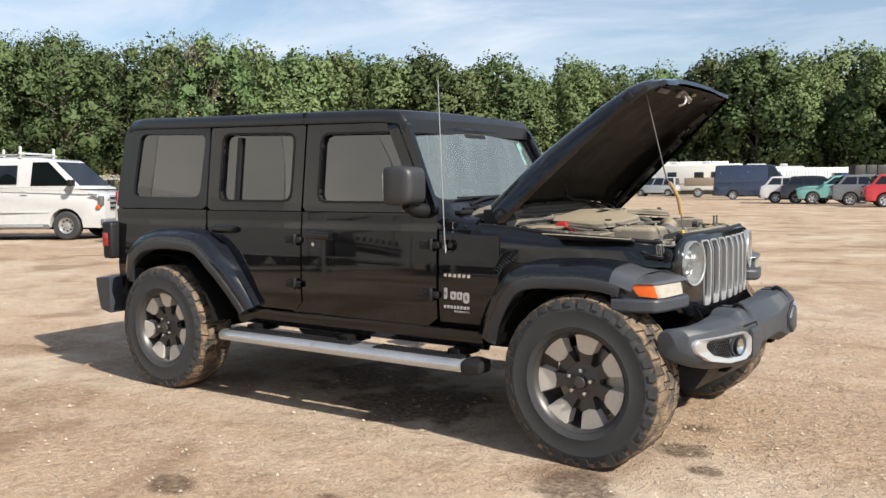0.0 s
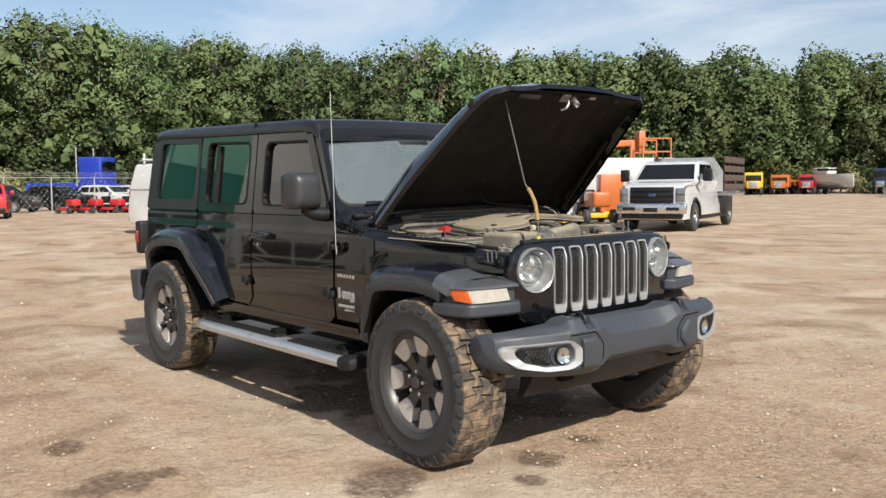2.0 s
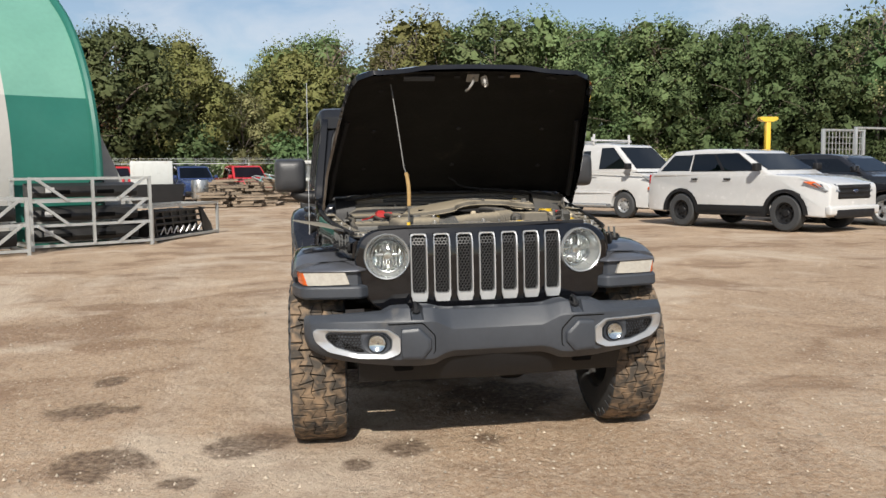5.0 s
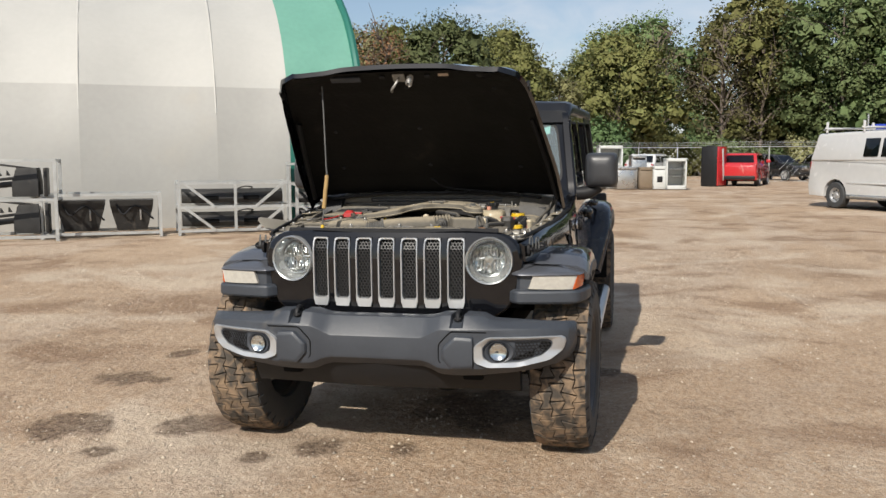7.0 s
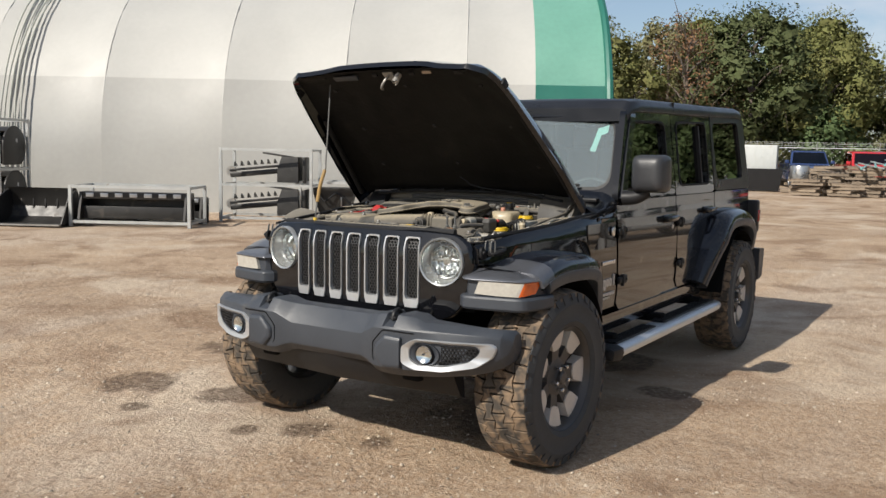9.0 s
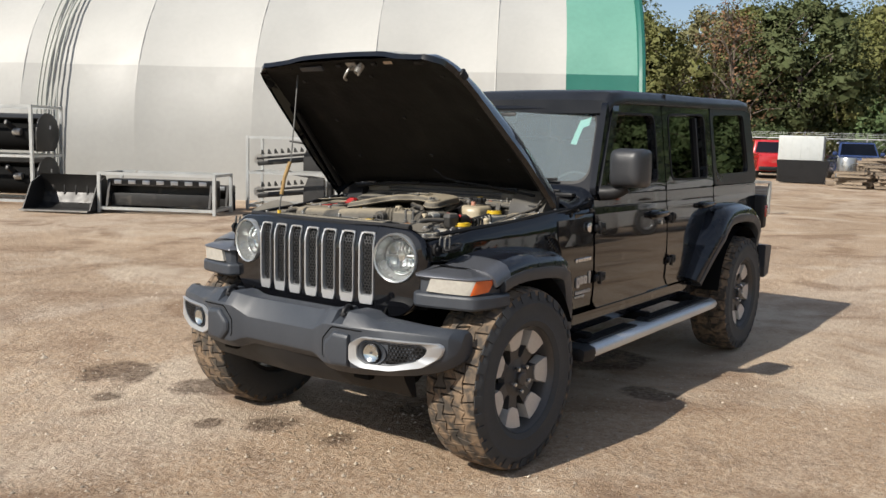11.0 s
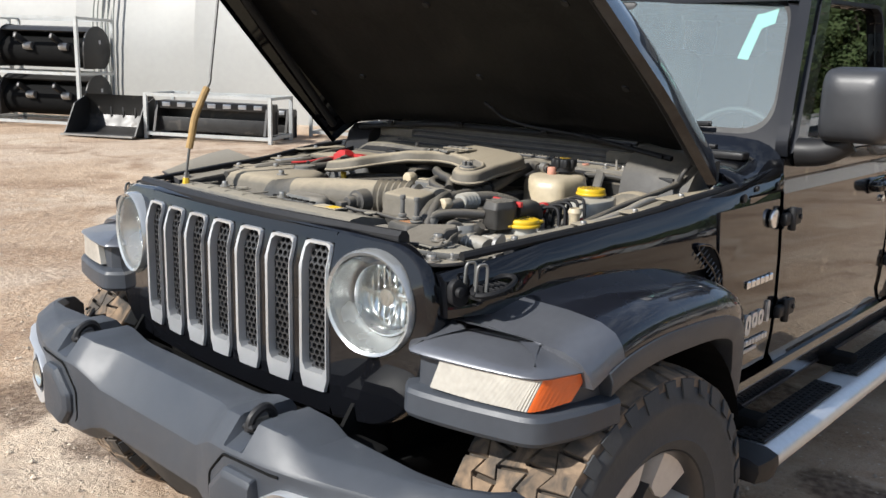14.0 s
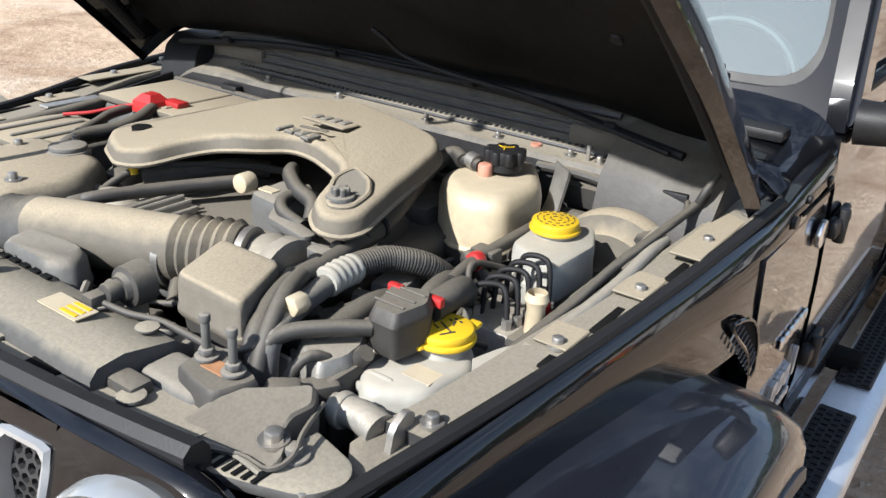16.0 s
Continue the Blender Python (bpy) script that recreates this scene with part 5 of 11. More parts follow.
def lorry(name, x, y, a, mat, word, cabh=2.9):
    t = thing(name, pose(x, y, 0, 0, 0, a), f"{word} lorry standing at the wood's edge", "truck", "lorries at the wood edge")
    part("cab", box(2.0, 2.3, cabh - 0.9, (1.2, 0, 0.9 + (cabh - 0.9) / 2), 0.15, 3), mat, t)
    part("windscreen", box(0.06, 1.9, 0.75, (2.2, 0, cabh - 0.75), 0.03), CAR_GLASS, t)
    part("bonnet", box(1.3, 1.7, 1.0, (2.7, 0, 1.3), 0.15, 3), mat, t)
    part("grille", box(0.08, 1.0, 0.8, (3.38, 0, 1.25), 0.03), CHROME, t)
    part("bed", box(4.5, 2.3, 0.9, (-2.3, 0, 1.5), 0.05), mat if word != "white" else GALV, t)
    for px in (2.5, -1.8, -3.2):
        for sy in (-1, 1):
            car_wheel(0.5, 0.3, "truck", t, Matrix.Translation((px, sy * 0.95, 0.5)) @ Matrix.Rotation(0 if sy < 0 else math.pi, 4, "Z"))
    return t


lorry("lorry", -58.5, 100.0, -60, YELLOW_PAINT, "yellow")
lorry("lorry", -57.0, 104.5, -70, ORANGE_PAINT, "orange", 2.6)
lorry("lorry", -54.5, 107.0, -70, RED_PAINT, "red", 2.6)
lorry("lorry", -47.0, 112.0, -75, NAVY_PAINT, "navy blue", 3.3)
lorry("lorry", -42.5, 107.5, -75, WHITE_PAINT, "white", 3.6)
lorry("lorry", -28.5, 108.0, -75, WHITE_PAINT, "white", 3.7)
bt = thing("boat", pose(-51.5, 106.0, 0, 0, 0, -15), "white cabin boat on a trailer", "boat")
hull = [[(x, s * w, z) for s, w, z in ((-1, wt, 2.6), (-1, wt * 0.8, 1.6), (-1, 0.05, 0.9), (1, 0.05, 0.9), (1, wt * 0.8, 1.6), (1, wt, 2.6))] for x, wt in ((-3.6, 1.2), (-1, 1.35), (1.5, 1.1), (3.0, 0.6), (3.9, 0.08))]
part("hull", loft(hull), WHITE_PAINT, bt)
part("cabin", box(2.4, 1.8, 0.9, (-0.6, 0, 3.0), 0.2, 3), WHITE_PAINT, bt)
part("cabin_glass", box(1.6, 1.82, 0.4, (-0.2, 0, 3.15), 0.08), CAR_GLASS, bt)
part("trailer_frame", box(5.5, 1.6, 0.25, (-0.4, 0, 0.75), 0.03), ATTACH, bt)
for sy in (-1, 1):
    car_wheel(0.4, 0.26, "van", bt, Matrix.Translation((-1.2, sy * 0.9, 0.4)) @ Matrix.Rotation(0 if sy < 0 else math.pi, 4, "Z"))
BRIGHT_BLUE = paint("bright_blue_truck_paint", (0.02, 0.045, 0.34))
bl = lorry("lorry", -69.5, 18.6, 40, BRIGHT_BLUE, "bright blue", 4.0)
for sy in (-1, 1):
    part("exhaust_stack", cyl(0.10, 3.2, (0.1, sy * 1.2, 3.2), seg=12), CHROME, bl, "chrome exhaust stack")


# ---------------------------------------------------------------- fence, yard goods
def fence(pts):
    f = thing("wire_fence", None, "galvanised chain-link fence with barbed wire along the wood", "fence")
    for (x0, y0), (x1, y1) in zip(pts, pts[1:]):
        d = math.hypot(x1 - x0, y1 - y0)
        k = max(1, round(d / 3.0))
        for i in range(k):
            x, y = x0 + (x1 - x0) * i / k, y0 + (y1 - y0) * i / k
            part("post", cyl(0.035, 2.1, (x, y, 1.05), seg=8), GALV, f)
            b = bmesh.new()
            tube([(x, y, 2.1), (x + 0.2 * (y1 - y0) / d, y - 0.2 * (x1 - x0) / d, 2.4)], 0.02, 6, 1, b)
            part("arm", b, GALV, f)
        for z, r in ((2.08, 0.022), (2.2, 0.007), (2.3, 0.007), (2.38, 0.007), (0.1, 0.008)):
            b = bmesh.new()
            tube([(x0, y0, z), (x1, y1, z)], r, 6, 1, b)
            part("rail" if r > 0.02 else "wire", b, GALV, f)
        b = bmesh.new()
        kk = int(d / 0.35)
        for i in range(kk):
            u, v = i / kk, min(1, (i + 5) / kk)
            for a, c in ((u, v), (v, u)):
                tube([(x0 + (x1 - x0) * a, y0 + (y1 - y0) * a, 0.1), (x0 + (x1 - x0) * c, y0 + (y1 - y0) * c, 2.06)], 0.0022, 3, 1, b)
        part("mesh_wire", b, GALV, f)


fence(((-46, -13), (-48, -4), (-51, 3), (-48.5, 8), (-51, 16), (-66, 26), (-60, 40)))


def bar(t, a, c, s=0.05, mat=None, name="bar"):
    a, c = Vector(a), Vector(c)
    d = c - a
    m = Matrix.Translation((a + c) / 2) @ d.to_track_quat("X", "Z").to_matrix().to_4x4()
    b = bmesh.new()
    bmesh.ops.create_cube(b, size=1.0, matrix=Matrix.Diagonal((d.length, s, s, 1)))
    b.transform(m)
    return part(name, b, mat or GALV, t)


def rack(x, y, a, w, d, h, tiers, label, diagonals=False):
    """A steel frame w wide along x, d deep along y."""
    t = thing("steel_rack", pose(x, y, 0, 0, 0, a), label, "rack", "steel racks")
    for px in (0, w):
        for py in (0, d):
            bar(t, (px, py, 0), (px, py, h), 0.055, name="post")
    for z in tiers:
        for py in (0, d):
            bar(t, (0, py, z), (w, py, z), 0.05, name="rail")
        for px in (0, w):
            bar(t, (px, 0, z), (px, d, z), 0.045, name="rail")
    if diagonals:
        for z0, z1 in zip(tiers, tiers[1:]):
            bar(t, (0.1, -0.02, z1), (0.65, -0.02, z0), 0.05, name="brace")
            bar(t, (w - 0.1, -0.02, z1), (w - 0.65, -0.02, z0), 0.05, name="brace")
            bar(t, (w * 0.5, -0.02, z1), (w * 0.5, -0.02, z0), 0.05, name="brace")
    return t


def bucket(x, y, z, a, w, label="black steel loader bucket"):
    """A loader bucket: curved shell, side plates, lip and mounting ribs."""
    t = thing("loader_bucket", pose(x, y, z, 0, 0, a), label, "attachment", "loader attachments")
    prof = [(-0.42, 0.02), (0.10, 0.0), (0.28, 0.10), (0.36, 0.28), (0.33, 0.48), (0.22, 0.62)]
    inner = [(q - 0.03 if q > 0 else q, zz + 0.025) for q, zz in prof]
    b = prism(prof + inner[::-1], "x", 0, w, 0)
    part("shell", b, ATTACH, t)
    for px in (0, w - 0.02):
        part("side_plate", prism([(p[0], p[1]) for p in prof] + [(-0.1, 0.5)], "x", px, px + 0.02), ATTACH, t)
    part("lip", box(w, 0.14, 0.025, (w / 2, -0.44, 0.03)), STEEL, t)
    for k in range(5):
        part("rib", box(0.03, 0.10, 0.40, (w * (0.15 + 0.175 * k), 0.36, 0.30), 0.005), ATTACH, t)
    part("mount", box(w * 0.5, 0.08, 0.40, (w / 2, 0.42, 0.28), 0.01), ATTACH, t)
    return t


def grapple(x, y, z, a, w):
    t = thing("grapple", pose(x, y, z, 0, 0, a), "black root grapple with curved tines", "attachment", "loader attachments")
    part("back_frame", box(w, 0.10, 0.40, (w / 2, 0.2, 0.25), 0.01), ATTACH, t)
    for k in range(8):
        b = bmesh.new()
        px = w * (0.06 + 0.125 * k)
        tube([(px, 0.15, 0.40), (px, -0.15, 0.30), (px, -0.40, 0.10), (px, -0.55, 0.06)], [0.030, 0.012], 6, 4, b)
        part("tine", b, ATTACH, t)
    for k in (0.3, 0.7):
        b = bmesh.new()
        tube([(w * k, 0.15, 0.45), (w * k, -0.1, 0.62), (w * k, -0.4, 0.45), (w * k, -0.5, 0.25)], [0.045, 0.02], 6, 4, b)
        part("clamp", b, ATTACH, t)
        part("cylinder", cyl(0.03, 0.5, (w * k + 0.1, -0.05, 0.52), "y", 10), STEEL, t)
    return t


def rake(x, y, z, a, w):
    t = thing("grading_attachment", pose(x, y, z, 0, 0, a), "black slotted grading attachment", "attachment", "loader attachments")
    part("beam", box(w, 0.32, 0.12, (w / 2, 0, 0.42), 0.01), ATTACH, t)
    part("back_plate", box(w, 0.04, 0.46, (w / 2, 0.16, 0.23), 0.008), ATTACH, t)
    for k in range(7):
        part("slot", box(w * 0.07, 0.03, 0.07, (w * (0.1 + 0.133 * k), -0.16, 0.43), 0.006), SATIN_SILVER, t)
    for px in (0.04, w - 0.04):
        part("end_plate", prism([(-0.3, 0), (0.2, 0), (0.2, 0.48), (-0.16, 0.48)], "x", px - 0.02, px + 0.02), ATTACH, t)
    part("blade", box(w, 0.03, 0.22, (w / 2, -0.14, 0.12), 0.005), ATTACH, t)
    return t


# the row of racks stands along the fabric wall
RA = math.degrees(math.atan2(0.844, -0.537))
def along_wall(s, off):
    """A place s metres along the fabric wall and off metres in front of it."""
    return -8.9 - 0.537 * s + 0.844 * off, -13.0 + 0.844 * s + 0.537 * off


def row(s, off):
    x, y = along_wall(s, off)
    return x, y, RA


a = RA


def put(make, s, off, z, w, *extra):
    px, py, _ = row(s, off)
    return make(px, py, z, a, w, *extra)


def drum(x, y, z, a, w):
    """A sweeper attachment: round end plates, hood and brush drum."""
    t = thing("sweeper_attachment", pose(x, y, z, 0, 0, a), "black sweeper attachment with round end plates on a rack", "attachment", "loader attachments")
    prof = [(0.42 * math.cos(radians(k)) + 0.05, 0.40 + 0.40 * math.sin(radians(k))) for k in range(-60, 181, 20)] + [(-0.37, 0.05)]
    for px in (0.0, w - 0.03):
        part("end_plate", prism(prof, "x", px, px + 0.03, 0.004), ATTACH, t)
    part("brush_drum", cyl(0.27, w - 0.08, (w / 2, -0.02, 0.33), "x", 20), BLACK_MATTE, t)
    hood = [(0.40 * math.cos(radians(k)) + 0.05, 0.40 + 0.385 * math.sin(radians(k))) for k in range(-20, 131, 15)]
    part("hood", prism(hood + [(q * 0.93, 0.4 + (zz - 0.4) * 0.93) for q, zz in hood[::-1]], "x", 0.03, w - 0.03), ATTACH, t)
    for k in (0.3, 0.7):
        part("arm", box(0.06, 0.5, 0.10, (w * k, -0.30, 0.50), 0.01, m=Matrix.Rotation(radians(-25), 4, "X")), ATTACH, t)
        part("motor", cyl(0.07, 0.16, (w * k + 0.1, -0.30, 0.42), "x", 14, bev=0.01), STEEL, t)
    part("decal", box(0.004, 0.05, 0.07, (w + 0.003, 0.12, 0.52)), WHITE_PAINT, t)
    return t


def trencher(x, y, z, a, w):
    """A digging chain boom with teeth and its drive head."""
    t = thing("trencher_attachment", pose(x, y, z, 0, 0, a), "black trencher boom with digging teeth on a rack", "attachment", "loader attachments")
    part("boom", box(w * 0.75, 0.16, 0.10, (w * 0.38, 0, 0.20), 0.02, m=Matrix.Rotation(radians(-6), 4, "Y")), ATTACH, t)
    part("chain", box(w * 0.78, 0.10, 0.05, (w * 0.38, 0, 0.30), 0.012, m=Matrix.Rotation(radians(-6), 4, "Y")), ATTACH, t)
    for k in range(9):
        px = w * (0.05 + 0.085 * k)
        part("tooth", prism([(px, 0.31 + 0.09 * px), (px + 0.06, 0.31 + 0.09 * px), (px + 0.01, 0.40 + 0.09 * px)], "y", -0.05, 0.05), ATTACH, t)
    part("drive_head", loft([[(w * 0.70 + u, v, zz) for u, v in ((-0.12, -0.18), (0.30, -0.22), (0.34, 0.2), (-0.10, 0.18))] if zz < 0.3 else [(w * 0.74 + u, v, zz) for u, v in ((-0.10, -0.14), (0.22, -0.18), (0.25, 0.16), (-0.08, 0.14))] for zz in (0.02, 0.28, 0.52)]), ATTACH, t)
    part("guard", box(0.60, 0.30, 0.03, (w * 0.62, 0.02, 0.55), 0.008, m=Matrix.Rotation(radians(8), 4, "Y")), ATTACH, t)
    part("mount_plate", box(0.06, 0.46, 0.50, (w * 0.97, 0, 0.27), 0.01), ATTACH, t)
    part("sprocket", cyl(0.10, 0.06, (0.02, 0, 0.22), "y", 16), STEEL, t)
    return t


def beam(x, y, z, a, w):
    """A black truck bumper: bent face, ends, brackets and a loose hose."""
    t = thing("truck_bumper", pose(x, y, z, 0, 0, a), "black steel truck bumper lying in a crate rack", "truck part", "stored truck bumpers")
    rings = []
    for k in range(9):
        f = k / 8
        bow = 0.16 * (2 * f - 1) ** 4
        rings.append([(w * f, bow - 0.26, 0.03), (w * f, bow - 0.30, 0.12), (w * f, bow - 0.27, 0.24), (w * f, bow - 0.10, 0.30), (w * f, bow - 0.05, 0.28), (w * f, bow - 0.05, 0.03)])
    part("face", loft(rings), ATTACH, t, sharp=35)
    for f in (0.22, 0.62):
        part("recess", box(w * 0.16, 0.03, 0.08, (w * f + 0.1, -0.285, 0.13), 0.01), BLACK_MATTE, t)
    for f in (0.3, 0.7):
        part("bracket", box(0.08, 0.40, 0.16, (w * f, 0.14, 0.14), 0.01), ATTACH, t)
    part("upper_bar", box(w * 0.9, 0.10, 0.07, (w * 0.5, 0.24, 0.22), 0.02), ATTACH, t)
    part("hose", tube([(w * 0.55, -0.1, 0.30), (w * 0.62, -0.16, 0.34), (w * 0.70, -0.05, 0.32), (w * 0.66, 0.1, 0.26)], 0.012, 6, 5), RUBBER, t)
    return t


def tub(x, y, z, a, w):
    t = thing("hopper_attachment", pose(x, y, z, 0, 0, a), "black tilted hopper attachment in a low rack", "attachment", "loader attachments")
    part("shell", loft([[(w * 0.5 + u * k, v * k, zz) for u, v in ((-w / 2, -0.26), (w / 2, -0.26), (w / 2, 0.26), (-w / 2, 0.26))] for zz, k in ((0.0, 0.7), (0.45, 1.0), (0.56, 1.02))]), ATTACH, t)
    part("slot", box(0.03, 0.02, 0.22, (w * 0.7, -0.262, 0.3), 0.004), STEEL, t)
    part("hydraulic_hose", tube([(0.1, -0.27, 0.5), (0.3 * w, -0.34, 0.3), (0.6 * w, -0.3, 0.45), (w, -0.28, 0.2)], 0.018, 8, 5), RUBBER, t)
    return t


rack(*row(-4.1, 3.0), 1.9, 1.1, 1.90, (0.08, 0.93, 1.87), "tall steel rack with two sweeper attachments")
for z in (0.11, 0.96):
    put(drum, -4.0, 2.35, z, 1.75)
rack(*row(-6.3, 3.0), 2.0, 1.1, 1.90, (0.08, 0.93, 1.87), "tall steel rack with two sweeper attachments")
for z in (0.11, 0.96):
    put(drum, -6.2, 2.35, z, 1.75)
put(bucket, -1.75, 3.75, 0, 1.25)
rack(*row(-0.45, 3.9), 2.10, 0.9, 0.72, (0.08, 0.70), "low steel rack holding a grading attachment")
put(rake, -0.35, 3.62, 0.12, 1.95)
put(rake, -1.5, 2.9, 0.0, 1.9)
put(rake, 0.2, 2.75, 0.0, 1.4)
rack(*row(1.75, 2.3), 1.75, 1.0, 1.43, (0.08, 0.72, 1.40), "open steel rack with two trencher booms")
for z in (0.11, 0.75):
    put(trencher, 1.82, 1.85, z, 1.55)
rack(*row(3.22, 1.95), 2.0, 0.95, 0.80, (0.08, 0.78), "low steel rack with hopper attachments")
put(tub, 3.45, 1.5, 0.11, 0.8)
put(tub, 4.35, 1.45, 0.11, 0.75)
rack(*row(5.55, 1.95), 2.05, 1.0, 1.0, (0.08, 0.52, 0.97), "steel crate rack with black truck bumpers", True)
for z in (0.11, 0.55):
    put(beam, 5.62, 1.45, z, 1.9)
rack(*row(7.85, 1.30), 2.2, 1.15, 1.34, (0.09, 0.46, 0.90, 1.31), "galvanised crate rack with black truck bumpers", True)
for z in (0.12, 0.49, 0.93):
    put(beam, 7.92, 0.75, z, 2.05)
lab = thing("paper_tag", None, "white paper tag on a black bumper", "tag", "paper tags")
part("sheet", box(0.16, 0.006, 0.10, (0, 0, 0)), WHITE_PAINT, lab)
for k, z in enumerate((0.30, 0.66, 1.10)):
    px, py, _ = row(8.22 + 0.03 * k, 1.025)
    mm = pose(px, py, z, 0, 0, a)
    if k:
        copy_thing(lab, mm)
    else:
        lab.matrix_world = mm
rack(-13.50, -3.85, 160.7, 3.0, 0.9, 0.74, (0.06, 0.72), "thin steel bench frame over black truck grilles")
gt = thing("grille_guards", pose(-13.75, -4.2, 0.03, 0, 0, 160.7), "stack of black steel grille guards lying under a bench", "truck parts")
for k in range(6):
    part("guard_frame", prism([(0.2 + 0.36 * k, 0.0), (0.26 + 0.36 * k, 0.0), (0.10 + 0.36 * k, 0.60), (0.04 + 0.36 * k, 0.60)], "y", -0.35, 0.30), ATTACH, gt)
for k in range(5):
    part("guard_rail", box(2.3, 0.04, 0.05, (1.25, -0.34, 0.06 + 0.13 * k), 0.01), ATTACH, gt)
for k in range(7):
    part("cable", tube([(0.3 + 0.28 * k, -0.36, 0.1), (0.4 + 0.28 * k, -0.40, 0.25), (0.5 + 0.26 * k, -0.37, 0.12)], 0.014, 6, 4), SATIN_SILVER, gt)
part("end_guard", prism([(2.30, 0.0), (2.75, 0.0), (2.62, 0.22), (2.15, 0.62), (2.05, 0.62)], "y", -0.38, -0.33, 0.006), ATTACH, gt)

# catering appliances, left in the yard
INOX = material("stainless_steel", (0.50, 0.50, 0.49), 0.32, metal=0.85, vary=0.12, dirt=(0.3, 0.26, 0.2), dirt_amount=-0.02)
ENAMEL = material("white_enamel", (0.50, 0.515, 0.50), 0.35, vary=0.06, dirt=(0.35, 0.3, 0.24), dirt_amount=-0.05)


def upright(x, y, a, w, d, h, mat, label, name, shelves=0, door=None):
    t = thing(name, pose(x, y, 0, 0, 0, a), label, "appliance", "old catering appliances")
    th = 0.06
    for py in (-w / 2 + th / 2, w / 2 - th / 2):
        part("side", box(d, th, h, (0, py, h / 2 + 0.05), 0.01), mat, t)
    part("back", box(0.05, w, h, (-d / 2, 0, h / 2 + 0.05), 0.01), mat, t)
    part("top", box(d, w, 0.14, (0, 0, h), 0.01), mat, t)
    part("base", box(d, w, 0.16, (0, 0, 0.12), 0.01), mat, t)
    for k in range(shelves):
        part("shelf", box(d * 0.9, w - 0.12, 0.025, (0, 0, 0.3 + (h - 0.4) * (k + 1) / (shelves + 1))), INOX, t)
    if door:
        part("door", box(0.05, w * 0.9, h * 0.8, (d / 2, 0, h * 0.5), 0.01), door, t)
    return t


upright(-37.3, -0.55, 12, 1.1, 0.8, 1.95, ENAMEL, "open white display fridge with bare shelves", "display_fridge", 1)
upright(-36.4, 0.20, 15, 0.95, 0.8, 0.98, INOX, "stainless steel catering oven", "oven", 0, INOX)
upright(-37.3, 0.75, 15, 0.7, 0.6, 1.50, INOX, "tall stainless steel appliance", "steam_cabinet", 0, INOX)
upright(-36.2, 1.10, 10, 0.6, 0.6, 0.95, material("brown_panel", (0.16, 0.12, 0.08), 0.6), "brown panelled heater standing on dirt", "heater", 0, bpy.data.materials["brown_panel"])
wo = upright(-36.1, 1.68, 10, 0.55, 0.7, 1.0, ENAMEL, "small pale oven with a dark window", "oven", 0, ENAMEL)
part("oven_window", box(0.02, 0.24, 0.26, (0.385, 0, 0.48), 0.01), BLACK_PLASTIC, wo)
upright(-36.1, 2.40, 12, 0.9, 0.7, 1.35, ENAMEL, "white glass-fronted food counter", "food_counter", 2)
vm = thing("vending_machine", pose(-41.6, 4.45, 0, 0, 0, 60), "red and black drinks vending machine", "vending machine")
part("body", box(0.85, 1.0, 2.0, (0, 0, 1.02), 0.03), BLACK_PLASTIC, vm)
part("front", box(0.06, 0.95, 1.95, (0.45, 0, 1.02), 0.02), RED_PAINT, vm, "glossy red front")
part("swirl", box(0.02, 0.16, 1.6, (0.485, 0.1, 1.1), 0.008, m=Matrix.Rotation(radians(6), 4, "X")), WHITE_PAINT, vm, "white swirl")

# tubs, tank and kettle
tk = thing("storage_tank", pose(-38.5, -8.0, 0, 0, 0, 10), "white boxy storage tank on a steel frame", "tank")
part("tank", box(1.2, 1.9, 1.15, (0, 0, 1.5), 0.04, 3), ENAMEL, tk)
for k in range(5):
    part("rib", box(1.22, 0.03, 1.1, (0, -0.76 + 0.38 * k, 1.5), 0.01), ENAMEL, tk)
part("frame", box(1.2, 1.9, 0.9, (0, 0, 0.45), 0.02), ATTACH, tk)
tb = thing("plastic_tub", pose(-36.2, -7.3, 0, 0, 0, 12), "dark plastic skip tub", "tub")
part("tub", loft([[(sx * w * 0.6, sy * w, z) for sx, sy in ((-1, -1), (1, -1), (1, 1), (-1, 1))] for w, z in ((0.9, 0.05), (1.05, 0.95), (1.05, 1.0))]), BLACK_PLASTIC, tb)
kt = thing("steel_kettle", pose(-36.0, -5.5, 0, 0, 0, 0), "stainless steel kettle on a cluttered pallet", "kettle")
part("vessel", cyl(0.38, 0.85, (0, 0, 0.75), seg=24, bev=0.05), INOX, kt)
part("base", box(1.5, 2.0, 0.16, (0, 0.4, 0.1), 0.01), WOODGREY, kt)
for k in range(6):
    part("pipe", cyl(0.06, 0.5 + 0.1 * k, (0.3 * (k % 3) - 0.3, 0.7 + 0.18 * k, 0.5), seg=10), ATTACH, kt)

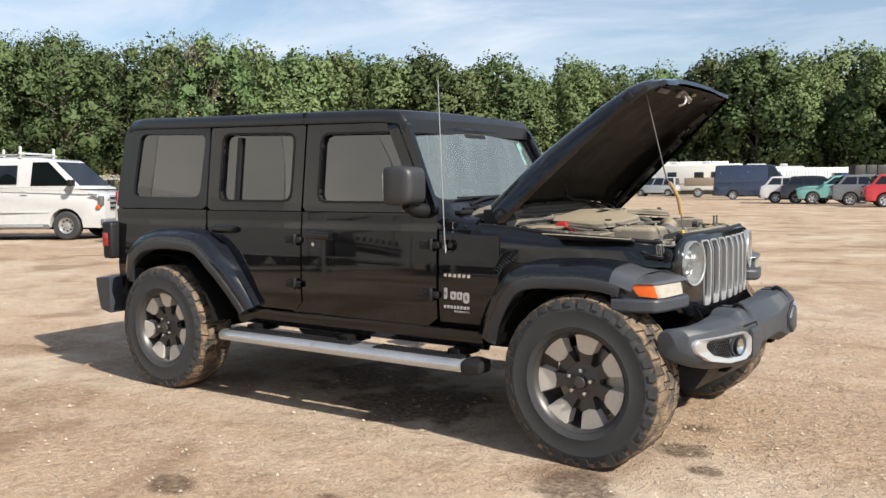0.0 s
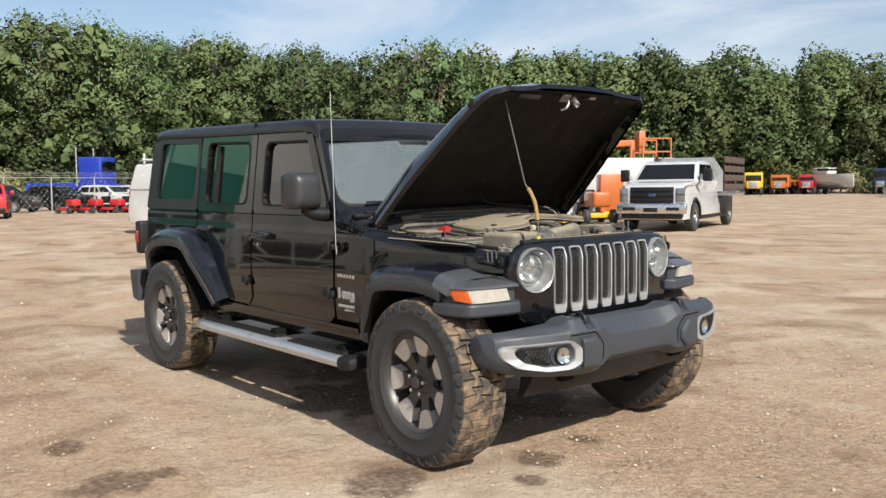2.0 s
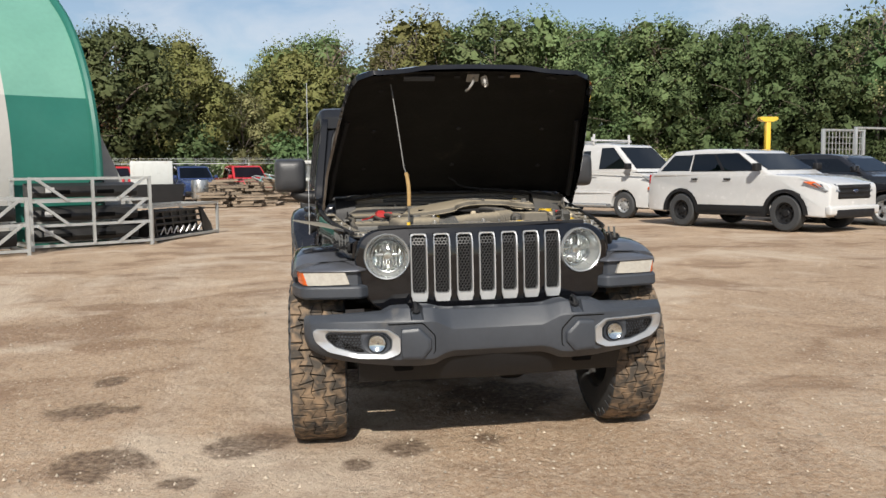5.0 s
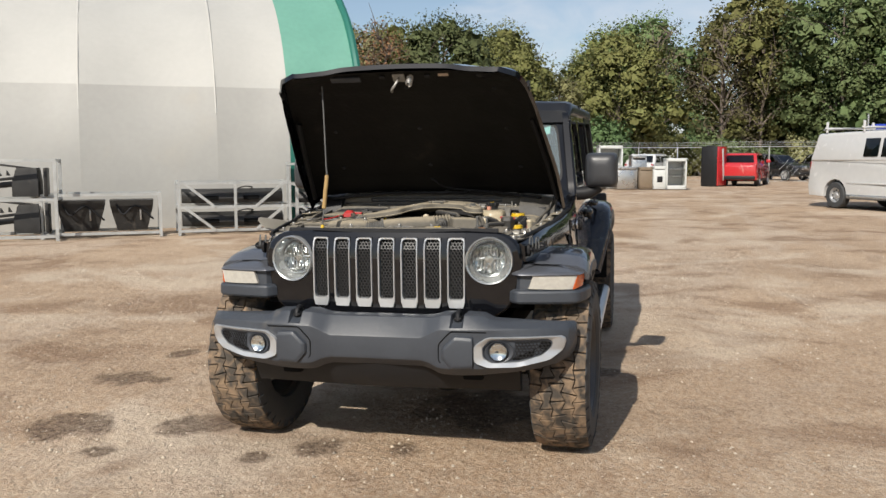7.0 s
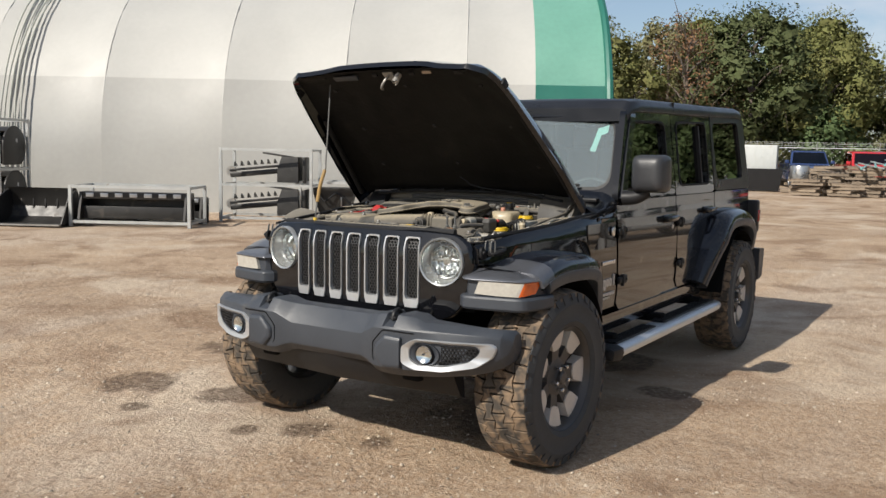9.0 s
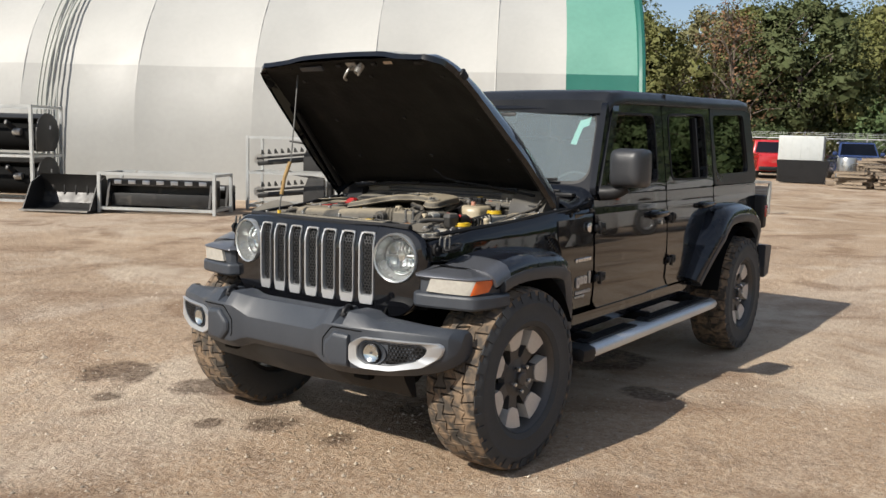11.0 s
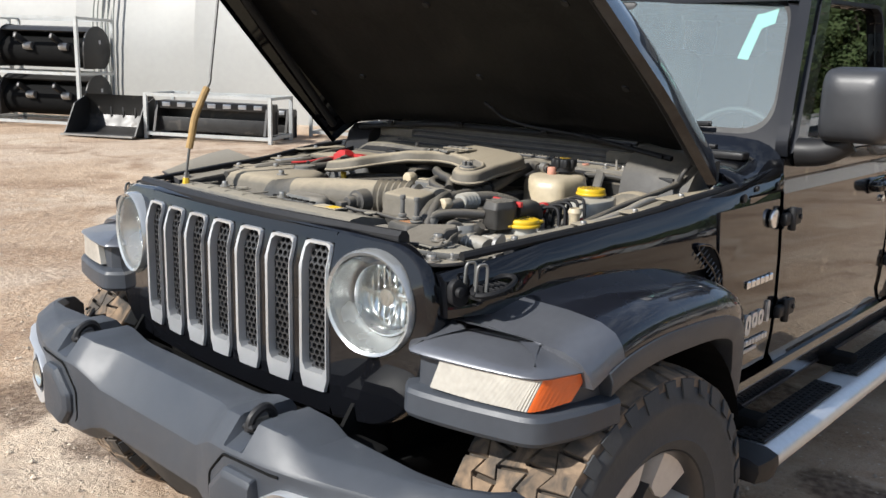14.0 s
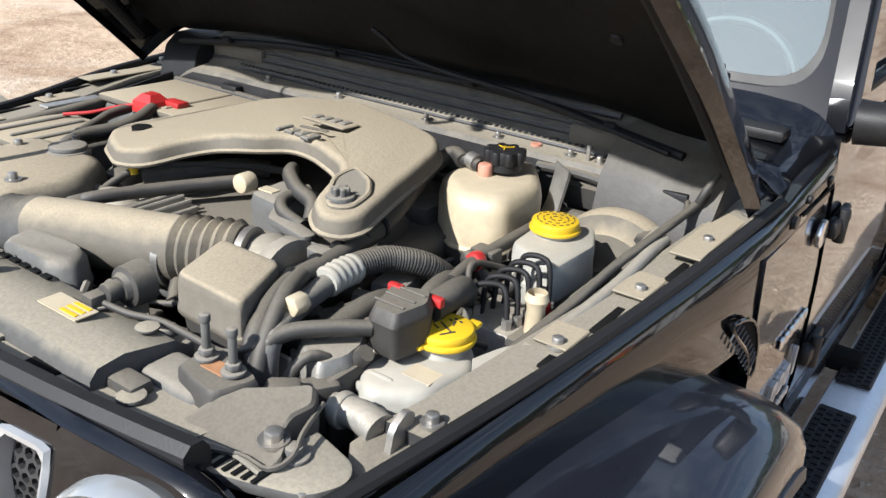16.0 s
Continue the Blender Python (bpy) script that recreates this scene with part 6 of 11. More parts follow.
# pallets
pal = thing("pallet", None, "weathered wooden pallet in a leaning stack", "pallet", "stacked pallets")
for k in range(7):
    part("board", box(1.0, 0.10, 0.02, (0, -0.54 + 0.18 * k, 0.12)), WOODGREY, pal)
for k in range(3):
    part("stringer", box(0.04, 1.2, 0.09, (-0.46 + 0.46 * k, 0, 0.065)), WOODGREY, pal)
rp = random.Random(3)
first = True
for sx, sy, cnt in ((-34.5, -3.9, 7), (-34.2, -2.6, 9), (-35.0, -1.4, 6), (-33.6, -3.2, 4), (-35.6, -2.8, 9), (-36.6, -4.3, 9), (-36.8, -3.3, 7), (-33.4, -4.6, 5), (-38.2, -5.0, 8)):
    for k in range(cnt):
        m = pose(sx + rp.uniform(-0.12, 0.12), sy + rp.uniform(-0.12, 0.12), 0.01 + 0.132 * k, rp.uniform(-2, 2), rp.uniform(-2, 2), rp.uniform(-28, 28))
        if first:
            pal.matrix_world, first = m, False
        else:
            copy_thing(pal, m)
sc = thing("scrap_frames", pose(-34.0, -2.2, 1.15, 0, 8, 20), "teal painted scrap frames on pallets", "scrap")
for k in range(7):
    part("frame_bar", box(1.5, 0.07, 0.05, (rp.uniform(-.2, .2), -0.7 + 0.2 * k, 0.05 + 0.03 * k), 0.005, m=Matrix.Rotation(rp.uniform(-.5, .5), 4, "Z")), TEAL_PAINT if k % 2 else GALV, sc)

# ride-on mowers in a row
mw = thing("ride_on_mower", None, "red ride-on mower in a row", "mower", "row of red mowers")
part("hood", box(0.8, 0.55, 0.4, (0.35, 0, 0.62), 0.1, 3), RED_PAINT, mw)
part("deck", box(0.9, 1.1, 0.16, (-0.05, 0, 0.26), 0.05), RED_PAINT, mw)
part("seat", box(0.4, 0.45, 0.4, (-0.5, 0, 0.78), 0.08, 3), BLACK_PLASTIC, mw)
part("steering_wheel", cyl(0.17, 0.03, (-0.1, 0, 0.95), seg=16), BLACK_PLASTIC, mw)
for px, r in ((0.6, 0.18), (-0.55, 0.26)):
    for sy in (-1, 1):
        part("wheel", cyl(r, 0.16, (px, sy * 0.42, r), "y", 16, bev=0.03), TYRE, mw)
for k in range(5):
    m = pose(-49.2 + 0.55 * k, 11.6 + 1.05 * k, 0, 0, 0, 15 + 7 * k)
    if k == 0:
        mw.matrix_world = m
    else:
        copy_thing(mw, m)

# ---------------------------------------------------------------- the black off-road car
OFFROAD = thing("off_road_car", pose(0.013, 0.012, 0, 0.5, 0, 0.53), "glossy black four-door off-road car with its bonnet propped open", "car")


def curve(table, v):
    for (a, p), (b, q) in zip(table, table[1:]):
        if v <= b:
            return p + (q - p) * max(0.0, (v - a) / (b - a))
    return table[-1][1]


SIDE = ((0.48, 0.744), (0.56, 0.764), (0.68, 0.777), (0.78, 0.779), (0.90, 0.776), (1.075, 0.766), (1.10, 0.760), (1.17, 0.757), (1.21, 0.753), (1.70, 0.692), (1.8, 0.675))


def side_y(z):
    return curve(SIDE, z)


def mirrored(make):
    """Builds the thing on both sides: make(s) with s = -1 for the passenger's side and 1 for the driver's."""
    for s in (-1, 1):
        make(s)


def sheet(outline, s, zs, nx=8, depth=0.035, out=0.0, yfun=side_y):
    """A body panel on the car's flank: rows of the outline at the heights zs, edges turned in."""
    zs = sorted(zs)
    b = bmesh.new()
    rows = []
    for z in zs:
        xs = []
        for i in range(len(outline)):
            (x0, z0), (x1, z1) = outline[i], outline[(i + 1) % len(outline)]
            if min(z0, z1) - 1e-9 <= z <= max(z0, z1) + 1e-9:
                xs += [x0, x1] if abs(z1 - z0) < 1e-9 else [x0 + (x1 - x0) * (z - z0) / (z1 - z0)]
        if not xs:
            continue
        a, c = min(xs), max(xs)
        rows.append([b.verts.new((a + (c - a) * k / nx, s * (yfun(z) + out), z)) for k in range(nx + 1)])
    for r, q in zip(rows, rows[1:]):
        for k in range(nx):
            b.faces.new((r[k], r[k + 1], q[k + 1], q[k]))
    edge = [e for e in b.edges if len(e.link_faces) == 1]
    ex = bmesh.ops.extrude_edge_only(b, edges=edge)
    for v in ex["geom"]:
        if isinstance(v, bmesh.types.BMVert):
            v.co.y -= s * depth
    return b


def levels(lo, hi, extra=()):
    zs = {lo, hi, *extra}
    for z, _ in SIDE:
        if lo < z < hi:
            zs.add(z)
    k = max(2, int((hi - lo) / 0.05))
    zs |= {lo + (hi - lo) * i / k for i in range(k + 1)}
    return sorted(zs)


def flank(s, out=0.0):
    return lambda p: Vector((p.x, s * (side_y(p.z) + p.y + out), p.z))


BELT = 1.175


def hinge(door, s, x, z):
    y = side_y(z)
    b = box(0.080, 0.016, 0.046, (x - 0.010, s * (y + 0.008), z), 0.006, 2)
    box(0.046, 0.022, 0.036, (x + 0.050, s * (y + 0.010), z), 0.008, 2, bm=b)
    cyl(0.011, 0.066, (x + 0.028, s * (y + 0.018), z), bm=b, seg=12, bev=0.003)
    h = part("hinge", b, BLACK_PLASTIC, door, "black exposed door hinge")
    for dx in (-0.032, 0.004):
        part("hinge_bolt", cyl(0.008, 0.006, (x + dx, s * (y + 0.018), z), "y", 6, bev=0.001), BLACK_PLASTIC, h)


def handle(door, s, x, z):
    b = box(0.20, 0.016, 0.052, (x, s * (side_y(z) + 0.004), z), 0.010, 2)
    box(0.17, 0.022, 0.034, (x + 0.005, s * (side_y(z) + 0.040), z + 0.002), 0.012, 3, bm=b)
    for dx in (-0.075, 0.085):
        box(0.03, 0.05, 0.036, (x + dx, s * (side_y(z) + 0.02), z), 0.01, 2, bm=b)
    part("handle", b, BLACK_PAINT, door, "black pull handle")


def window_in(door, s, hole, name="window", bar=None):
    glass_loop = rounded(hole, 0.055, 5)
    part(name, prism(glass_loop, "y", -0.028, -0.022, warp=flank(s)), TINTED, door, "dark tinted glass")
    # rubber seal
    grown = [(x + (0.012 if x > sum(p[0] for p in hole) / len(hole) else -0.012), z + (0.012 if z > sum(p[1] for p in hole) / len(hole) else -0.012)) for x, z in hole]
    part("seal", frame_ring(rounded(grown, 0.06, 5), glass_loop, "y", -0.020, 0.004, 72, warp=flank(s)), RUBBER, door, "black rubber window seal")
    if bar:
        part("divider", prism([(bar - 0.012, hole[0][1]), (bar + 0.012, hole[0][1]), (bar + 0.012, hole[2][1]), (bar - 0.012, hole[2][1])], "y", -0.022, 0.0, warp=flank(s)), BLACK_PLASTIC, door)


def front_door(s):
    low = rounded([(-0.882, BELT), (-0.882, 0.565), (-1.655, 0.565), (-1.850, 0.765), (-1.852, BELT)], [0, 0.07, 0.08, 0.10, 0], 5)
    door = part("front_door", sheet(low, s, levels(0.565, BELT), 14), BLACK_PAINT, OFFROAD, "closed glossy black front door")
    hole = [(-1.730, 1.235), (-0.985, 1.235), (-1.160, 1.606), (-1.730, 1.620)]
    top = [(-1.852, BELT), (-0.890, BELT), (-0.900, 1.21), (-1.118, 1.664), (-1.150, 1.676), (-1.852, 1.690)]
    part("window_frame", frame_ring(top, rounded(hole, 0.055, 5), "y", -0.034, 0.0, 96, warp=flank(s)), BLACK_PAINT, door)
    window_in(door, s, hole)
    hinge(door, s, -0.935, 1.005)
    hinge(door, s, -0.935, 0.742)
    handle(door, s, -1.705, 1.035)
    part("keyhole", cyl(0.012, 0.010, (-1.757, s * (side_y(0.98) + 0.004), 0.982), "y", 14), CHROME, door)


def rear_door(s):
    low = rounded([(-1.866, BELT), (-1.866, 0.580), (-2.350, 0.580), (-2.470, 0.760), (-2.690, 1.055), (-2.694, BELT)], [0, 0.06, 0.08, 0.05, 0.05, 0], 5)
    door = part("rear_door", sheet(low, s, levels(0.580, BELT), 14), BLACK_PAINT, OFFROAD, "closed glossy black rear door")
    hole = [(-2.580, 1.240), (-1.960, 1.240), (-1.955, 1.630), (-2.575, 1.652)]
    top = [(-2.694, BELT), (-1.866, BELT), (-1.866, 1.692), (-2.694, 1.716)]
    part("window_frame", frame_ring(top, rounded(hole, 0.055, 5), "y", -0.034, 0.0, 96, warp=flank(s)), BLACK_PAINT, door)
    window_in(door, s, hole, bar=-2.435)
    hinge(door, s, -1.925, 1.005)
    hinge(door, s, -1.925, 0.742)
    handle(door, s, -2.515, 1.055)


mirrored(front_door)
mirrored(rear_door)
mirrored(lambda s: part("door_pillar", sheet([(-1.58, 1.17), (-1.58, 0.567), (-1.95, 0.567), (-1.95, 1.17)], s, levels(0.567, 1.17), 4, 0.02, -0.007), BLACK_PAINT, OFFROAD, "glossy black pillar behind the doors"))


def quarter(s):
    """Rear quarter panel, hardtop side, cowl side, sill."""
    part("quarter_panel", sheet([(-2.708, BELT), (-2.706, 1.03), (-2.60, 0.90), (-3.62, 0.90), (-3.648, BELT)], s, levels(0.90, BELT), 10), BLACK_PAINT, OFFROAD)
    part("quarter_panel", sheet([(-3.38, 0.905), (-3.38, 0.62), (-3.62, 0.62), (-3.625, 0.905)], s, levels(0.62, 0.905), 4), BLACK_PAINT, OFFROAD)
    hole = [(-3.478, 1.262), (-2.775, 1.255), (-2.745, 1.662), (-3.430, 1.690)]
    top = [(-3.650, 1.182), (-2.706, 1.182), (-2.706, 1.718), (-3.560, 1.745), (-3.600, 1.70)]
    ht = part("hardtop_side", frame_ring(top, rounded(hole, 0.06, 5), "y", -0.045, 0.0, 96, warp=flank(s, 0.004)), HARDTOP, OFFROAD, "satin black hardtop side")
    part("quarter_window", prism(rounded(hole, 0.06, 5), "y", -0.020, -0.014, warp=flank(s)), TINTED, ht, "dark tinted quarter glass")
    # cowl side with badge plates
    cow = [(-0.868, 1.165), (-0.868, 0.60), (-0.60, 0.60), (-0.505, 0.80), (-0.50, 1.062)]
    part("cowl_side", sheet(cow, s, levels(0.60, 1.062), 6, yfun=lambda z: side_y(z) - 0.004), BLACK_PAINT, OFFROAD)
    # the cowl's rounded shoulder, up to the windscreen
    rings = []
    for k in range(7):
        f = k / 6
        x = -0.872 + 0.26 * f
        zt = 1.168 - 0.055 * f
        yo = side_y(1.066) - 0.004 - 0.035 * f
        rings.append([(x, s * yo, 1.066), (x, s * (yo - 0.012), 1.066 + (zt - 1.066) * 0.6), (x, s * (yo - 0.045), zt - 0.008), (x, s * (yo - 0.10), zt), (x, s * 0.50, zt + 0.005), (x, s * 0.50, 1.04), (x, s * (yo - 0.06), 1.04)])
    part("cowl_shoulder", loft(rings), BLACK_PAINT, OFFROAD, sharp=50)
    sill = [[(x, s * (0.772 + dy), z) for dy, z in ((0, 0.568), (0.004, 0.53), (-0.01, 0.475), (-0.06, 0.46), (-0.12, 0.568))] for x in (-0.60, -1.2, -1.8, -2.42)]
    part("sill", loft(sill), BLACK_PAINT, OFFROAD)
    for x, z in ((-0.845, 1.095), (-0.63, 1.085)):
        part("body_bolt", cyl(0.011, 0.008, (x, s * (side_y(z) - 0.001), z), "y", 10), BLACK_PLASTIC, OFFROAD)
    # badges: plain bars in their colours
    px = s * (side_y(0.75) - 0.002)
    first = part("badge_bar", box(0.020, 0.008, 0.021, (0, 0, 0), 0.003, 1), CHROME, OFFROAD, "small silver badge bar", m=Matrix.Translation((-0.825, px, 0.850)))
    for k in range(1, 6):
        again(first, OFFROAD, Matrix.Translation((-0.825 + 0.029 * k, px, 0.850)))
    for k, (w, h, dz) in enumerate(((0.018, 0.062, 0.008), (0.034, 0.042, 0), (0.034, 0.042, 0), (0.034, 0.056, -0.008))):
        xx = -0.832 + 0.040 * k
        b = frame_ring(rounded([(xx, 0.745 - h / 2 + dz), (xx + w, 0.745 - h / 2 + dz), (xx + w, 0.745 + h / 2 + dz), (xx, 0.745 + h / 2 + dz)], 0.012, 3),
                       rounded([(xx + w * .36, 0.745 - h * .22 + dz), (xx + w * .64, 0.745 - h * .22 + dz), (xx + w * .64, 0.745 + h * .22 + dz), (xx + w * .36, 0.745 + h * .22 + dz)], 0.004, 2), "y", px - 0.004, px + 0.005, 24)
        part("emblem_shape", b, SATIN_SILVER, OFFROAD, "silver emblem shape")
    first = part("badge_bar", box(0.014, 0.007, 0.017, (0, 0, 0), 0.002, 1), SATIN_SILVER, OFFROAD, "small silver badge bar", m=Matrix.Translation((-0.828, px, 0.683)))
    for k in range(1, 8):
        again(first, OFFROAD, Matrix.Translation((-0.828 + 0.0205 * k, px, 0.683)))
    for k in range(7):
        again(first, OFFROAD, Matrix.Translation((-0.765 + 0.0145 * k, px, 0.662)) @ Matrix.Diagonal((0.7, 1, 0.6, 1)))


mirrored(quarter)
part("antenna_base", lathe([(0.0, 0.03), (0.014, 0.028), (0.026, 0.012), (0.030, 0.0)], 20, "y", (-0.800, -0.792, 1.008)), BLACK_PLASTIC, OFFROAD, m=None)
part("antenna", tube([(-0.800, -0.802, 1.01), (-0.808, -0.802, 1.03), (-0.845, -0.79, 1.86)], 0.0024, 8, 2), SATIN_SILVER, OFFROAD, "thin silver whip antenna")
part("round_badge", cyl(0.026, 0.010, (-0.810, 0.774, 1.014), "y", 28, bev=0.002), CHROME, OFFROAD, "round silver badge")


# roof and windscreen
def roof():
    rings = []
    for x, ze, zc, hw in ((-1.13, 1.665, 1.692, 0.690), (-1.17, 1.712, 1.735, 0.700), (-1.30, 1.728, 1.758, 0.702), (-1.85, 1.742, 1.778, 0.704), (-2.7, 1.762, 1.798, 0.702), (-3.40, 1.782, 1.812, 0.694), (-3.53, 1.775, 1.795, 0.685), (-3.57, 1.735, 1.75, 0.68)):
        lowz = ze - 0.055
        prof = [(-1, lowz), (-1.004, ze - 0.025), (-0.985, ze + 0.004), (-0.95, ze + 0.016)] + [(t, ze + 0.016 + (zc - ze - 0.016) * (1 - (t / 0.95) ** 2)) for t in (-0.6, -0.2, 0.2, 0.6)] + [(0.95, ze + 0.016), (0.985, ze + 0.004), (1.004, ze - 0.025), (1, lowz)]
        rings.append([(x, t * (hw + 0.012), z) for t, z in prof])
    return loft(rings)


part("hardtop_roof", roof(), HARDTOP, OFFROAD, "satin black hardtop roof", sharp=40)
for x in (-1.86,):
    part("roof_seam", prism([(x - 0.004, 1.70), (x + 0.004, 1.70), (x + 0.004, 1.752), (x - 0.004, 1.752)], "y", -0.718, 0.718), BLACK_MATTE, OFFROAD)


def ws_x(z, y):
    return -0.868 - (z - 1.165) * 0.555 - 0.05 * (y / 0.7) ** 2


def screen(p):
    return Vector((ws_x(p.z, p.y) + p.x, p.y, p.z))


WS_OUT = [(-0.770, 1.165), (0.770, 1.165), (0.700, 1.690), (-0.700, 1.690)]
WS_IN = [(-0.690, 1.225), (0.690, 1.225), (0.628, 1.640), (-0.628, 1.640)]
wf = part("windscreen_frame", frame_ring(rounded(WS_OUT, 0.05), rounded(WS_IN, 0.10, 8), "x", -0.06, 0.012, 320, warp=screen), BLACK_PAINT, OFFROAD)
b = bmesh.new()
ys = [-0.69 + 1.38 * k / 12 for k in range(13)]
rows = [[b.verts.new(screen(Vector((-0.008, y * (1 - 0.09 * i / 6), 1.225 + 0.415 * i / 6)))) for y in ys] for i in range(7)]
for r, q in zip(rows, rows[1:]):
    for k in range(12):
        b.faces.new((r[k], r[k + 1], q[k + 1], q[k]))
ws = part("windscreen", b, WINDSCREEN, OFFROAD, "clear windscreen")
ws.visible_shadow = False
part("screen_border", frame_ring(rounded(WS_IN, 0.08, 8), rounded([(-0.676, 1.240), (0.676, 1.240), (0.617, 1.628), (-0.617, 1.628)], 0.10, 8), "x", -0.006, -0.003, 320, warp=screen), BLACK_PLASTIC, OFFROAD, "black ceramic windscreen border")
part("paper_sticker", prism([(0.512, 1.440), (0.545, 1.436), (0.556, 1.530), (0.590, 1.545), (0.588, 1.590), (0.548, 1.575), (0.530, 1.572)], "x", -0.014, -0.012, warp=screen), STICKER, OFFROAD, "pale green paper sticker")
for y0 in (-0.42, 0.22):
    b = bmesh.new()
    tube([screen(Vector((0.02, y0, 1.205))), screen(Vector((0.035, y0 + 0.12, 1.235))), screen(Vector((0.03, y0 + 0.30, 1.250)))], 0.008, 6, 4, b)
    box(0.02, 0.40, 0.012, screen(Vector((0.018, y0 + 0.10, 1.248))), 0.003, 1, bm=b)
    box(0.05, 0.07, 0.03, (-0.835, y0, 1.190), 0.01, 2, bm=b)
    part("wiper", b, BLACK_PLASTIC, OFFROAD)
# cowl grille under the windscreen
b = box(0.24, 1.30, 0.03, (-0.755, 0, 1.135), 0.01, 2)
part("cowl_panel", b, BLACK_PAINT, OFFROAD)
mirrored(lambda s: part("cowl_bracket", box(0.05, 0.13, 0.022, (-0.80, s * 0.62, 1.175), 0.008, 2), BLACK_PLASTIC, OFFROAD))


# painted corner between the bonnet's hinge and the windscreen
def cowl_corner(s):
    rings = []
    for x, zt in ((-0.672, 1.140), (-0.680, 1.150), (-0.72, 1.156), (-0.78, 1.166), (-0.83, 1.180), (-0.866, 1.200), (-0.885, 1.222)):
        y = side_y(1.10)
        rings.append([(x, s * 0.46, zt - 0.05), (x, s * 0.46, zt), (x, s * 0.60, zt - 0.001), (x, s * (y - 0.085), zt - 0.007), (x, s * (y - 0.050), zt - 0.019), (x, s * (y - 0.024), zt - 0.038), (x, s * (y - 0.006), zt - 0.064), (x, s * (y + 0.002), min(zt - 0.085, 1.112)), (x, s * (y + 0.002), 1.088), (x, s * (y - 0.03), 1.084)])
    c = part("cowl_corner", loft(rings), BLACK_PAINT, OFFROAD, "glossy black cowl corner", sharp=60)
    for x in (-0.705, -0.842):
        part("panel_bolt", cyl(0.008, 0.008, (x, s * (side_y(1.1) + 0.003), 1.104), "y", 12, bev=0.003), BLACK_PLASTIC, c)
    part("cowl_seam", box(0.20, 0.003, 0.005, (-0.77, s * (side_y(1.09) + 0.002), 1.086)), BLACK_MATTE, c)
    part("cowl_vent", box(0.020, 0.16, 0.012, (-0.835, s * 0.50, 1.192), 0.004, 2), BLACK_PLASTIC, c)


mirrored(cowl_corner)


# mirrors
def mirror(s):
    b = bmesh.new()
    rings = []
    for x, w, h in ((-0.893, 0.040, 0.030), (-0.896, 0.075, 0.060), (-0.904, 0.098, 0.080), (-0.918, 0.112, 0.091), (-0.94, 0.121, 0.097), (-1.00, 0.128, 0.102), (-1.055, 0.122, 0.098), (-1.062, 0.112, 0.088)):
        loop = rounded([(-w, -h), (w, -h), (w * 0.98, h), (-w, h)], min(0.04, h * 0.6), 4)
        rings.append([(x, s * (0.905 + u * 0.74), 1.320 + v) for u, v in loop])
    m = part("side_mirror", loft(rings), BLACK_PLASTIC_MIRROR, OFFROAD, "black door mirror", sharp=60)
    b = bmesh.new()
    tube([(-0.965, s * 0.76, 1.185), (-0.972, s * 0.83, 1.192), (-0.985, s * 0.89, 1.225)], [0.042, 0.034], 12, 4, b)
    part("mirror_arm", b, BLACK_PLASTIC, m)
    part("mirror_glass", prism(rounded([(0.905 * s - 0.08, 1.238), (0.905 * s + 0.08, 1.238), (0.905 * s + 0.08, 1.402), (0.905 * s - 0.08, 1.402)], 0.03), "x", -1.066, -1.063), REFLECTOR, m)


BLACK_PLASTIC_MIRROR = material("satin_black_mirror_shell", (0.030, 0.031, 0.034), 0.42, vary=0.1, bump=0.06, bump_scale=400)
mirrored(mirror)


# flares
def flare(path, y_in, y_out, s, name, label):
    """path: (x, z) of the upper outer edge. Painted upper part and grey lip."""
    pts = [Vector((p[0], 0, p[1])) for p in path]
    sm = smooth_path(pts, 5)
    up, lip = [], []
    for i, p in enumerate(sm):
        d = (sm[min(i + 1, len(sm) - 1)] - sm[max(i - 1, 0)]).normalized()
        n = Vector((-d.z, 0, d.x))
        if n.dot(Vector((path[len(path) // 2][0], 0, 0.4)) - p) > 0:
            n = -n
        yi = y_in(p.x) if callable(y_in) else y_in
        # the flare dies down into the body at its lower ends
        yo = y_out - 0.075 * max(0.0, min(1.0, (0.90 - p.z) / 0.32))
        def q(y, k):
            v = p + n * k
            return (v.x, s * y, v.z)
        up.append([q(yi - 0.03, 0.016), q(yi + 0.5 * (yo - yi), 0.012), q(yo - 0.05, 0.004), q(yo - 0.018, -0.012), q(yo - 0.004, -0.036), q(yo, -0.062), q(yo - 0.03, -0.062), q(yi - 0.03, -0.030)])
        lip.append([q(yo - 0.04, -0.058), q(yo + 0.004, -0.060), q(yo + 0.008, -0.075), q(yo - 0.002, -0.112), q(yo - 0.03, -0.118), q(yo - 0.10, -0.112), q(yo - 0.10, -0.095), q(yo - 0.04, -0.09)])
    # past this cut the reflected sky is coloured in, the paint is one
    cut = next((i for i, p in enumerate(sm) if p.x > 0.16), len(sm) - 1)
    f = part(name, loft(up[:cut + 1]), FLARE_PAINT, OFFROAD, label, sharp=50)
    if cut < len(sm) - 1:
        part("flare_front", loft(up[cut:]), CAP_SKY_SHEEN, f, "front of the flare with sky sheen in its colour", sharp=50)
    part("flare_lip", loft(lip[:-3] if name == "front_fender_flare" else lip), GREY_PLASTIC, f, "dark grey plastic flare lip", sharp=50)
    return f


def bay_y(x):
    """Half width of the bay's flank."""
    return curve(((-0.87, 0.759), (-0.64, 0.760), (-0.5, 0.757), (-0.3, 0.730), (0.1, 0.677), (0.30, 0.635), (0.36, 0.60)), x)


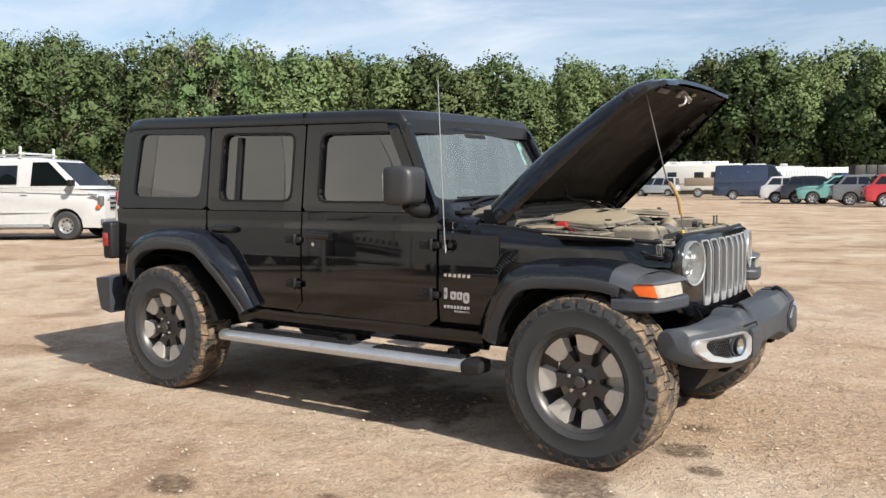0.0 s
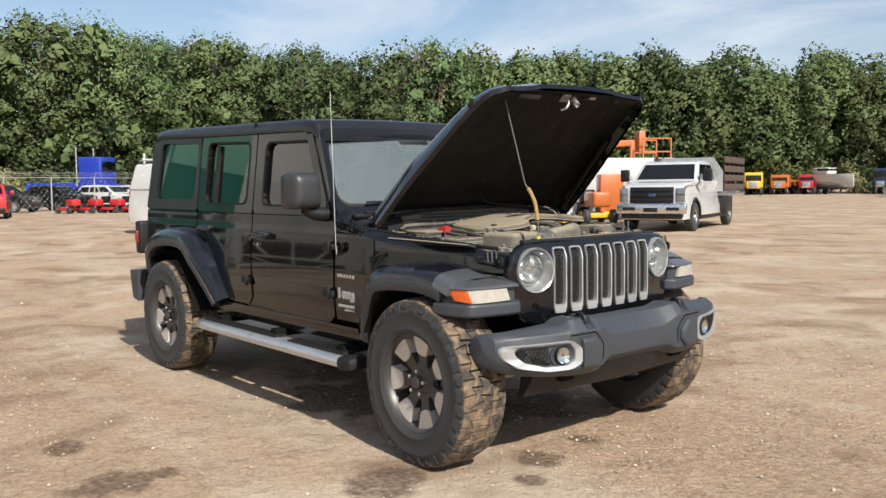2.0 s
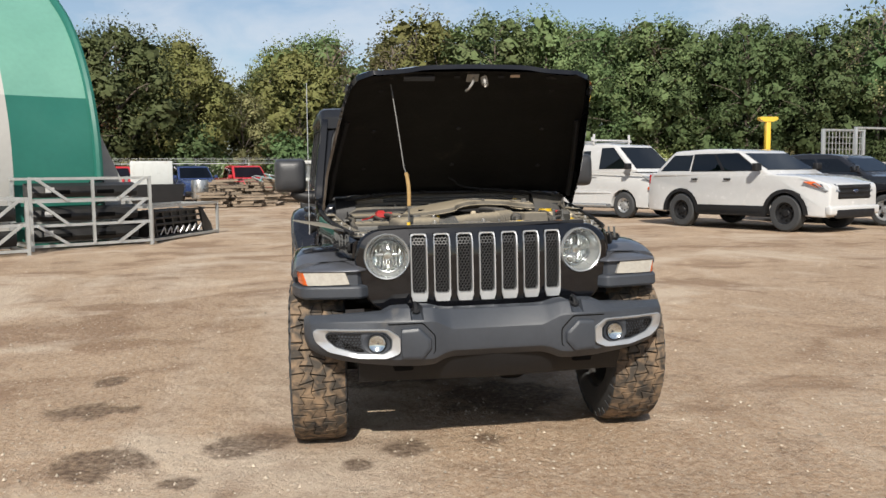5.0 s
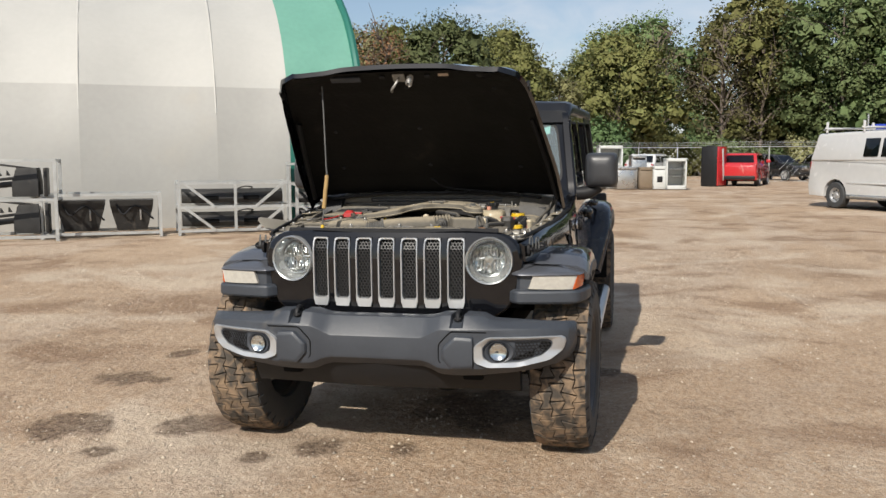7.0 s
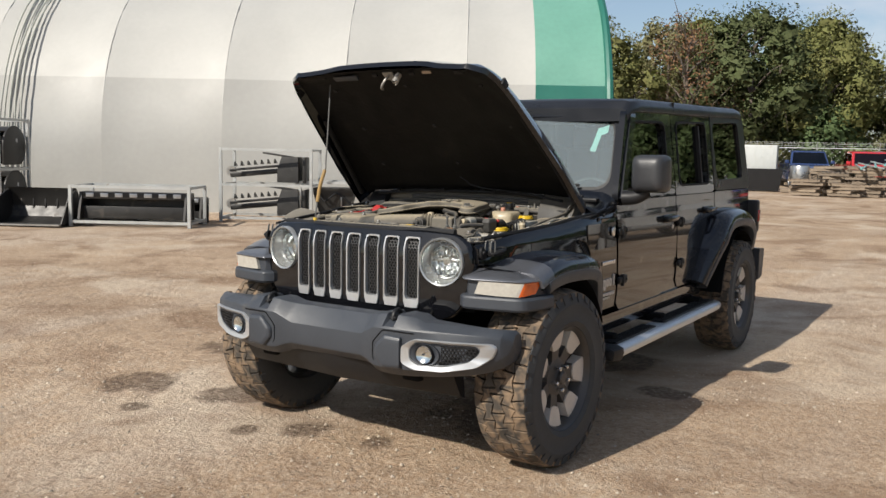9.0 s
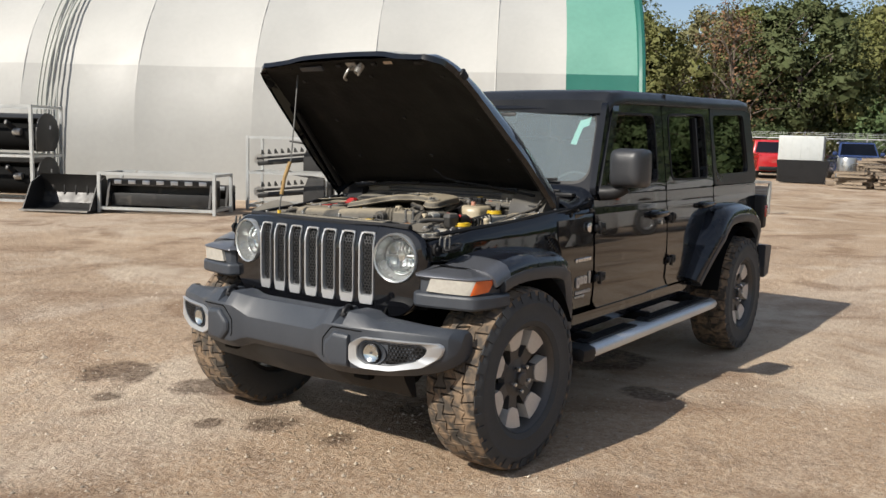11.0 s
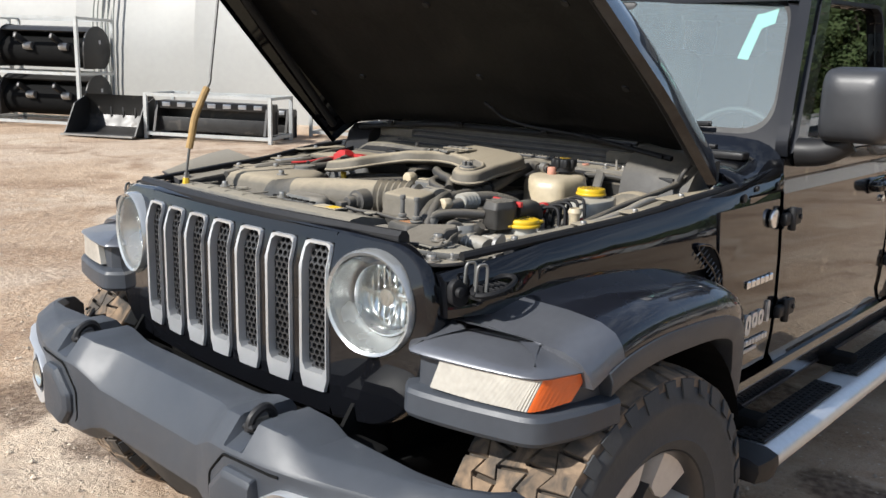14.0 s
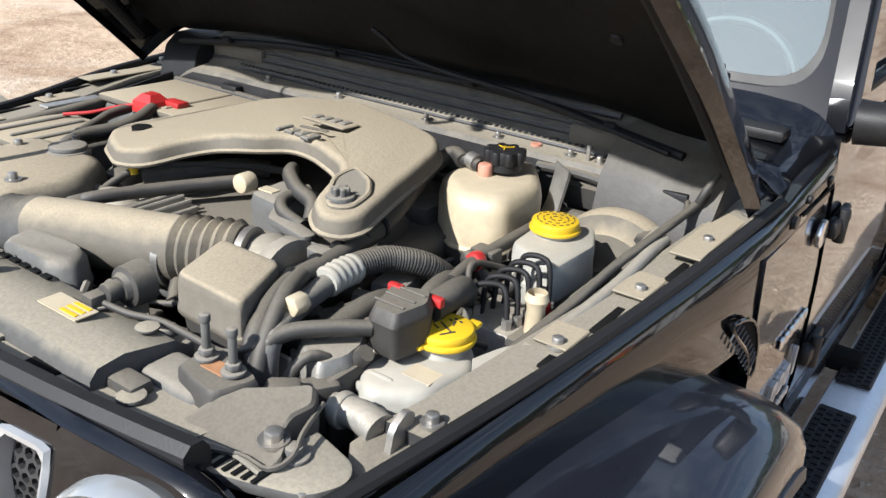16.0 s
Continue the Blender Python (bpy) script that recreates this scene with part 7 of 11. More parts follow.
FRONT_PATH = ((-0.600, 0.555), (-0.560, 0.665), (-0.480, 0.800), (-0.390, 0.895), (-0.270, 0.938), (-0.05, 0.952), (0.08, 0.948), (0.18, 0.932), (0.272, 0.902))
REAR_PATH = ((-2.235, 0.585), (-2.300, 0.690), (-2.420, 0.845), (-2.540, 0.960), (-2.660, 1.022), (-2.85, 1.040), (-3.08, 1.030), (-3.25, 0.985), (-3.37, 0.885), (-3.440, 0.760), (-3.455, 0.70))


def dense(*rows):
    """Rows of numbers with smooth rows between them."""
    out = []
    for i in range(len(rows) - 1):
        p0, p1, p2, p3 = rows[max(i - 1, 0)], rows[i], rows[i + 1], rows[min(i + 2, len(rows) - 1)]
        for k in range(4):
            t = k / 4
            out.append(tuple(0.5 * (2 * b + (c - a) * t + (2 * a - 5 * b + 4 * c - d) * t * t + (3 * b - a - 3 * c + d) * t ** 3) for a, b, c, d in zip(p0, p1, p2, p3)))
    return out + [rows[-1]]


def fenders(s):
    flare(FRONT_PATH, lambda x: bay_y(x) if x > -0.5 else 0.775, 0.902, s, "front_fender_flare", "blue-black front fender flare with a grey lip")
    flare(REAR_PATH, 0.785, 0.915, s, "rear_fender_flare", "blue-black rear fender flare with a grey lip")
    # lamp block at the flare's nose
    edge = [(p.x, p.y) for p in smooth_path([Vector(q) for q in ((0.300, 0.520, 0), (0.388, 0.585, 0), (0.402, 0.620, 0), (0.388, 0.715, 0), (0.372, 0.785, 0), (0.358, 0.834, 0), (0.340, 0.856, 0), (0.300, 0.870, 0), (0.240, 0.886, 0), (0.160, 0.896, 0))], 10)]
    back = [(0.150, 0.880), (0.150, 0.520)]

    def pushed(d):
        out = []
        for i, (x, y) in enumerate(edge):
            (x0, y0), (x1, y1) = edge[max(i - 1, 0)], edge[min(i + 1, len(edge) - 1)]
            k = math.hypot(x1 - x0, y1 - y0)
            out.append((x + d * (y1 - y0) / k, y - d * (x1 - x0) / k))
        return out

    def slab(levels):
        return loft([[(x, s * y, z + tilt * (y - 0.75) - 0.45 * max(0, min(1, (z - 0.874) / 0.04)) * max(0, y - 0.86)) for x, y in pushed(d) + back] for z, d, tilt in levels])
    nose = part("flare_nose", slab(((0.747, -0.004, 0), (0.750, 0.006, 0), (0.759, 0.012, 0), (0.797, 0.011, 0), (0.805, 0.006, 0), (0.809, -0.004, 0), (0.811, -0.016, 0), (0.880, -0.018, 0))), GREY_PLASTIC, OFFROAD, "dark grey flare nose", sharp=26)
    part("flare_cap", slab(((0.873, 0.003, 0), (0.877, 0.006, 0), (0.882, 0.003, -0.01), (0.891, -0.022, -0.02), (0.902, -0.060, -0.03), (0.912, -0.100, -0.05))), CAP_SKY_SHEEN, nose, "cap over the lamp with sky sheen in its colour", sharp=50)
    out_l, in_l = pushed(-0.001), pushed(-0.016)

    def along_edge(loop, u):
        i = min(int(u), len(loop) - 2)
        f = u - i
        return loop[i][0] + (loop[i + 1][0] - loop[i][0]) * f, loop[i][1] + (loop[i + 1][1] - loop[i][1]) * f

    def where(test):
        return next(i for i, q in enumerate(edge) if test(q))
    inner, amber_lo, amber_hi = where(lambda q: q[1] > 0.640), where(lambda q: q[1] > 0.836), where(lambda q: q[1] > 0.855)
    end_lo, end_hi = where(lambda q: q[0] < 0.284), where(lambda q: q[0] < 0.242)
    for name, lo, hi, mat, lab in (("turn_lens", (inner, inner + 2), (amber_lo, amber_hi), TURN_WHITE, "clear ribbed lamp lens"), ("side_marker", (amber_lo, amber_hi), (end_lo, end_hi), AMBER, "amber side marker")):
        rr = []
        n = 40 if name == "turn_lens" else 16
        for j in range(n + 1):
            f = j / n
            ul, uh = lo[0] + (hi[0] - lo[0]) * f, lo[1] + (hi[1] - lo[1]) * f
            zlo = 0.8125 + (0.010 * f if name == "side_marker" else 0.004 * (1 - f) ** 4)
            rib = 0.0012 * (j % 2)
            (xo, yo), (xi, yi), (xp, yp), (xq, yq) = along_edge(out_l, ul), along_edge(in_l, ul), along_edge(out_l, uh), along_edge(in_l, uh)
            k = rib / 0.015
            rr.append([(xi, s * yi, zlo), (xo + (xo - xi) * k, s * (yo + (yo - yi) * k), zlo), (xp + (xp - xq) * k, s * (yp + (yp - yq) * k), 0.872), (xq, s * yq, 0.872)])
        part(name, loft(rr), mat, nose, lab, sharp=50)
    # flank of the engine bay
    rings = []
    for x in (-0.862, -0.75, -0.64, -0.52, -0.4, -0.3, -0.1, 0.1, 0.25, 0.335):
        y = bay_y(x)
        zt = curve(((-0.87, 1.150), (-0.64, 1.116), (-0.43, 1.098), (-0.24, 1.074), (0.14, 1.048), (0.34, 1.012)), x)
        rings.append([(x, s * (y + 0.012), 0.93), (x, s * (y + 0.006), 1.0), (x, s * y, zt - 0.012), (x, s * (y - 0.012), zt), (x, s * (y - 0.035), zt - 0.004), (x, s * (y - 0.035), 0.93)])
    part("fender_side", loft(rings), BLACK_PAINT, OFFROAD, sharp=50)
    # vent behind the wheel arch
    def on_flank(co):
        return Vector((co.x, s * (bay_y(co.x) + 0.013 + co.y), co.z))
    vent = [(-0.528, 0.868), (-0.512, 0.925), (-0.470, 0.978), (-0.405, 0.992), (-0.430, 0.960), (-0.480, 0.915), (-0.505, 0.862)]
    v = part("fender_vent", prism(rounded(vent, 0.010), "y", -0.012, 0.002, warp=on_flank), BLACK_MATTE, OFFROAD, "black mesh fender vent")
    part("vent_rim", tube([on_flank(Vector((x, 0.002, z))) for x, z in vent + vent[:1]], 0.0035, 6, 3), BLACK_PAINT, v)
    for k in range(9):
        x, z = -0.515 + 0.0115 * k, 0.885 + 0.0115 * k
        part("vent_slat", tube([on_flank(Vector((x - 0.006, 0.003, z + 0.012))), on_flank(Vector((x + 0.022, 0.003, z - 0.010)))], 0.0016, 5, 1), GREY_PLASTIC, v)
    # wheel-house liners
    for x0 in (0.0, -3.005):
        b = bmesh.new()
        rr = []
        for k in range(15):
            a0 = 62 if x0 == 0.0 else 8
            a = radians(a0 + (158 - a0) * k / 14)
            rr.append([(x0 + 0.475 * math.cos(a), s * y, 0.41 + 0.475 * math.sin(a)) for y in (0.42, 0.60, 0.885)])
        for r, q in zip(rr, rr[1:]):
            for k in range(2):
                b.faces.new([b.verts.new(p) for p in (r[k], r[k + 1], q[k + 1], q[k])])
        part("wheel_house", b, BLACK_MATTE, OFFROAD)
        part("wheel_house_wall", prism([(x0 + 0.5 * math.cos(radians(a)), 0.41 + 0.5 * math.sin(radians(a))) for a in range(8, 160, 8)], "y", s * 0.42, s * 0.43), BLACK_MATTE, OFFROAD)


mirrored(fenders)


# ---------------------------------------------------------------- grille
def gx(y, z):
    """The grille's face: bowed across, leaning back above the crease."""
    return 0.424 - 0.16 * y * y - 0.30 * max(0.0, z - 0.985) - 0.02 * max(0.0, 0.80 - z)


def face(p):
    return Vector((gx(p.y, p.z) + p.x, p.y, p.z))


G_TOP, G_BOT = 1.062, 0.672
SLOT_Y = [-0.321 + 0.107 * k for k in range(7)]
SLOT_HW = 0.040


def grille():
    b = bmesh.new()

    def slab(poly):
        """A piece of the face in small cells, so that it follows the bow."""
        y0, y1 = min(p[0] for p in poly), max(p[0] for p in poly)
        n = max(1, int((y1 - y0) / 0.05))
        for i in range(n):
            a, c = y0 + (y1 - y0) * i / n, y0 + (y1 - y0) * (i + 1) / n

            def zr(y):
                zs = []
                for k in range(len(poly)):
                    (ya, za), (yb, zb) = poly[k], poly[(k + 1) % len(poly)]
                    if min(ya, yb) - 1e-9 <= y <= max(ya, yb) + 1e-9:
                        zs += [za, zb] if abs(yb - ya) < 1e-9 else [za + (zb - za) * (y - ya) / (yb - ya)]
                return min(zs), max(zs)
            e = 1e-6
            (l0, h0), (l1, h1) = zr(a + e), zr(c - e)
            m = max(1, int((max(h0, h1) - min(l0, l1)) / 0.06))
            for j in range(m):
                f, g = j / m, (j + 1) / m
                q = [(a, l0 + (h0 - l0) * f), (c, l1 + (h1 - l1) * f), (c, l1 + (h1 - l1) * g), (a, l0 + (h0 - l0) * g)]
                b.faces.new([b.verts.new(face(Vector((0, y, z)))) for y, z in q])
                b.faces.new([b.verts.new(face(Vector((-0.035, y, z)))) for y, z in q[::-1]])
    zt, zb = 1.040, 0.722
    # top and bottom bands, bars between slots
    slab([(-0.361, zt), (0.361, zt), (0.361, G_TOP), (-0.361, G_TOP)])
    slab([(-0.361, 0.676), (0.361, 0.676), (0.361, zb), (-0.361, zb)])
    for a, c in zip(SLOT_Y, SLOT_Y[1:]):
        slab([(a + SLOT_HW, zb), (c - SLOT_HW, zb), (c - SLOT_HW, zt), (a + SLOT_HW, zt)])
    # cheeks with the lamp openings
    for s in (-1, 1):
        out = rounded([(s * 0.361, G_TOP), (s * 0.52, 1.055), (s * 0.590, 1.010), (s * 0.608, 0.90), (s * 0.560, 0.740), (s * 0.490, 0.684), (s * 0.361, 0.676)], [0, 0.03, 0.05, 0.06, 0.06, 0.05, 0], 4)
        hole = [(s * 0.468 + 0.1085 * math.cos(2 * math.pi * k / 48), 0.936 + 0.1085 * math.sin(2 * math.pi * k / 48)) for k in range(48)]
        frame_ring(out, hole, "x", -0.035, 0.0, 120, (s * 0.468, 0.936), face, b)
    bmesh.ops.remove_doubles(b, verts=b.verts, dist=2e-4)
    return b


g = part("grille", grille(), BLACK_PAINT, OFFROAD, "glossy black seven-slot grille", sharp=30)
# rounded edge that runs back round the grille's face
edge = rounded([(-0.361, 1.062), (-0.52, 1.055), (-0.590, 1.010), (-0.608, 0.90), (-0.560, 0.740), (-0.490, 0.684), (-0.361, 0.676), (0.361, 0.676), (0.490, 0.684), (0.560, 0.740), (0.608, 0.90), (0.590, 1.010), (0.52, 1.055), (0.361, 1.062)], [0, 0.03, 0.05, 0.06, 0.06, 0.05, 0, 0, 0.05, 0.06, 0.06, 0.05, 0.03, 0], 4)
b = bmesh.new()
rings = []
for y, z in edge:
    n = Vector((y * 0.7, z - 0.87)).normalized()
    rings.append([tuple(face(Vector((dx * (0.42 if z > 0.98 and dx < -0.02 else 1.0), y + n.x * k, z + n.y * k)))) for dx, k in ((0.0, 0.0), (-0.004, 0.008), (-0.015, 0.013), (-0.05, 0.012), (-0.07, 0.0))])
part("grille_edge", loft(rings + [rings[0]], closed=False, caps=False), BLACK_PAINT, g, sharp=60)
# top strip of black trim
b = bmesh.new()
rings = []
for k in range(17):
    y = -0.50 + k / 16
    x = gx(y, 1.06)
    rings.append([(x - 0.016, y, 1.050), (x - 0.017, y, 1.070), (x - 0.026, y, 1.079), (x - 0.040, y, 1.078), (x - 0.047, y, 1.068), (x - 0.048, y, 1.045)])
part("bonnet_seal", loft(rings), BLACK_PLASTIC, g, "black bonnet rest strip")


def hex_mesh(y0, y1, z0, z1, r, place, bar=0.0016, deep=0.006):
    """A honeycomb: six-sided cells side by side, each a thin-walled ring."""
    b = bmesh.new()
    dy, dz = r * math.sqrt(3), r * 1.5
    row, z = 0, z0
    while z < z1 + r:
        y = y0 + (dy / 2 if row % 2 else 0)
        while y < y1 + dy / 2:
            o = [(y + r * 1.02 * math.sin(math.pi * k / 3), z + r * 1.02 * math.cos(math.pi * k / 3)) for k in range(6)]
            i = [(y + (r - bar * 1.5) * math.sin(math.pi * k / 3), z + (r - bar * 1.5) * math.cos(math.pi * k / 3)) for k in range(6)]
            clamp = lambda p: (min(max(p[0], y0), y1), min(max(p[1], z0), z1))
            o, i = [clamp(p) for p in o], [clamp(p) for p in i]
            if y0 - r < y < y1 + r:
                vo = [b.verts.new(place(0.0, *p)) for p in o]
                vi = [b.verts.new(place(0.0, *p)) for p in i]
                vb = [b.verts.new(place(-deep, *p)) for p in i]
                for k in range(6):
                    j = (k + 1) % 6
                    if (Vector(o[k]) - Vector(o[j])).length > 1e-5:
                        b.faces.new((vo[k], vo[j], vi[j], vi[k]))
                        b.faces.new((vi[k], vi[j], vb[j], vb[k]))
            y += dy
        z += dz
        row += 1
    return b


for y in SLOT_Y:
    o = rounded([(y - SLOT_HW, 0.722), (y + SLOT_HW, 0.722), (y + SLOT_HW, 1.040), (y - SLOT_HW, 1.040)], 0.012, 3)
    i = rounded([(y - SLOT_HW + 0.0065, 0.760), (y + SLOT_HW - 0.0065, 0.760), (y + SLOT_HW - 0.0065, 1.033), (y - SLOT_HW + 0.0065, 1.033)], 0.010, 3)
    i2 = rounded([(y - SLOT_HW + 0.008, 0.763), (y + SLOT_HW - 0.008, 0.763), (y + SLOT_HW - 0.008, 1.031), (y - SLOT_HW + 0.008, 1.031)], 0.008, 3)
    c = (y, 0.90)
    bb = bmesh.new()
    o2 = by_angle(o, c, 72)
    loops = [(0.0, by_angle(o, c, 72)), (0.007, [(c[0] + (p[0] - c[0]) * 0.97, c[1] + (p[1] - c[1]) * 0.995) for p in o2]), (0.005, by_angle(i, c, 72)), (-0.028, by_angle(i2, c, 72))]
    loft([[tuple(face(Vector((dx, *p)))) for p in lp] for dx, lp in loops], caps=False, bm=bb)
    slot = part("slot_trim", bb, SATIN_SILVER, g, "satin silver slot surround", sharp=45)
    part("slot_mesh", hex_mesh(y - 0.0325, y + 0.0325, 0.758, 1.034, 0.0088, lambda dx, u, v: face(Vector((dx - 0.014, u, v)))), MESH_BLACK, slot, "black honeycomb mesh", sharp=0)
    part("slot_backing", box(0.01, 0.07, 0.31, (gx(y, 0.88) - 0.052, y, 0.885)), BLACK_MATTE, slot)


# headlights
def headlight(s):
    y0, z0 = s * 0.468, 0.936
    x0 = gx(0.468, 0.936)
    tilt = Matrix.Translation((x0, y0, z0)) @ Matrix.Rotation(radians(s * 9), 4, "Z")
    h = part("headlight", lathe([(0.1085, -0.03), (0.1085, 0.004), (0.104, 0.012), (0.098, 0.008), (0.0965, -0.004)], 56, "x"), LAMP_RING, OFFROAD, "round headlight with a pale outer ring", m=tilt)
    part("reflector_ring", lathe([(0.0965, -0.004), (0.090, -0.022), (0.080, -0.046), (0.076, -0.060)], 56, "x"), LAMP_RING, h)
    part("inner_bezel", lathe([(0.079, -0.058), (0.077, -0.044), (0.072, -0.040), (0.069, -0.048), (0.068, -0.06)], 56, "x"), CHROME, h)
    bowl = [(0.069, -0.055)] + [(0.069 * math.cos(radians(a)), -0.055 - 0.045 * math.sin(radians(a))) for a in range(10, 91, 10)]
    part("reflector", lathe(bowl, 40, "x"), REFLECTOR, h, "bright reflector bowl")
    for k in range(8):
        w = 0.128 * math.sqrt(max(0.05, 1 - ((k - 3.5) / 4.4) ** 2))
        part("reflector_flute", box(0.012, 0.004, w, (-0.080, -0.052 + 0.0149 * k, 0), 0.001, 1), REFLECTOR, h)
    part("bulb_shield", lathe([(0.0, -0.052), (0.018, -0.054), (0.022, -0.062), (0.020, -0.09)], 24, "x"), CHROME, h)
    part("bulb_bar", box(0.012, 0.125, 0.010, (-0.070, 0, 0.004), 0.003), CHROME, h)
    dome = [(0.069, -0.050)] + [(0.069 * math.cos(radians(a)), -0.050 + 0.020 * math.sin(radians(a))) for a in range(15, 91, 15)]
    part("inner_lens", lathe(dome, 40, "x"), LENS, h, "domed inner lens").visible_shadow = False
    dome = [(0.0985, 0.004)] + [(0.0985 * math.cos(radians(a)), 0.004 + 0.010 * math.sin(radians(a))) for a in range(15, 91, 15)]
    part("lens", lathe(dome, 48, "x"), LENS, h, "clear outer lens").visible_shadow = False


mirrored(headlight)


# ---------------------------------------------------------------- bumper
def bx(y):
    """The bumper's front face: its distance ahead of the front axle."""
    return curve(((0.0, 0.626), (0.205, 0.626), (0.245, 0.634), (0.29, 0.646), (0.36, 0.649), (0.47, 0.637), (0.53, 0.623), (0.66, 0.586), (0.78, 0.532), (0.83, 0.490), (0.856, 0.435)), abs(y))


def bumper():
    """Sunken straight middle, raised shoulders round the tow hooks, ends swept back."""
    rings = []
    for y, setback, zt, zf, zl in ((0.0, 0.062, 0.708, 0.630, 0.494), (0.205, 0.062, 0.708, 0.630, 0.494), (0.243, 0.060, 0.711, 0.648, 0.486), (0.282, 0.046, 0.722, 0.668, 0.470), (0.300, 0.044, 0.727, 0.672, 0.467),
                                   (0.338, 0.044, 0.728, 0.673, 0.465), (0.346, 0.055, 0.706, 0.673, 0.465), (0.388, 0.055, 0.706, 0.674, 0.465), (0.396, 0.042, 0.729, 0.674, 0.465), (0.470, 0.042, 0.726, 0.675, 0.468), (0.515, 0.044, 0.704, 0.674, 0.472),
                                   (0.60, 0.044, 0.701, 0.671, 0.478), (0.70, 0.042, 0.698, 0.668, 0.490), (0.78, 0.036, 0.694, 0.664, 0.508), (0.83, 0.032, 0.688, 0.655, 0.530), (0.848, 0.028, 0.682, 0.648, 0.548), (0.858, 0.020, 0.668, 0.636, 0.575)):
        x = bx(y)
        xb = min(0.47, x - 0.075)
        rings.append((y, [(xb, zt - 0.02), (xb + 0.015, zt - 0.002), (x - setback - 0.012, zt), (x - setback, zt - 0.004), (x - 0.004, zf + 0.004), (x, zf - 0.004), (x + 0.003, zl + 0.050), (x - 0.001, zl + 0.036), (x - 0.034, zl + 0.006), (x - 0.045, zl), (xb, zl + 0.004)]))
    return loft([[(x, -y, z) for x, z in r] for y, r in rings[:0:-1]] + [[(x, y, z) for x, z in r] for y, r in rings])


bp = part("front_bumper", bumper(), GREY_PLASTIC, OFFROAD, "dark grey moulded front bumper", sharp=24)
part("lower_valance", loft([[(x, y, z) for x, z in ((0.44, 0.50), (0.588 - 0.10 * abs(y), 0.497), (0.565 - 0.12 * abs(y), 0.432), (0.50 - 0.08 * abs(y), 0.37), (0.42, 0.36))] for y in (-0.62, -0.56, -0.40, 0.0, 0.40, 0.56, 0.62)]), BLACK_PLASTIC, bp, "black lower valance", sharp=30)


def fog(s):
    out = [(0.444, 0.534), (0.444, 0.606), (0.500, 0.641), (0.806, 0.638), (0.824, 0.622), (0.812, 0.578), (0.756, 0.537), (0.622, 0.511), (0.502, 0.511)]
    inn = [(0.484, 0.552), (0.480, 0.597), (0.508, 0.628), (0.752, 0.627), (0.770, 0.612), (0.760, 0.590), (0.724, 0.559), (0.632, 0.534), (0.520, 0.532)]
    c = (0.625, 0.576)

    def on(p):
        return Vector((bx(p.y) + p.x, s * p.y, p.z))

    def towards(loop, k, kz):
        return [(c[0] + (q[0] - c[0]) * k, c[1] + (q[1] - c[1]) * kz) for q in loop]
    o, i = by_angle(rounded(out, 0.012, 3), c, 96), by_angle(rounded(inn, 0.010, 3), c, 96)
    loops = [(-0.008, o), (0.014, o), (0.018, towards(o, 0.985, 0.97)), (0.012, towards(i, 1.015, 1.03)), (0.008, i), (-0.012, towards(i, 0.985, 0.96))]
    f = part("fog_lamp_surround", loft([[tuple(on(Vector((dx, *q)))) for q in lp] for dx, lp in loops], caps=False), SATIN_SILVER, bp, "satin silver fog lamp surround", sharp=40)
    part("fog_recess", prism(rounded(inn, 0.010, 3), "x", 0.0005, 0.003, warp=on), BLACK_MATTE, f)
    # grey inner bezel: a frame round the mesh and a broad ring round the lamp
    i2 = towards(i, 0.965, 0.88)
    part("inner_bezel", loft([[tuple(on(Vector((dx, *q)))) for q in lp] for dx, lp in ((0.004, i), (0.008, towards(i, 0.985, 0.95)), (0.006, i2), (0.001, towards(i, 0.96, 0.86)))], caps=False), GREY_PLASTIC, f, "dark grey inner bezel", sharp=40)
    ring = [(0.549 + 0.060 * math.cos(2 * math.pi * k / 48), 0.578 + 0.046 * math.sin(2 * math.pi * k / 48)) for k in range(48)]
    hole = [(0.545 + 0.040 * math.cos(2 * math.pi * k / 48), 0.578 + 0.038 * math.sin(2 * math.pi * k / 48)) for k in range(48)]
    part("lamp_bezel", loft([[tuple(on(Vector((dx, *q)))) for q in lp] for dx, lp in ((0.003, ring), (0.012, ring), (0.010, [((a[0] + b_[0]) / 2, (a[1] + b_[1]) / 2) for a, b_ in zip(ring, hole)]), (0.002, hole))], caps=False), GREY_PLASTIC, f, "dark grey lamp bezel", sharp=40)
    part("fog_mesh", hex_mesh(0.614, 0.752, 0.545, 0.620, 0.0085, lambda dx, u, v: on(Vector((dx + 0.005, u, v)))), BLACK_PLASTIC, f, "black honeycomb mesh", sharp=0)
    mm = Matrix.Translation((bx(0.545) + 0.004, s * 0.545, 0.578)) @ Matrix.Rotation(radians(s * 8), 4, "Z")
    part("fog_lamp", lathe([(0.040, -0.004), (0.040, 0.010), (0.037, 0.012), (0.035, 0.004)], 32, "x"), BLACK_PLASTIC, f, "round fog lamp", m=mm)
    part("fog_reflector", lathe([(0.036, 0.010), (0.024, 0.001), (0.0, -0.003)], 28, "x"), REFLECTOR, f, m=mm)
    part("fog_lens", lathe([(0.036, 0.011), (0.024, 0.017), (0.0, 0.019)], 28, "x"), LENS, f, m=mm)
    # six-sided pad in its own sunken field
    pad = [(0.440, 0.506), (0.346, 0.503), (0.306, 0.548), (0.306, 0.592), (0.362, 0.648), (0.440, 0.643)]
    pc = (0.385, 0.575)
    lift = [(-0.010, 1.0), (0.008, 0.995), (0.016, 0.93), (0.021, 0.80), (0.022, 0.74)]
    pr_ = rounded(pad, 0.008, 3)
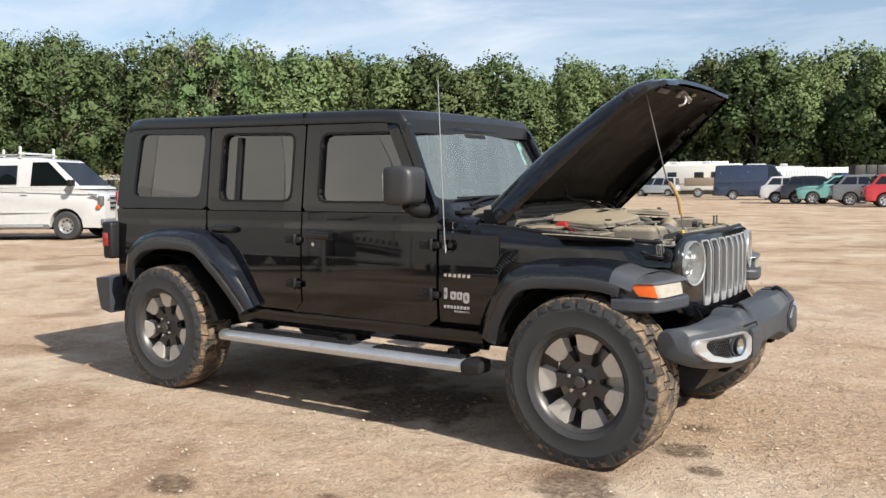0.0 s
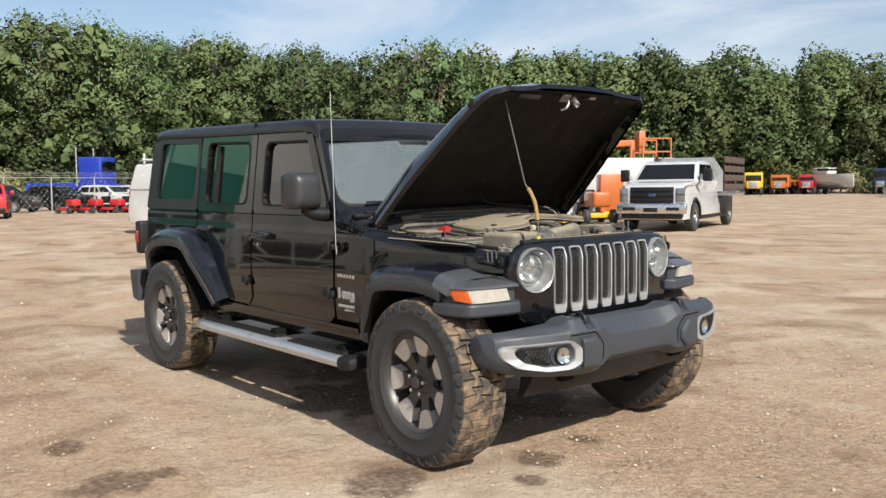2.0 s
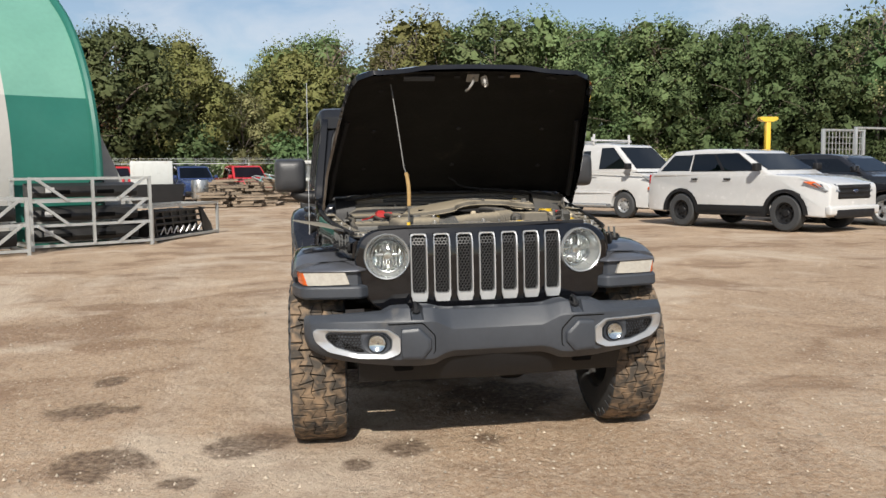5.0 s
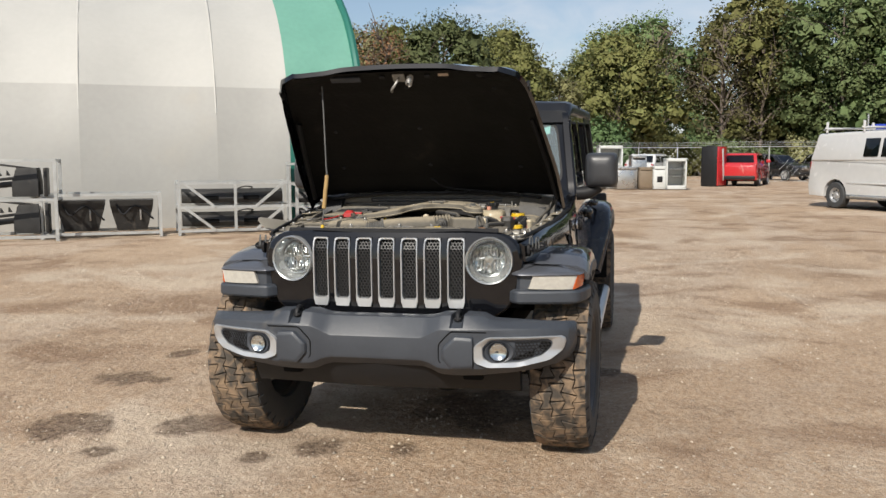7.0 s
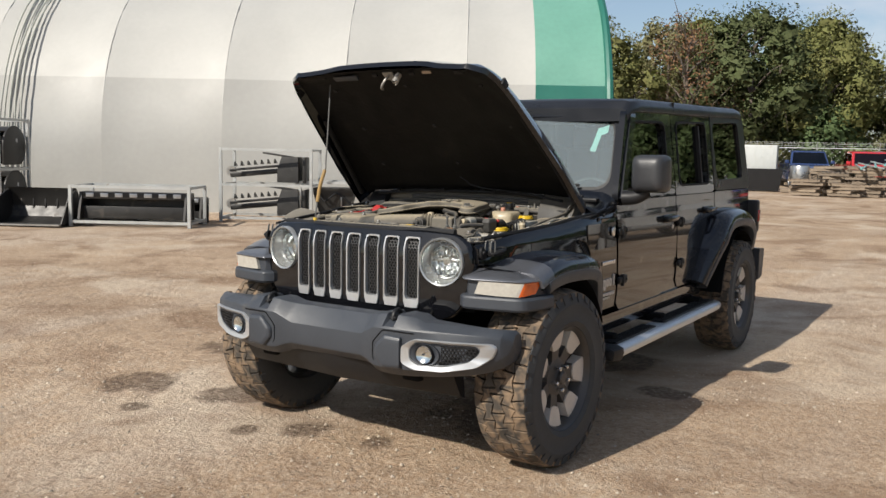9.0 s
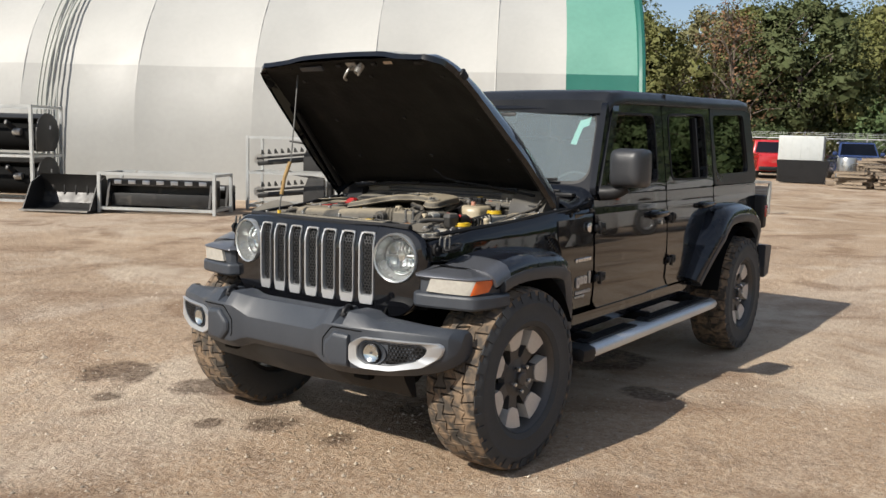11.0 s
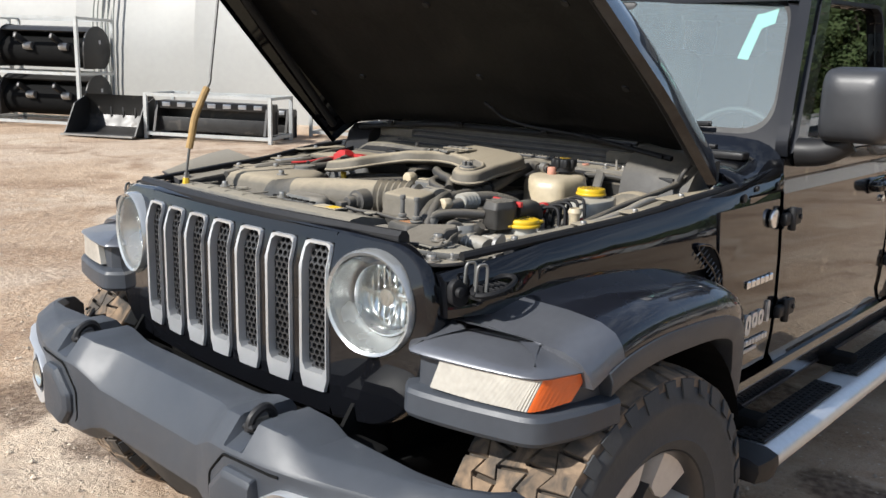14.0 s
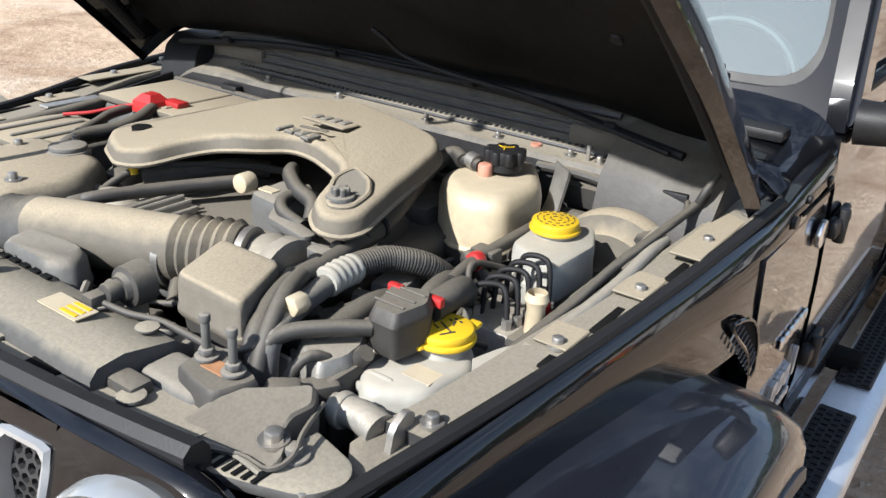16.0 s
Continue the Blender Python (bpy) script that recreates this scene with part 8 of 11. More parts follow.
    part("bumper_pad", loft([[tuple(on(Vector((dx, pc[0] + (q[0] - pc[0]) * k if q[0] < 0.425 else q[0], pc[1] + (q[1] - pc[1]) * k)))) for q in pr_] for dx, k in lift]), GREY_PLASTIC, bp, "raised six-sided bumper pad", sharp=20)
    field = [(0.830, 0.652), (0.480, 0.661), (0.345, 0.664), (0.290, 0.606), (0.290, 0.535), (0.340, 0.487), (0.50, 0.497)]
    part("pad_joint", tube([on(Vector((0.001, *q))) for q in rounded(field[:-1], 0.014, 3)[4:-4]], 0.0028, 6, 2), BLACK_MATTE, bp, "dark joint line round the pad")
    # tow hook standing in a notch of the shoulder
    b = bmesh.new()
    hk = s * 0.367
    tube([(0.548, hk, 0.700), (0.552, hk, 0.730), (0.572, hk, 0.742), (0.598, hk, 0.728), (0.606, hk, 0.702)], 0.0095, 8, 5, b)
    box(0.075, 0.034, 0.014, (0.575, hk, 0.710), 0.005, 1, bm=b)
    part("tow_hook", b, BLACK_PLASTIC, bp, "black tow hook")


mirrored(fog)
# crash bar and darkness behind the bumper
part("bumper_beam", box(0.10, 1.05, 0.14, (0.42, 0, 0.58), 0.02), BLACK_MATTE, OFFROAD)
part("axle", cyl(0.05, 1.3, (0, 0, 0.38), "y", 16), BLACK_MATTE, OFFROAD)
part("rear_axle", cyl(0.05, 1.3, (-3.005, 0, 0.38), "y", 16), BLACK_MATTE, OFFROAD)
part("differential", ball(0.13, (0.03, 0.2, 0.37), (1, 1.1, 1)), BLACK_MATTE, OFFROAD)
part("steering_rod", cyl(0.018, 1.2, (0.16, 0, 0.40), "y", 10), STEEL, OFFROAD)
mirrored(lambda s: part("frame_rail", box(4.2, 0.09, 0.14, (-1.55, s * 0.42, 0.50), 0.01), BLACK_MATTE, OFFROAD))
part("floor_pan", box(2.9, 1.42, 0.05, (-2.10, 0, 0.56)), BLACK_MATTE, OFFROAD)
part("tail_panel", box(0.05, 1.50, 0.62, (-3.62, 0, 0.88), 0.01), BLACK_PAINT, OFFROAD)
part("rear_glass", box(0.02, 1.30, 0.52, (-3.60, 0, 1.45), 0.005), TINTED, OFFROAD)
part("rear_bumper", loft([[(x, y, z) for x, z in ((-3.60, 0.70), (-3.86 + 0.10 * (abs(y) / 0.86) ** 4, 0.69), (-3.88 + 0.12 * (abs(y) / 0.86) ** 4, 0.64), (-3.84 + 0.12 * (abs(y) / 0.86) ** 4, 0.47), (-3.60, 0.45))] for y in (-0.88, -0.84, -0.6, 0, 0.6, 0.84, 0.88)]), GREY_PLASTIC, OFFROAD, "dark grey rear bumper", sharp=40)
mirrored(lambda s: part("tail_light", box(0.10, 0.13, 0.26, (-3.67, s * 0.775, 0.955), 0.02, 3), BLACK_PLASTIC, OFFROAD))
mirrored(lambda s: part("tail_lens", box(0.06, 0.10, 0.10, (-3.68, s * 0.800, 0.960), 0.012, 2), RED_LENS, OFFROAD, "red tail lamp lens"))


# ---------------------------------------------------------------- running boards
def board(s):
    rings = []
    for x, k in ((-0.570, 0.0), (-0.59, 0.9), (-0.70, 1), (-1.5, 1), (-2.35, 1), (-2.45, 0.9), (-2.47, 0.0)):
        c = (0.845, 0.415)
        loop = [(0.905, 0.425), (0.915, 0.405), (0.905, 0.378), (0.87, 0.368), (0.79, 0.375), (0.775, 0.40), (0.785, 0.432), (0.87, 0.438)]
        kk = 0.55 + 0.45 * k
        rings.append([(x, s * (c[0] + (p[0] - c[0]) * kk), c[1] + (p[1] - c[1]) * kk) for p in loop])
    st = part("running_board", loft(rings), STEP_METAL, OFFROAD, "brushed aluminium running board", sharp=50)
    part("board_end", loft([[(x, s * (0.845 + u * k), 0.405 + v * k) for u, v in ((0.072, 0.024), (0.076, 0), (0.066, -0.036), (-0.06, -0.036), (-0.075, 0), (-0.065, 0.034), (0.04, 0.036))] for x, k in ((-0.535, 0.5), (-0.545, 0.85), (-0.60, 1.03), (-0.64, 1.03))]), BLACK_PLASTIC, st, "black end cap")
    for x0, x1 in ((-0.66, -1.25), (-1.40, -2.40)):
        pad = part("step_pad", box(x0 - x1, 0.085, 0.010, ((x0 + x1) / 2, s * 0.832, 0.441), 0.004, 1), BLACK_PLASTIC, st, "black ribbed step pad")
        b = bmesh.new()
        k = 0
        x = x0 - 0.02
        while x > x1 + 0.02:
            for j in range(4):
                box(0.016, 0.014, 0.005, (x + (0.012 if j % 2 else 0), s * (0.803 + 0.019 * j), 0.4475), bm=b)
            x -= 0.026
        part("pad_studs", b, RUBBER, pad)
    for x in (-0.75, -1.5, -2.25):
        part("board_bracket", box(0.07, 0.22, 0.05, (x, s * 0.72, 0.45), 0.01), BLACK_MATTE, st)


mirrored(board)


# ---------------------------------------------------------------- wheels
R, TW = 0.408, 0.262


def tyre_mesh():
    h = TW / 2
    prof = [(0.232, h * 0.80), (0.240, h * 0.92), (0.262, h * 0.99), (0.305, h * 1.03), (0.345, h * 1.02), (0.372, h * 0.96), (0.386, h * 0.88), (0.388, h * 0.7),
            (0.389, 0), (0.388, -h * 0.7), (0.386, -h * 0.88), (0.372, -h * 0.96), (0.345, -h * 1.02), (0.338, -h * 1.028), (0.335, -h * 1.020), (0.305, -h * 1.03), (0.268, -h * 1.0), (0.264, -h * 1.012), (0.258, -h * 0.99), (0.240, -h * 0.92), (0.232, -h * 0.80)]
    b = lathe(prof, 72)
    # low lugs that run from the shoulder down the side wall
    for i in range(TREAD_N):
        for s in (-1, 1):
            a = 2 * math.pi * (i + (0.5 if s > 0 else 0.0)) / TREAD_N
            w = 2 * math.pi / TREAD_N * (0.36 if i % 2 else 0.27)
            r1 = 0.352 if i % 2 else 0.362
            lo = [(0.392, 0.93, w), (r1, 1.000, w * 0.8)]
            ring = [[(r * math.cos(a + k * ww), s * h * (y + d), r * math.sin(a + k * ww)) for r, y, ww in (lo[0], lo[1]) for k in (-1, 1)] for d in (0.0, 0.035)]
            v = [[b.verts.new(q) for q in r] for r in ring]
            b.faces.new((v[1][0], v[1][1], v[1][3], v[1][2]))
            for p, q in ((0, 1), (1, 3), (3, 2), (2, 0)):
                b.faces.new((v[0][p], v[0][q], v[1][q], v[1][p]))
    return b


TREAD_N = 34


def tread_mesh():
    """Blocks of an all-terrain tread: five bands of uneven, interlocking six-sided blocks with narrow grooves."""
    b = bmesh.new()
    rnd = random.Random(2)
    h, st = TW / 2, 2 * math.pi / TREAD_N
    bands = (-0.965, -0.56, -0.20, 0.20, 0.56, 0.965)
    corner = {}
    for c, y in enumerate(bands):
        rim = c in (0, len(bands) - 1)
        for k in range(2 * TREAD_N):
            zig = 0.0 if rim else 0.075 * (1 if (k + c) % 2 else -1)
            corner[c, k] = (st / 2 * (k + (0 if rim else rnd.uniform(-0.34, 0.34))), h * (y + zig + (0 if rim else rnd.uniform(-0.055, 0.055))))

    def at(c, k):
        a, y = corner[c, k % (2 * TREAD_N)]
        return a + 2 * math.pi * (k // (2 * TREAD_N)), y

    def block(poly, r0, r1, shrink):
        cx = sum(p[0] for p in poly) / len(poly)
        cy = sum(p[1] for p in poly) / len(poly)

        def put_at(p, r, k):
            a, y = cx + (p[0] - cx) * k, cy + (p[1] - cy) * k
            drop = 0.018 * max(0, (abs(y) / h - 0.60) / 0.40) ** 2
            return ((r - drop) * math.cos(a), y, (r - drop) * math.sin(a))
        rings = [[b.verts.new(put_at(p, r, k)) for p in poly] for r, k in ((r0, shrink + 0.05), (r1 - 0.002, shrink), (r1, shrink - 0.035))]
        b.faces.new(rings[2])
        for lo, hi in zip(rings, rings[1:]):
            for i in range(len(poly)):
                j = (i + 1) % len(poly)
                b.faces.new((lo[i], lo[j], hi[j], hi[i]))
    for c in range(5):
        for i in range(TREAD_N):
            k = 2 * i + c % 2
            poly = [at(c, k), at(c, k + 1), at(c, k + 2), at(c + 1, k + 2), at(c + 1, k + 1), at(c + 1, k)]
            block(poly, 0.383, R + rnd.uniform(-0.0015, 0.001), rnd.uniform(0.86, 0.92))
    return b


def rim_meshes():
    """Seven broad spokes with machined outer ends; the face looks along -y."""
    h = TW / 2
    barrel = lathe([(0.232, -h * 0.80), (0.238, -h * 0.86), (0.236, -h * 0.90), (0.228, -h * 0.84), (0.218, -h * 0.6), (0.214, -h * 0.1), (0.216, h * 0.7), (0.232, h * 0.8)], 64)
    faces, dark = bmesh.new(), bmesh.new()
    yo = -h * 0.72
    # machined outer end of one spoke, along +x
    pol = [(0.231, 0.066), (0.231, 0.02), (0.231, -0.02), (0.231, -0.066), (0.150, -0.040), (0.138, -0.030), (0.132, 0.0), (0.138, 0.030), (0.150, 0.040)]
    up = [faces.verts.new((r, yo + 0.002 + 0.14 * (0.231 - r), w)) for r, w in pol]
    lo = [faces.verts.new((r - 0.002, yo + 0.055, w * 1.12)) for r, w in pol]
    faces.faces.new(up)
    for i in range(len(pol)):
        j = (i + 1) % len(pol)
        faces.faces.new((up[i], up[j], lo[j], lo[i]))
    # dark inner end
    pol = [(0.150, 0.037), (0.142, 0.0), (0.150, -0.037), (0.100, -0.030), (0.055, -0.030), (0.055, 0.030), (0.100, 0.030)]
    up = [dark.verts.new((r, yo + 0.008 + 0.14 * (0.231 - r), w)) for r, w in pol]
    lo = [dark.verts.new((r, yo + 0.06, w * 1.1)) for r, w in pol]
    dark.faces.new(up)
    for i in range(len(pol)):
        j = (i + 1) % len(pol)
        dark.faces.new((up[i], up[j], lo[j], lo[i]))
    lathe([(0.232, yo - 0.002), (0.226, yo - 0.004), (0.220, yo + 0.01)], 64, bm=barrel)
    hub = lathe([(0.0, yo + 0.012), (0.030, yo + 0.012), (0.034, yo + 0.018), (0.06, yo + 0.024), (0.090, yo + 0.030), (0.100, yo + 0.055)], 40)
    cap = lathe([(0.0, yo - 0.012), (0.026, yo - 0.010), (0.031, yo - 0.004), (0.031, yo + 0.02)], 32)
    nut = bmesh.new()
    cyl(0.0105, 0.034, (0, yo + 0.006, 0), "y", 6, bev=0.003, bm=nut)
    disc = lathe([(0.0, 0.0), (0.165, 0.0), (0.165, 0.02), (0.0, 0.02)], 40)
    box(0.10, 0.08, 0.15, (0.15, 0.0, 0.03), 0.02, bm=disc)
    return barrel, faces, dark, cap, nut, disc, hub


tm = mesh_of("tyre", tyre_mesh(), TYRE)
rm = mesh_of("tread", tread_mesh(), TREAD, 25)
gm = mesh_of("tread_base", lathe([(0.384, TW * 0.47), (0.391, TW * 0.35), (0.391, -TW * 0.35), (0.384, -TW * 0.47)], 64), TREAD_BASE)
ms_ = [mesh_of(nm, bm_, mt, 28) for nm, bm_, mt in zip(("barrel", "spoke", "spoke_root", "hub_cap", "wheel_nut", "brake_disc", "hub"), rim_meshes(), (RIM_DARK, RIM_FACE, RIM_DARK, RIM_DARK, CHROME, STEEL, RIM_DARK))]


def offroad_wheel(x, s, turn, steer=0.0):
    w = new("wheel", tm)
    w.parent = OFFROAD
    w.matrix_basis = pose(x, s * 0.787, 0.402, 0, 0, (180 if s > 0 else 0) + steer) @ Matrix.Rotation(radians(turn), 4, "Y")
    tagged(w, "muddy all-terrain tyre on a seven-spoke alloy wheel")
    for nm, me in (("tread", rm), ("tread_base", gm)):
        o = new(nm, me)
        o.parent = w
    rim = new("rim", ms_[0])
    rim.parent = w
    for nm, me in (("hub_cap", ms_[3]), ("brake_disc", ms_[5]), ("hub", ms_[6])):
        o = new(nm, me)
        o.parent = w
    for k in range(7):
        o = new("spoke", ms_[1])
        o.parent = rim
        o.matrix_basis = Matrix.Rotation(2 * math.pi * k / 7 + radians(12), 4, "Y")
        o = new("spoke_root", ms_[2])
        o.parent = rim
        o.matrix_basis = Matrix.Rotation(2 * math.pi * k / 7 + radians(12), 4, "Y")
    for k in range(5):
        a = radians(72 * k + 20)
        o = new("wheel_nut", ms_[4])
        o.parent = w
        o.matrix_basis = Matrix.Translation((0.057 * math.cos(a), 0, 0.057 * math.sin(a)))


offroad_wheel(0.0, -1, 10, -2)
offroad_wheel(0.0, 1, 40, -2)
offroad_wheel(-3.005, -1, 55)
offroad_wheel(-3.005, 1, 95)


# ---------------------------------------------------------------- bonnet
HOOD_M = Matrix.Translation((-0.680, 0, 1.152)) @ Matrix.Rotation(radians(-40.6), 4, "Y")


def hood_w(u):
    return curve(((0.0, 0.738), (0.4, 0.712), (0.87, 0.640), (1.02, 0.610), (1.09, 0.575), (1.135, 0.50)), u)


def hood_z(u, y):
    """The bonnet's skin: a flat crown with a raised middle, sides turned down into a skirt."""
    f = min(1.0, abs(y) / hood_w(u))
    top = curve(((0.0, 0.034), (0.5, 0.040), (0.85, 0.016), (1.0, -0.006), (1.07, -0.030), (1.11, -0.058), (1.135, -0.088)), u)
    edge = curve(((0.0, -0.118), (0.5, -0.104), (0.95, -0.094), (1.08, -0.100), (1.135, -0.112)), u)
    swell = 0.016 / (1 + math.exp((f - 0.60) * 26))
    crown = top - 0.030 * f * f + swell
    k = max(0.0, (f - 0.86) / 0.14)
    return crown + (edge - crown) * k ** 2.2


def bonnet():
    b = bmesh.new()
    ts = sorted({round(v, 4) for k in range(15) for v in (0.86 * k / 14, -0.86 * k / 14)} | {s * v for s in (-1, 1) for v in (0.89, 0.92, 0.945, 0.965, 0.985, 1.0)})
    top = []
    for k in range(23):
        row = []
        for t in ts:
            rear = 0.055 + 0.045 * t * t
            u = rear + (1.135 - rear) * k / 22
            row.append(b.verts.new((u, t * hood_w(u), hood_z(u, t * hood_w(u)))))
        top.append(row)
    for r, q in zip(top, top[1:]):
        for k in range(len(ts) - 1):
            b.faces.new((r[k], r[k + 1], q[k + 1], q[k]))
    edge = [e for e in b.edges if len(e.link_faces) == 1]
    ex = bmesh.ops.extrude_edge_only(b, edges=edge)
    vs = [v for v in ex["geom"] if isinstance(v, bmesh.types.BMVert)]
    for v in vs:
        v.co.z -= 0.022
        v.co.y *= 0.985
        v.co.x -= 0.008 if v.co.x > 0.9 else 0
    return b


hood = part("bonnet", bonnet(), BLACK_PAINT, OFFROAD, "glossy black bonnet propped open", m=HOOD_M, sharp=40)
# inner lining with frame ribs and pressed recesses
b = bmesh.new()
us = [0.105 + 1.005 * k / 22 for k in range(23)]
ts = [-0.975 + 1.95 * k / 36 for k in range(37)]


def lining(u, t):
    w = hood_w(min(u, 1.11))
    f = abs(t)
    top = hood_z(u, 0.86 * t * w)
    edge = hood_z(u, t * w) + 0.004
    inset = min((u - 0.105) / 0.10, (1.11 - u) / 0.13, (1 - f) / 0.13)
    pad = max(0, min(1, (inset - 0.55) * 3))
    # frame of folded steel round a pressed pad
    z = top - 0.052 + 0.022 * pad - 0.004 * noise.noise((u * 9, t * 7, 1))
    for cu, ct, ru, rt in ((0.42, -0.40, 0.12, 0.26), (0.42, 0.40, 0.12, 0.26), (0.76, 0.0, 0.10, 0.42), (0.80, -0.66, 0.08, 0.12), (0.80, 0.66, 0.08, 0.12)):
        d = max(abs(u - cu) / ru, abs(t - ct) / rt)
        z += 0.009 * max(0.0, min(1.0, (1.12 - d) * 5)) * pad
    k = max(0.0, (f - 0.90) / 0.10)
    z = z + (edge - z) * k ** 1.5
    return (u, t * w * 0.988, z)


rows = [[b.verts.new(lining(u, t)) for t in ts] for u in us]
for r, q in zip(rows, rows[1:]):
    for k in range(36):
        b.faces.new((r[k], r[k + 1], q[k + 1], q[k]))
part("bonnet_lining", b, LINER, hood, "black pressed bonnet underside", sharp=60)
b = bmesh.new()
for s in (-1, 1):
    tube([(0.16, s * 0.690, -0.100), (0.45, s * 0.655, -0.080), (0.70, s * 0.615, -0.072), (0.74, s * 0.605, -0.066)], 0.014, 10, 4, b)
tube([(0.125, -0.60, -0.075), (0.115, -0.3, -0.030), (0.112, 0.0, -0.024), (0.115, 0.3, -0.030), (0.125, 0.60, -0.075)], 0.008, 8, 4, b)
tube([(0.22, -0.01, -0.008), (0.205, 0.02, -0.018), (0.175, 0.05, -0.026), (0.150, 0.14, -0.030), (0.140, 0.32, -0.040), (0.135, 0.58, -0.080)], 0.005, 8, 5, b)
for y in (-0.45, -0.15, 0.18, 0.34, 0.47):
    box(0.016, 0.022, 0.012, (0.136, y, -0.034 - 0.10 * max(0, abs(y) - 0.25)), 0.004, 2, bm=b)
part("bonnet_seal", b, RUBBER, hood, "black rubber bonnet seal")
for u, y in ((0.30, -0.50), (0.30, 0.50), (0.60, -0.46), (0.60, 0.46), (0.92, -0.44), (0.92, 0.44), (0.92, 0.0), (0.60, 0.0), (0.30, 0.0)):
    part("lining_clip", lathe([(0.0, -0.004), (0.010, -0.003), (0.013, 0.004)], 14, "z", (u, y, lining(u, y / hood_w(u))[2] - 0.002)), BLACK_PLASTIC, hood)
for u, y, w in ((1.055, -0.42, 0.05), (1.055, -0.08, 0.03), (1.055, 0.14, 0.03), (1.05, 0.40, 0.05), (1.035, 0.50, 0.03), (1.035, -0.50, 0.03)):
    part("front_stud", box(0.018, w, 0.010, (u, y, -0.072), 0.003, 2), BLACK_PLASTIC, hood)
b = box(0.03, 0.15, 0.012, (1.045, -0.265, -0.072), 0.004)
part("rod_clip", b, GREY_PLASTIC, hood)
b = bmesh.new()
tube([(1.045, 0.0, -0.070), (1.050, -0.005, -0.105), (1.030, -0.025, -0.128), (1.005, -0.035, -0.118)], 0.0065, 8, 4, b)
box(0.05, 0.06, 0.01, (1.045, 0.0, -0.068), 0.003, bm=b)
part("striker", b, STEEL, hood, "steel bonnet striker")
b = bmesh.new()
tube([(1.045 + 0.014 * math.cos(k * 1.05), 0.055 + 0.014 * math.sin(k * 1.05), -0.066 - 0.0016 * k) for k in range(34)], 0.0035, 6, 2, b)
part("spring", b, STEEL, hood, "steel coil spring")
part("label_plate", box(0.02, 0.05, 0.004, (1.05, 0.215, -0.062), 0.002), material("tan_label", (0.42, 0.33, 0.25), 0.7), hood)
mirrored(lambda s: part("bonnet_latch", box(0.05, 0.016, 0.04, (0.975, s * 0.612, -0.085), 0.006), BLACK_PLASTIC, hood, "black side latch catch"))
mirrored(lambda s: part("bonnet_hinge", box(0.10, 0.03, 0.07, (-0.70, s * 0.60, 1.13), 0.01), BLACK_PAINT, OFFROAD))

# prop rod
rod = part("prop_rod", tube([(0.296, -0.352, 1.060), (0.294, -0.350, 1.10), (0.285, -0.345, 1.17), (0.270, -0.343, 1.24), (0.240, -0.345, 1.300), (0.215, -0.352, 1.335), (0.207, -0.358, 1.365), (0.165, -0.378, 1.56), (0.124, -0.400, 1.752)], 0.0036, 8, 5), ROD, OFFROAD, "thin steel bonnet prop rod")
part("rod_sleeve", tube([(0.286, -0.346, 1.165), (0.278, -0.344, 1.20), (0.268, -0.343, 1.245), (0.244, -0.345, 1.292), (0.226, -0.349, 1.320)], 0.0095, 10, 4), material("tan_foam", (0.30, 0.195, 0.075), 0.85, vary=0.2), rod, "tan foam sleeve")
part("rod_clip", tube([(0.297, -0.352, 1.055), (0.295, -0.351, 1.088)], 0.009, 8, 1), YELLOW_PAINT, rod, "yellow rod clip")


# bonnet catches on the fenders
def catch(s):
    y = s * 0.652
    b = prism(rounded([(0.318, 0.950), (0.345, 0.965), (0.348, 1.000), (0.330, 1.012), (0.300, 0.992), (0.296, 0.962)], 0.010, 3), "y", y - s * 0.020, y - s * 0.006, 0.003)
    cyl(0.010, 0.020, (0.330, y - s * 0.006, 0.985), "y", 14, bev=0.003, bm=b)
    # shallow dish with a slanted rim
    rim = [(0.262 + 0.052 * math.cos(2 * math.pi * k / 20), y + s * (0.024 + 0.030 * math.sin(2 * math.pi * k / 20)), 0.992 - 0.010 * math.cos(2 * math.pi * k / 20)) for k in range(21)]
    tube(rim, 0.0052, 6, 1, b)
    box(0.080, 0.036, 0.010, (0.272, y + s * 0.018, 0.975), 0.004, 2, bm=b)
    c = part("bonnet_catch", b, RUBBER, OFFROAD, "black rubber bonnet catch")
    for k in range(5):
        part("catch_rib", box(0.003, 0.046, 0.016, (0.232 + 0.013 * k, y + s * 0.022, 0.985), 0.001, 1), RUBBER, c)
    for dy in (-0.012, 0.016):
        part("catch_loop", tube([(0.306, y + s * dy, 0.985), (0.302, y + s * dy, 1.028), (0.294, y + s * (dy + 0.004), 1.036), (0.286, y + s * (dy + 0.010), 1.030), (0.290, y + s * (dy + 0.012), 0.985)], 0.0034, 6, 5), ROD, c, "dark wire bail")


mirrored(catch)

# ---------------------------------------------------------------- cabin
part("dashboard", loft([[(x, y, z) for x, z in ((-0.93, 1.12), (-1.02, 1.175), (-1.18, 1.165), (-1.25, 1.08), (-1.22, 0.90), (-0.93, 0.90))] for y in (-0.68, 0.0, 0.68)]), DASH, OFFROAD, sharp=40)
sw = part("steering_wheel", lathe([(0.185 + 0.014 * math.cos(a), 0.014 * math.sin(a)) for a in (2 * math.pi * k / 10 for k in range(10))], 36, "x", closed=True), BLACK_PLASTIC, OFFROAD, m=Matrix.Translation((-1.36, 0.37, 1.10)) @ Matrix.Rotation(radians(-22), 4, "Y"))
part("wheel_hub", box(0.05, 0.16, 0.12, (0, 0, 0), 0.03, 3), BLACK_PLASTIC, sw)
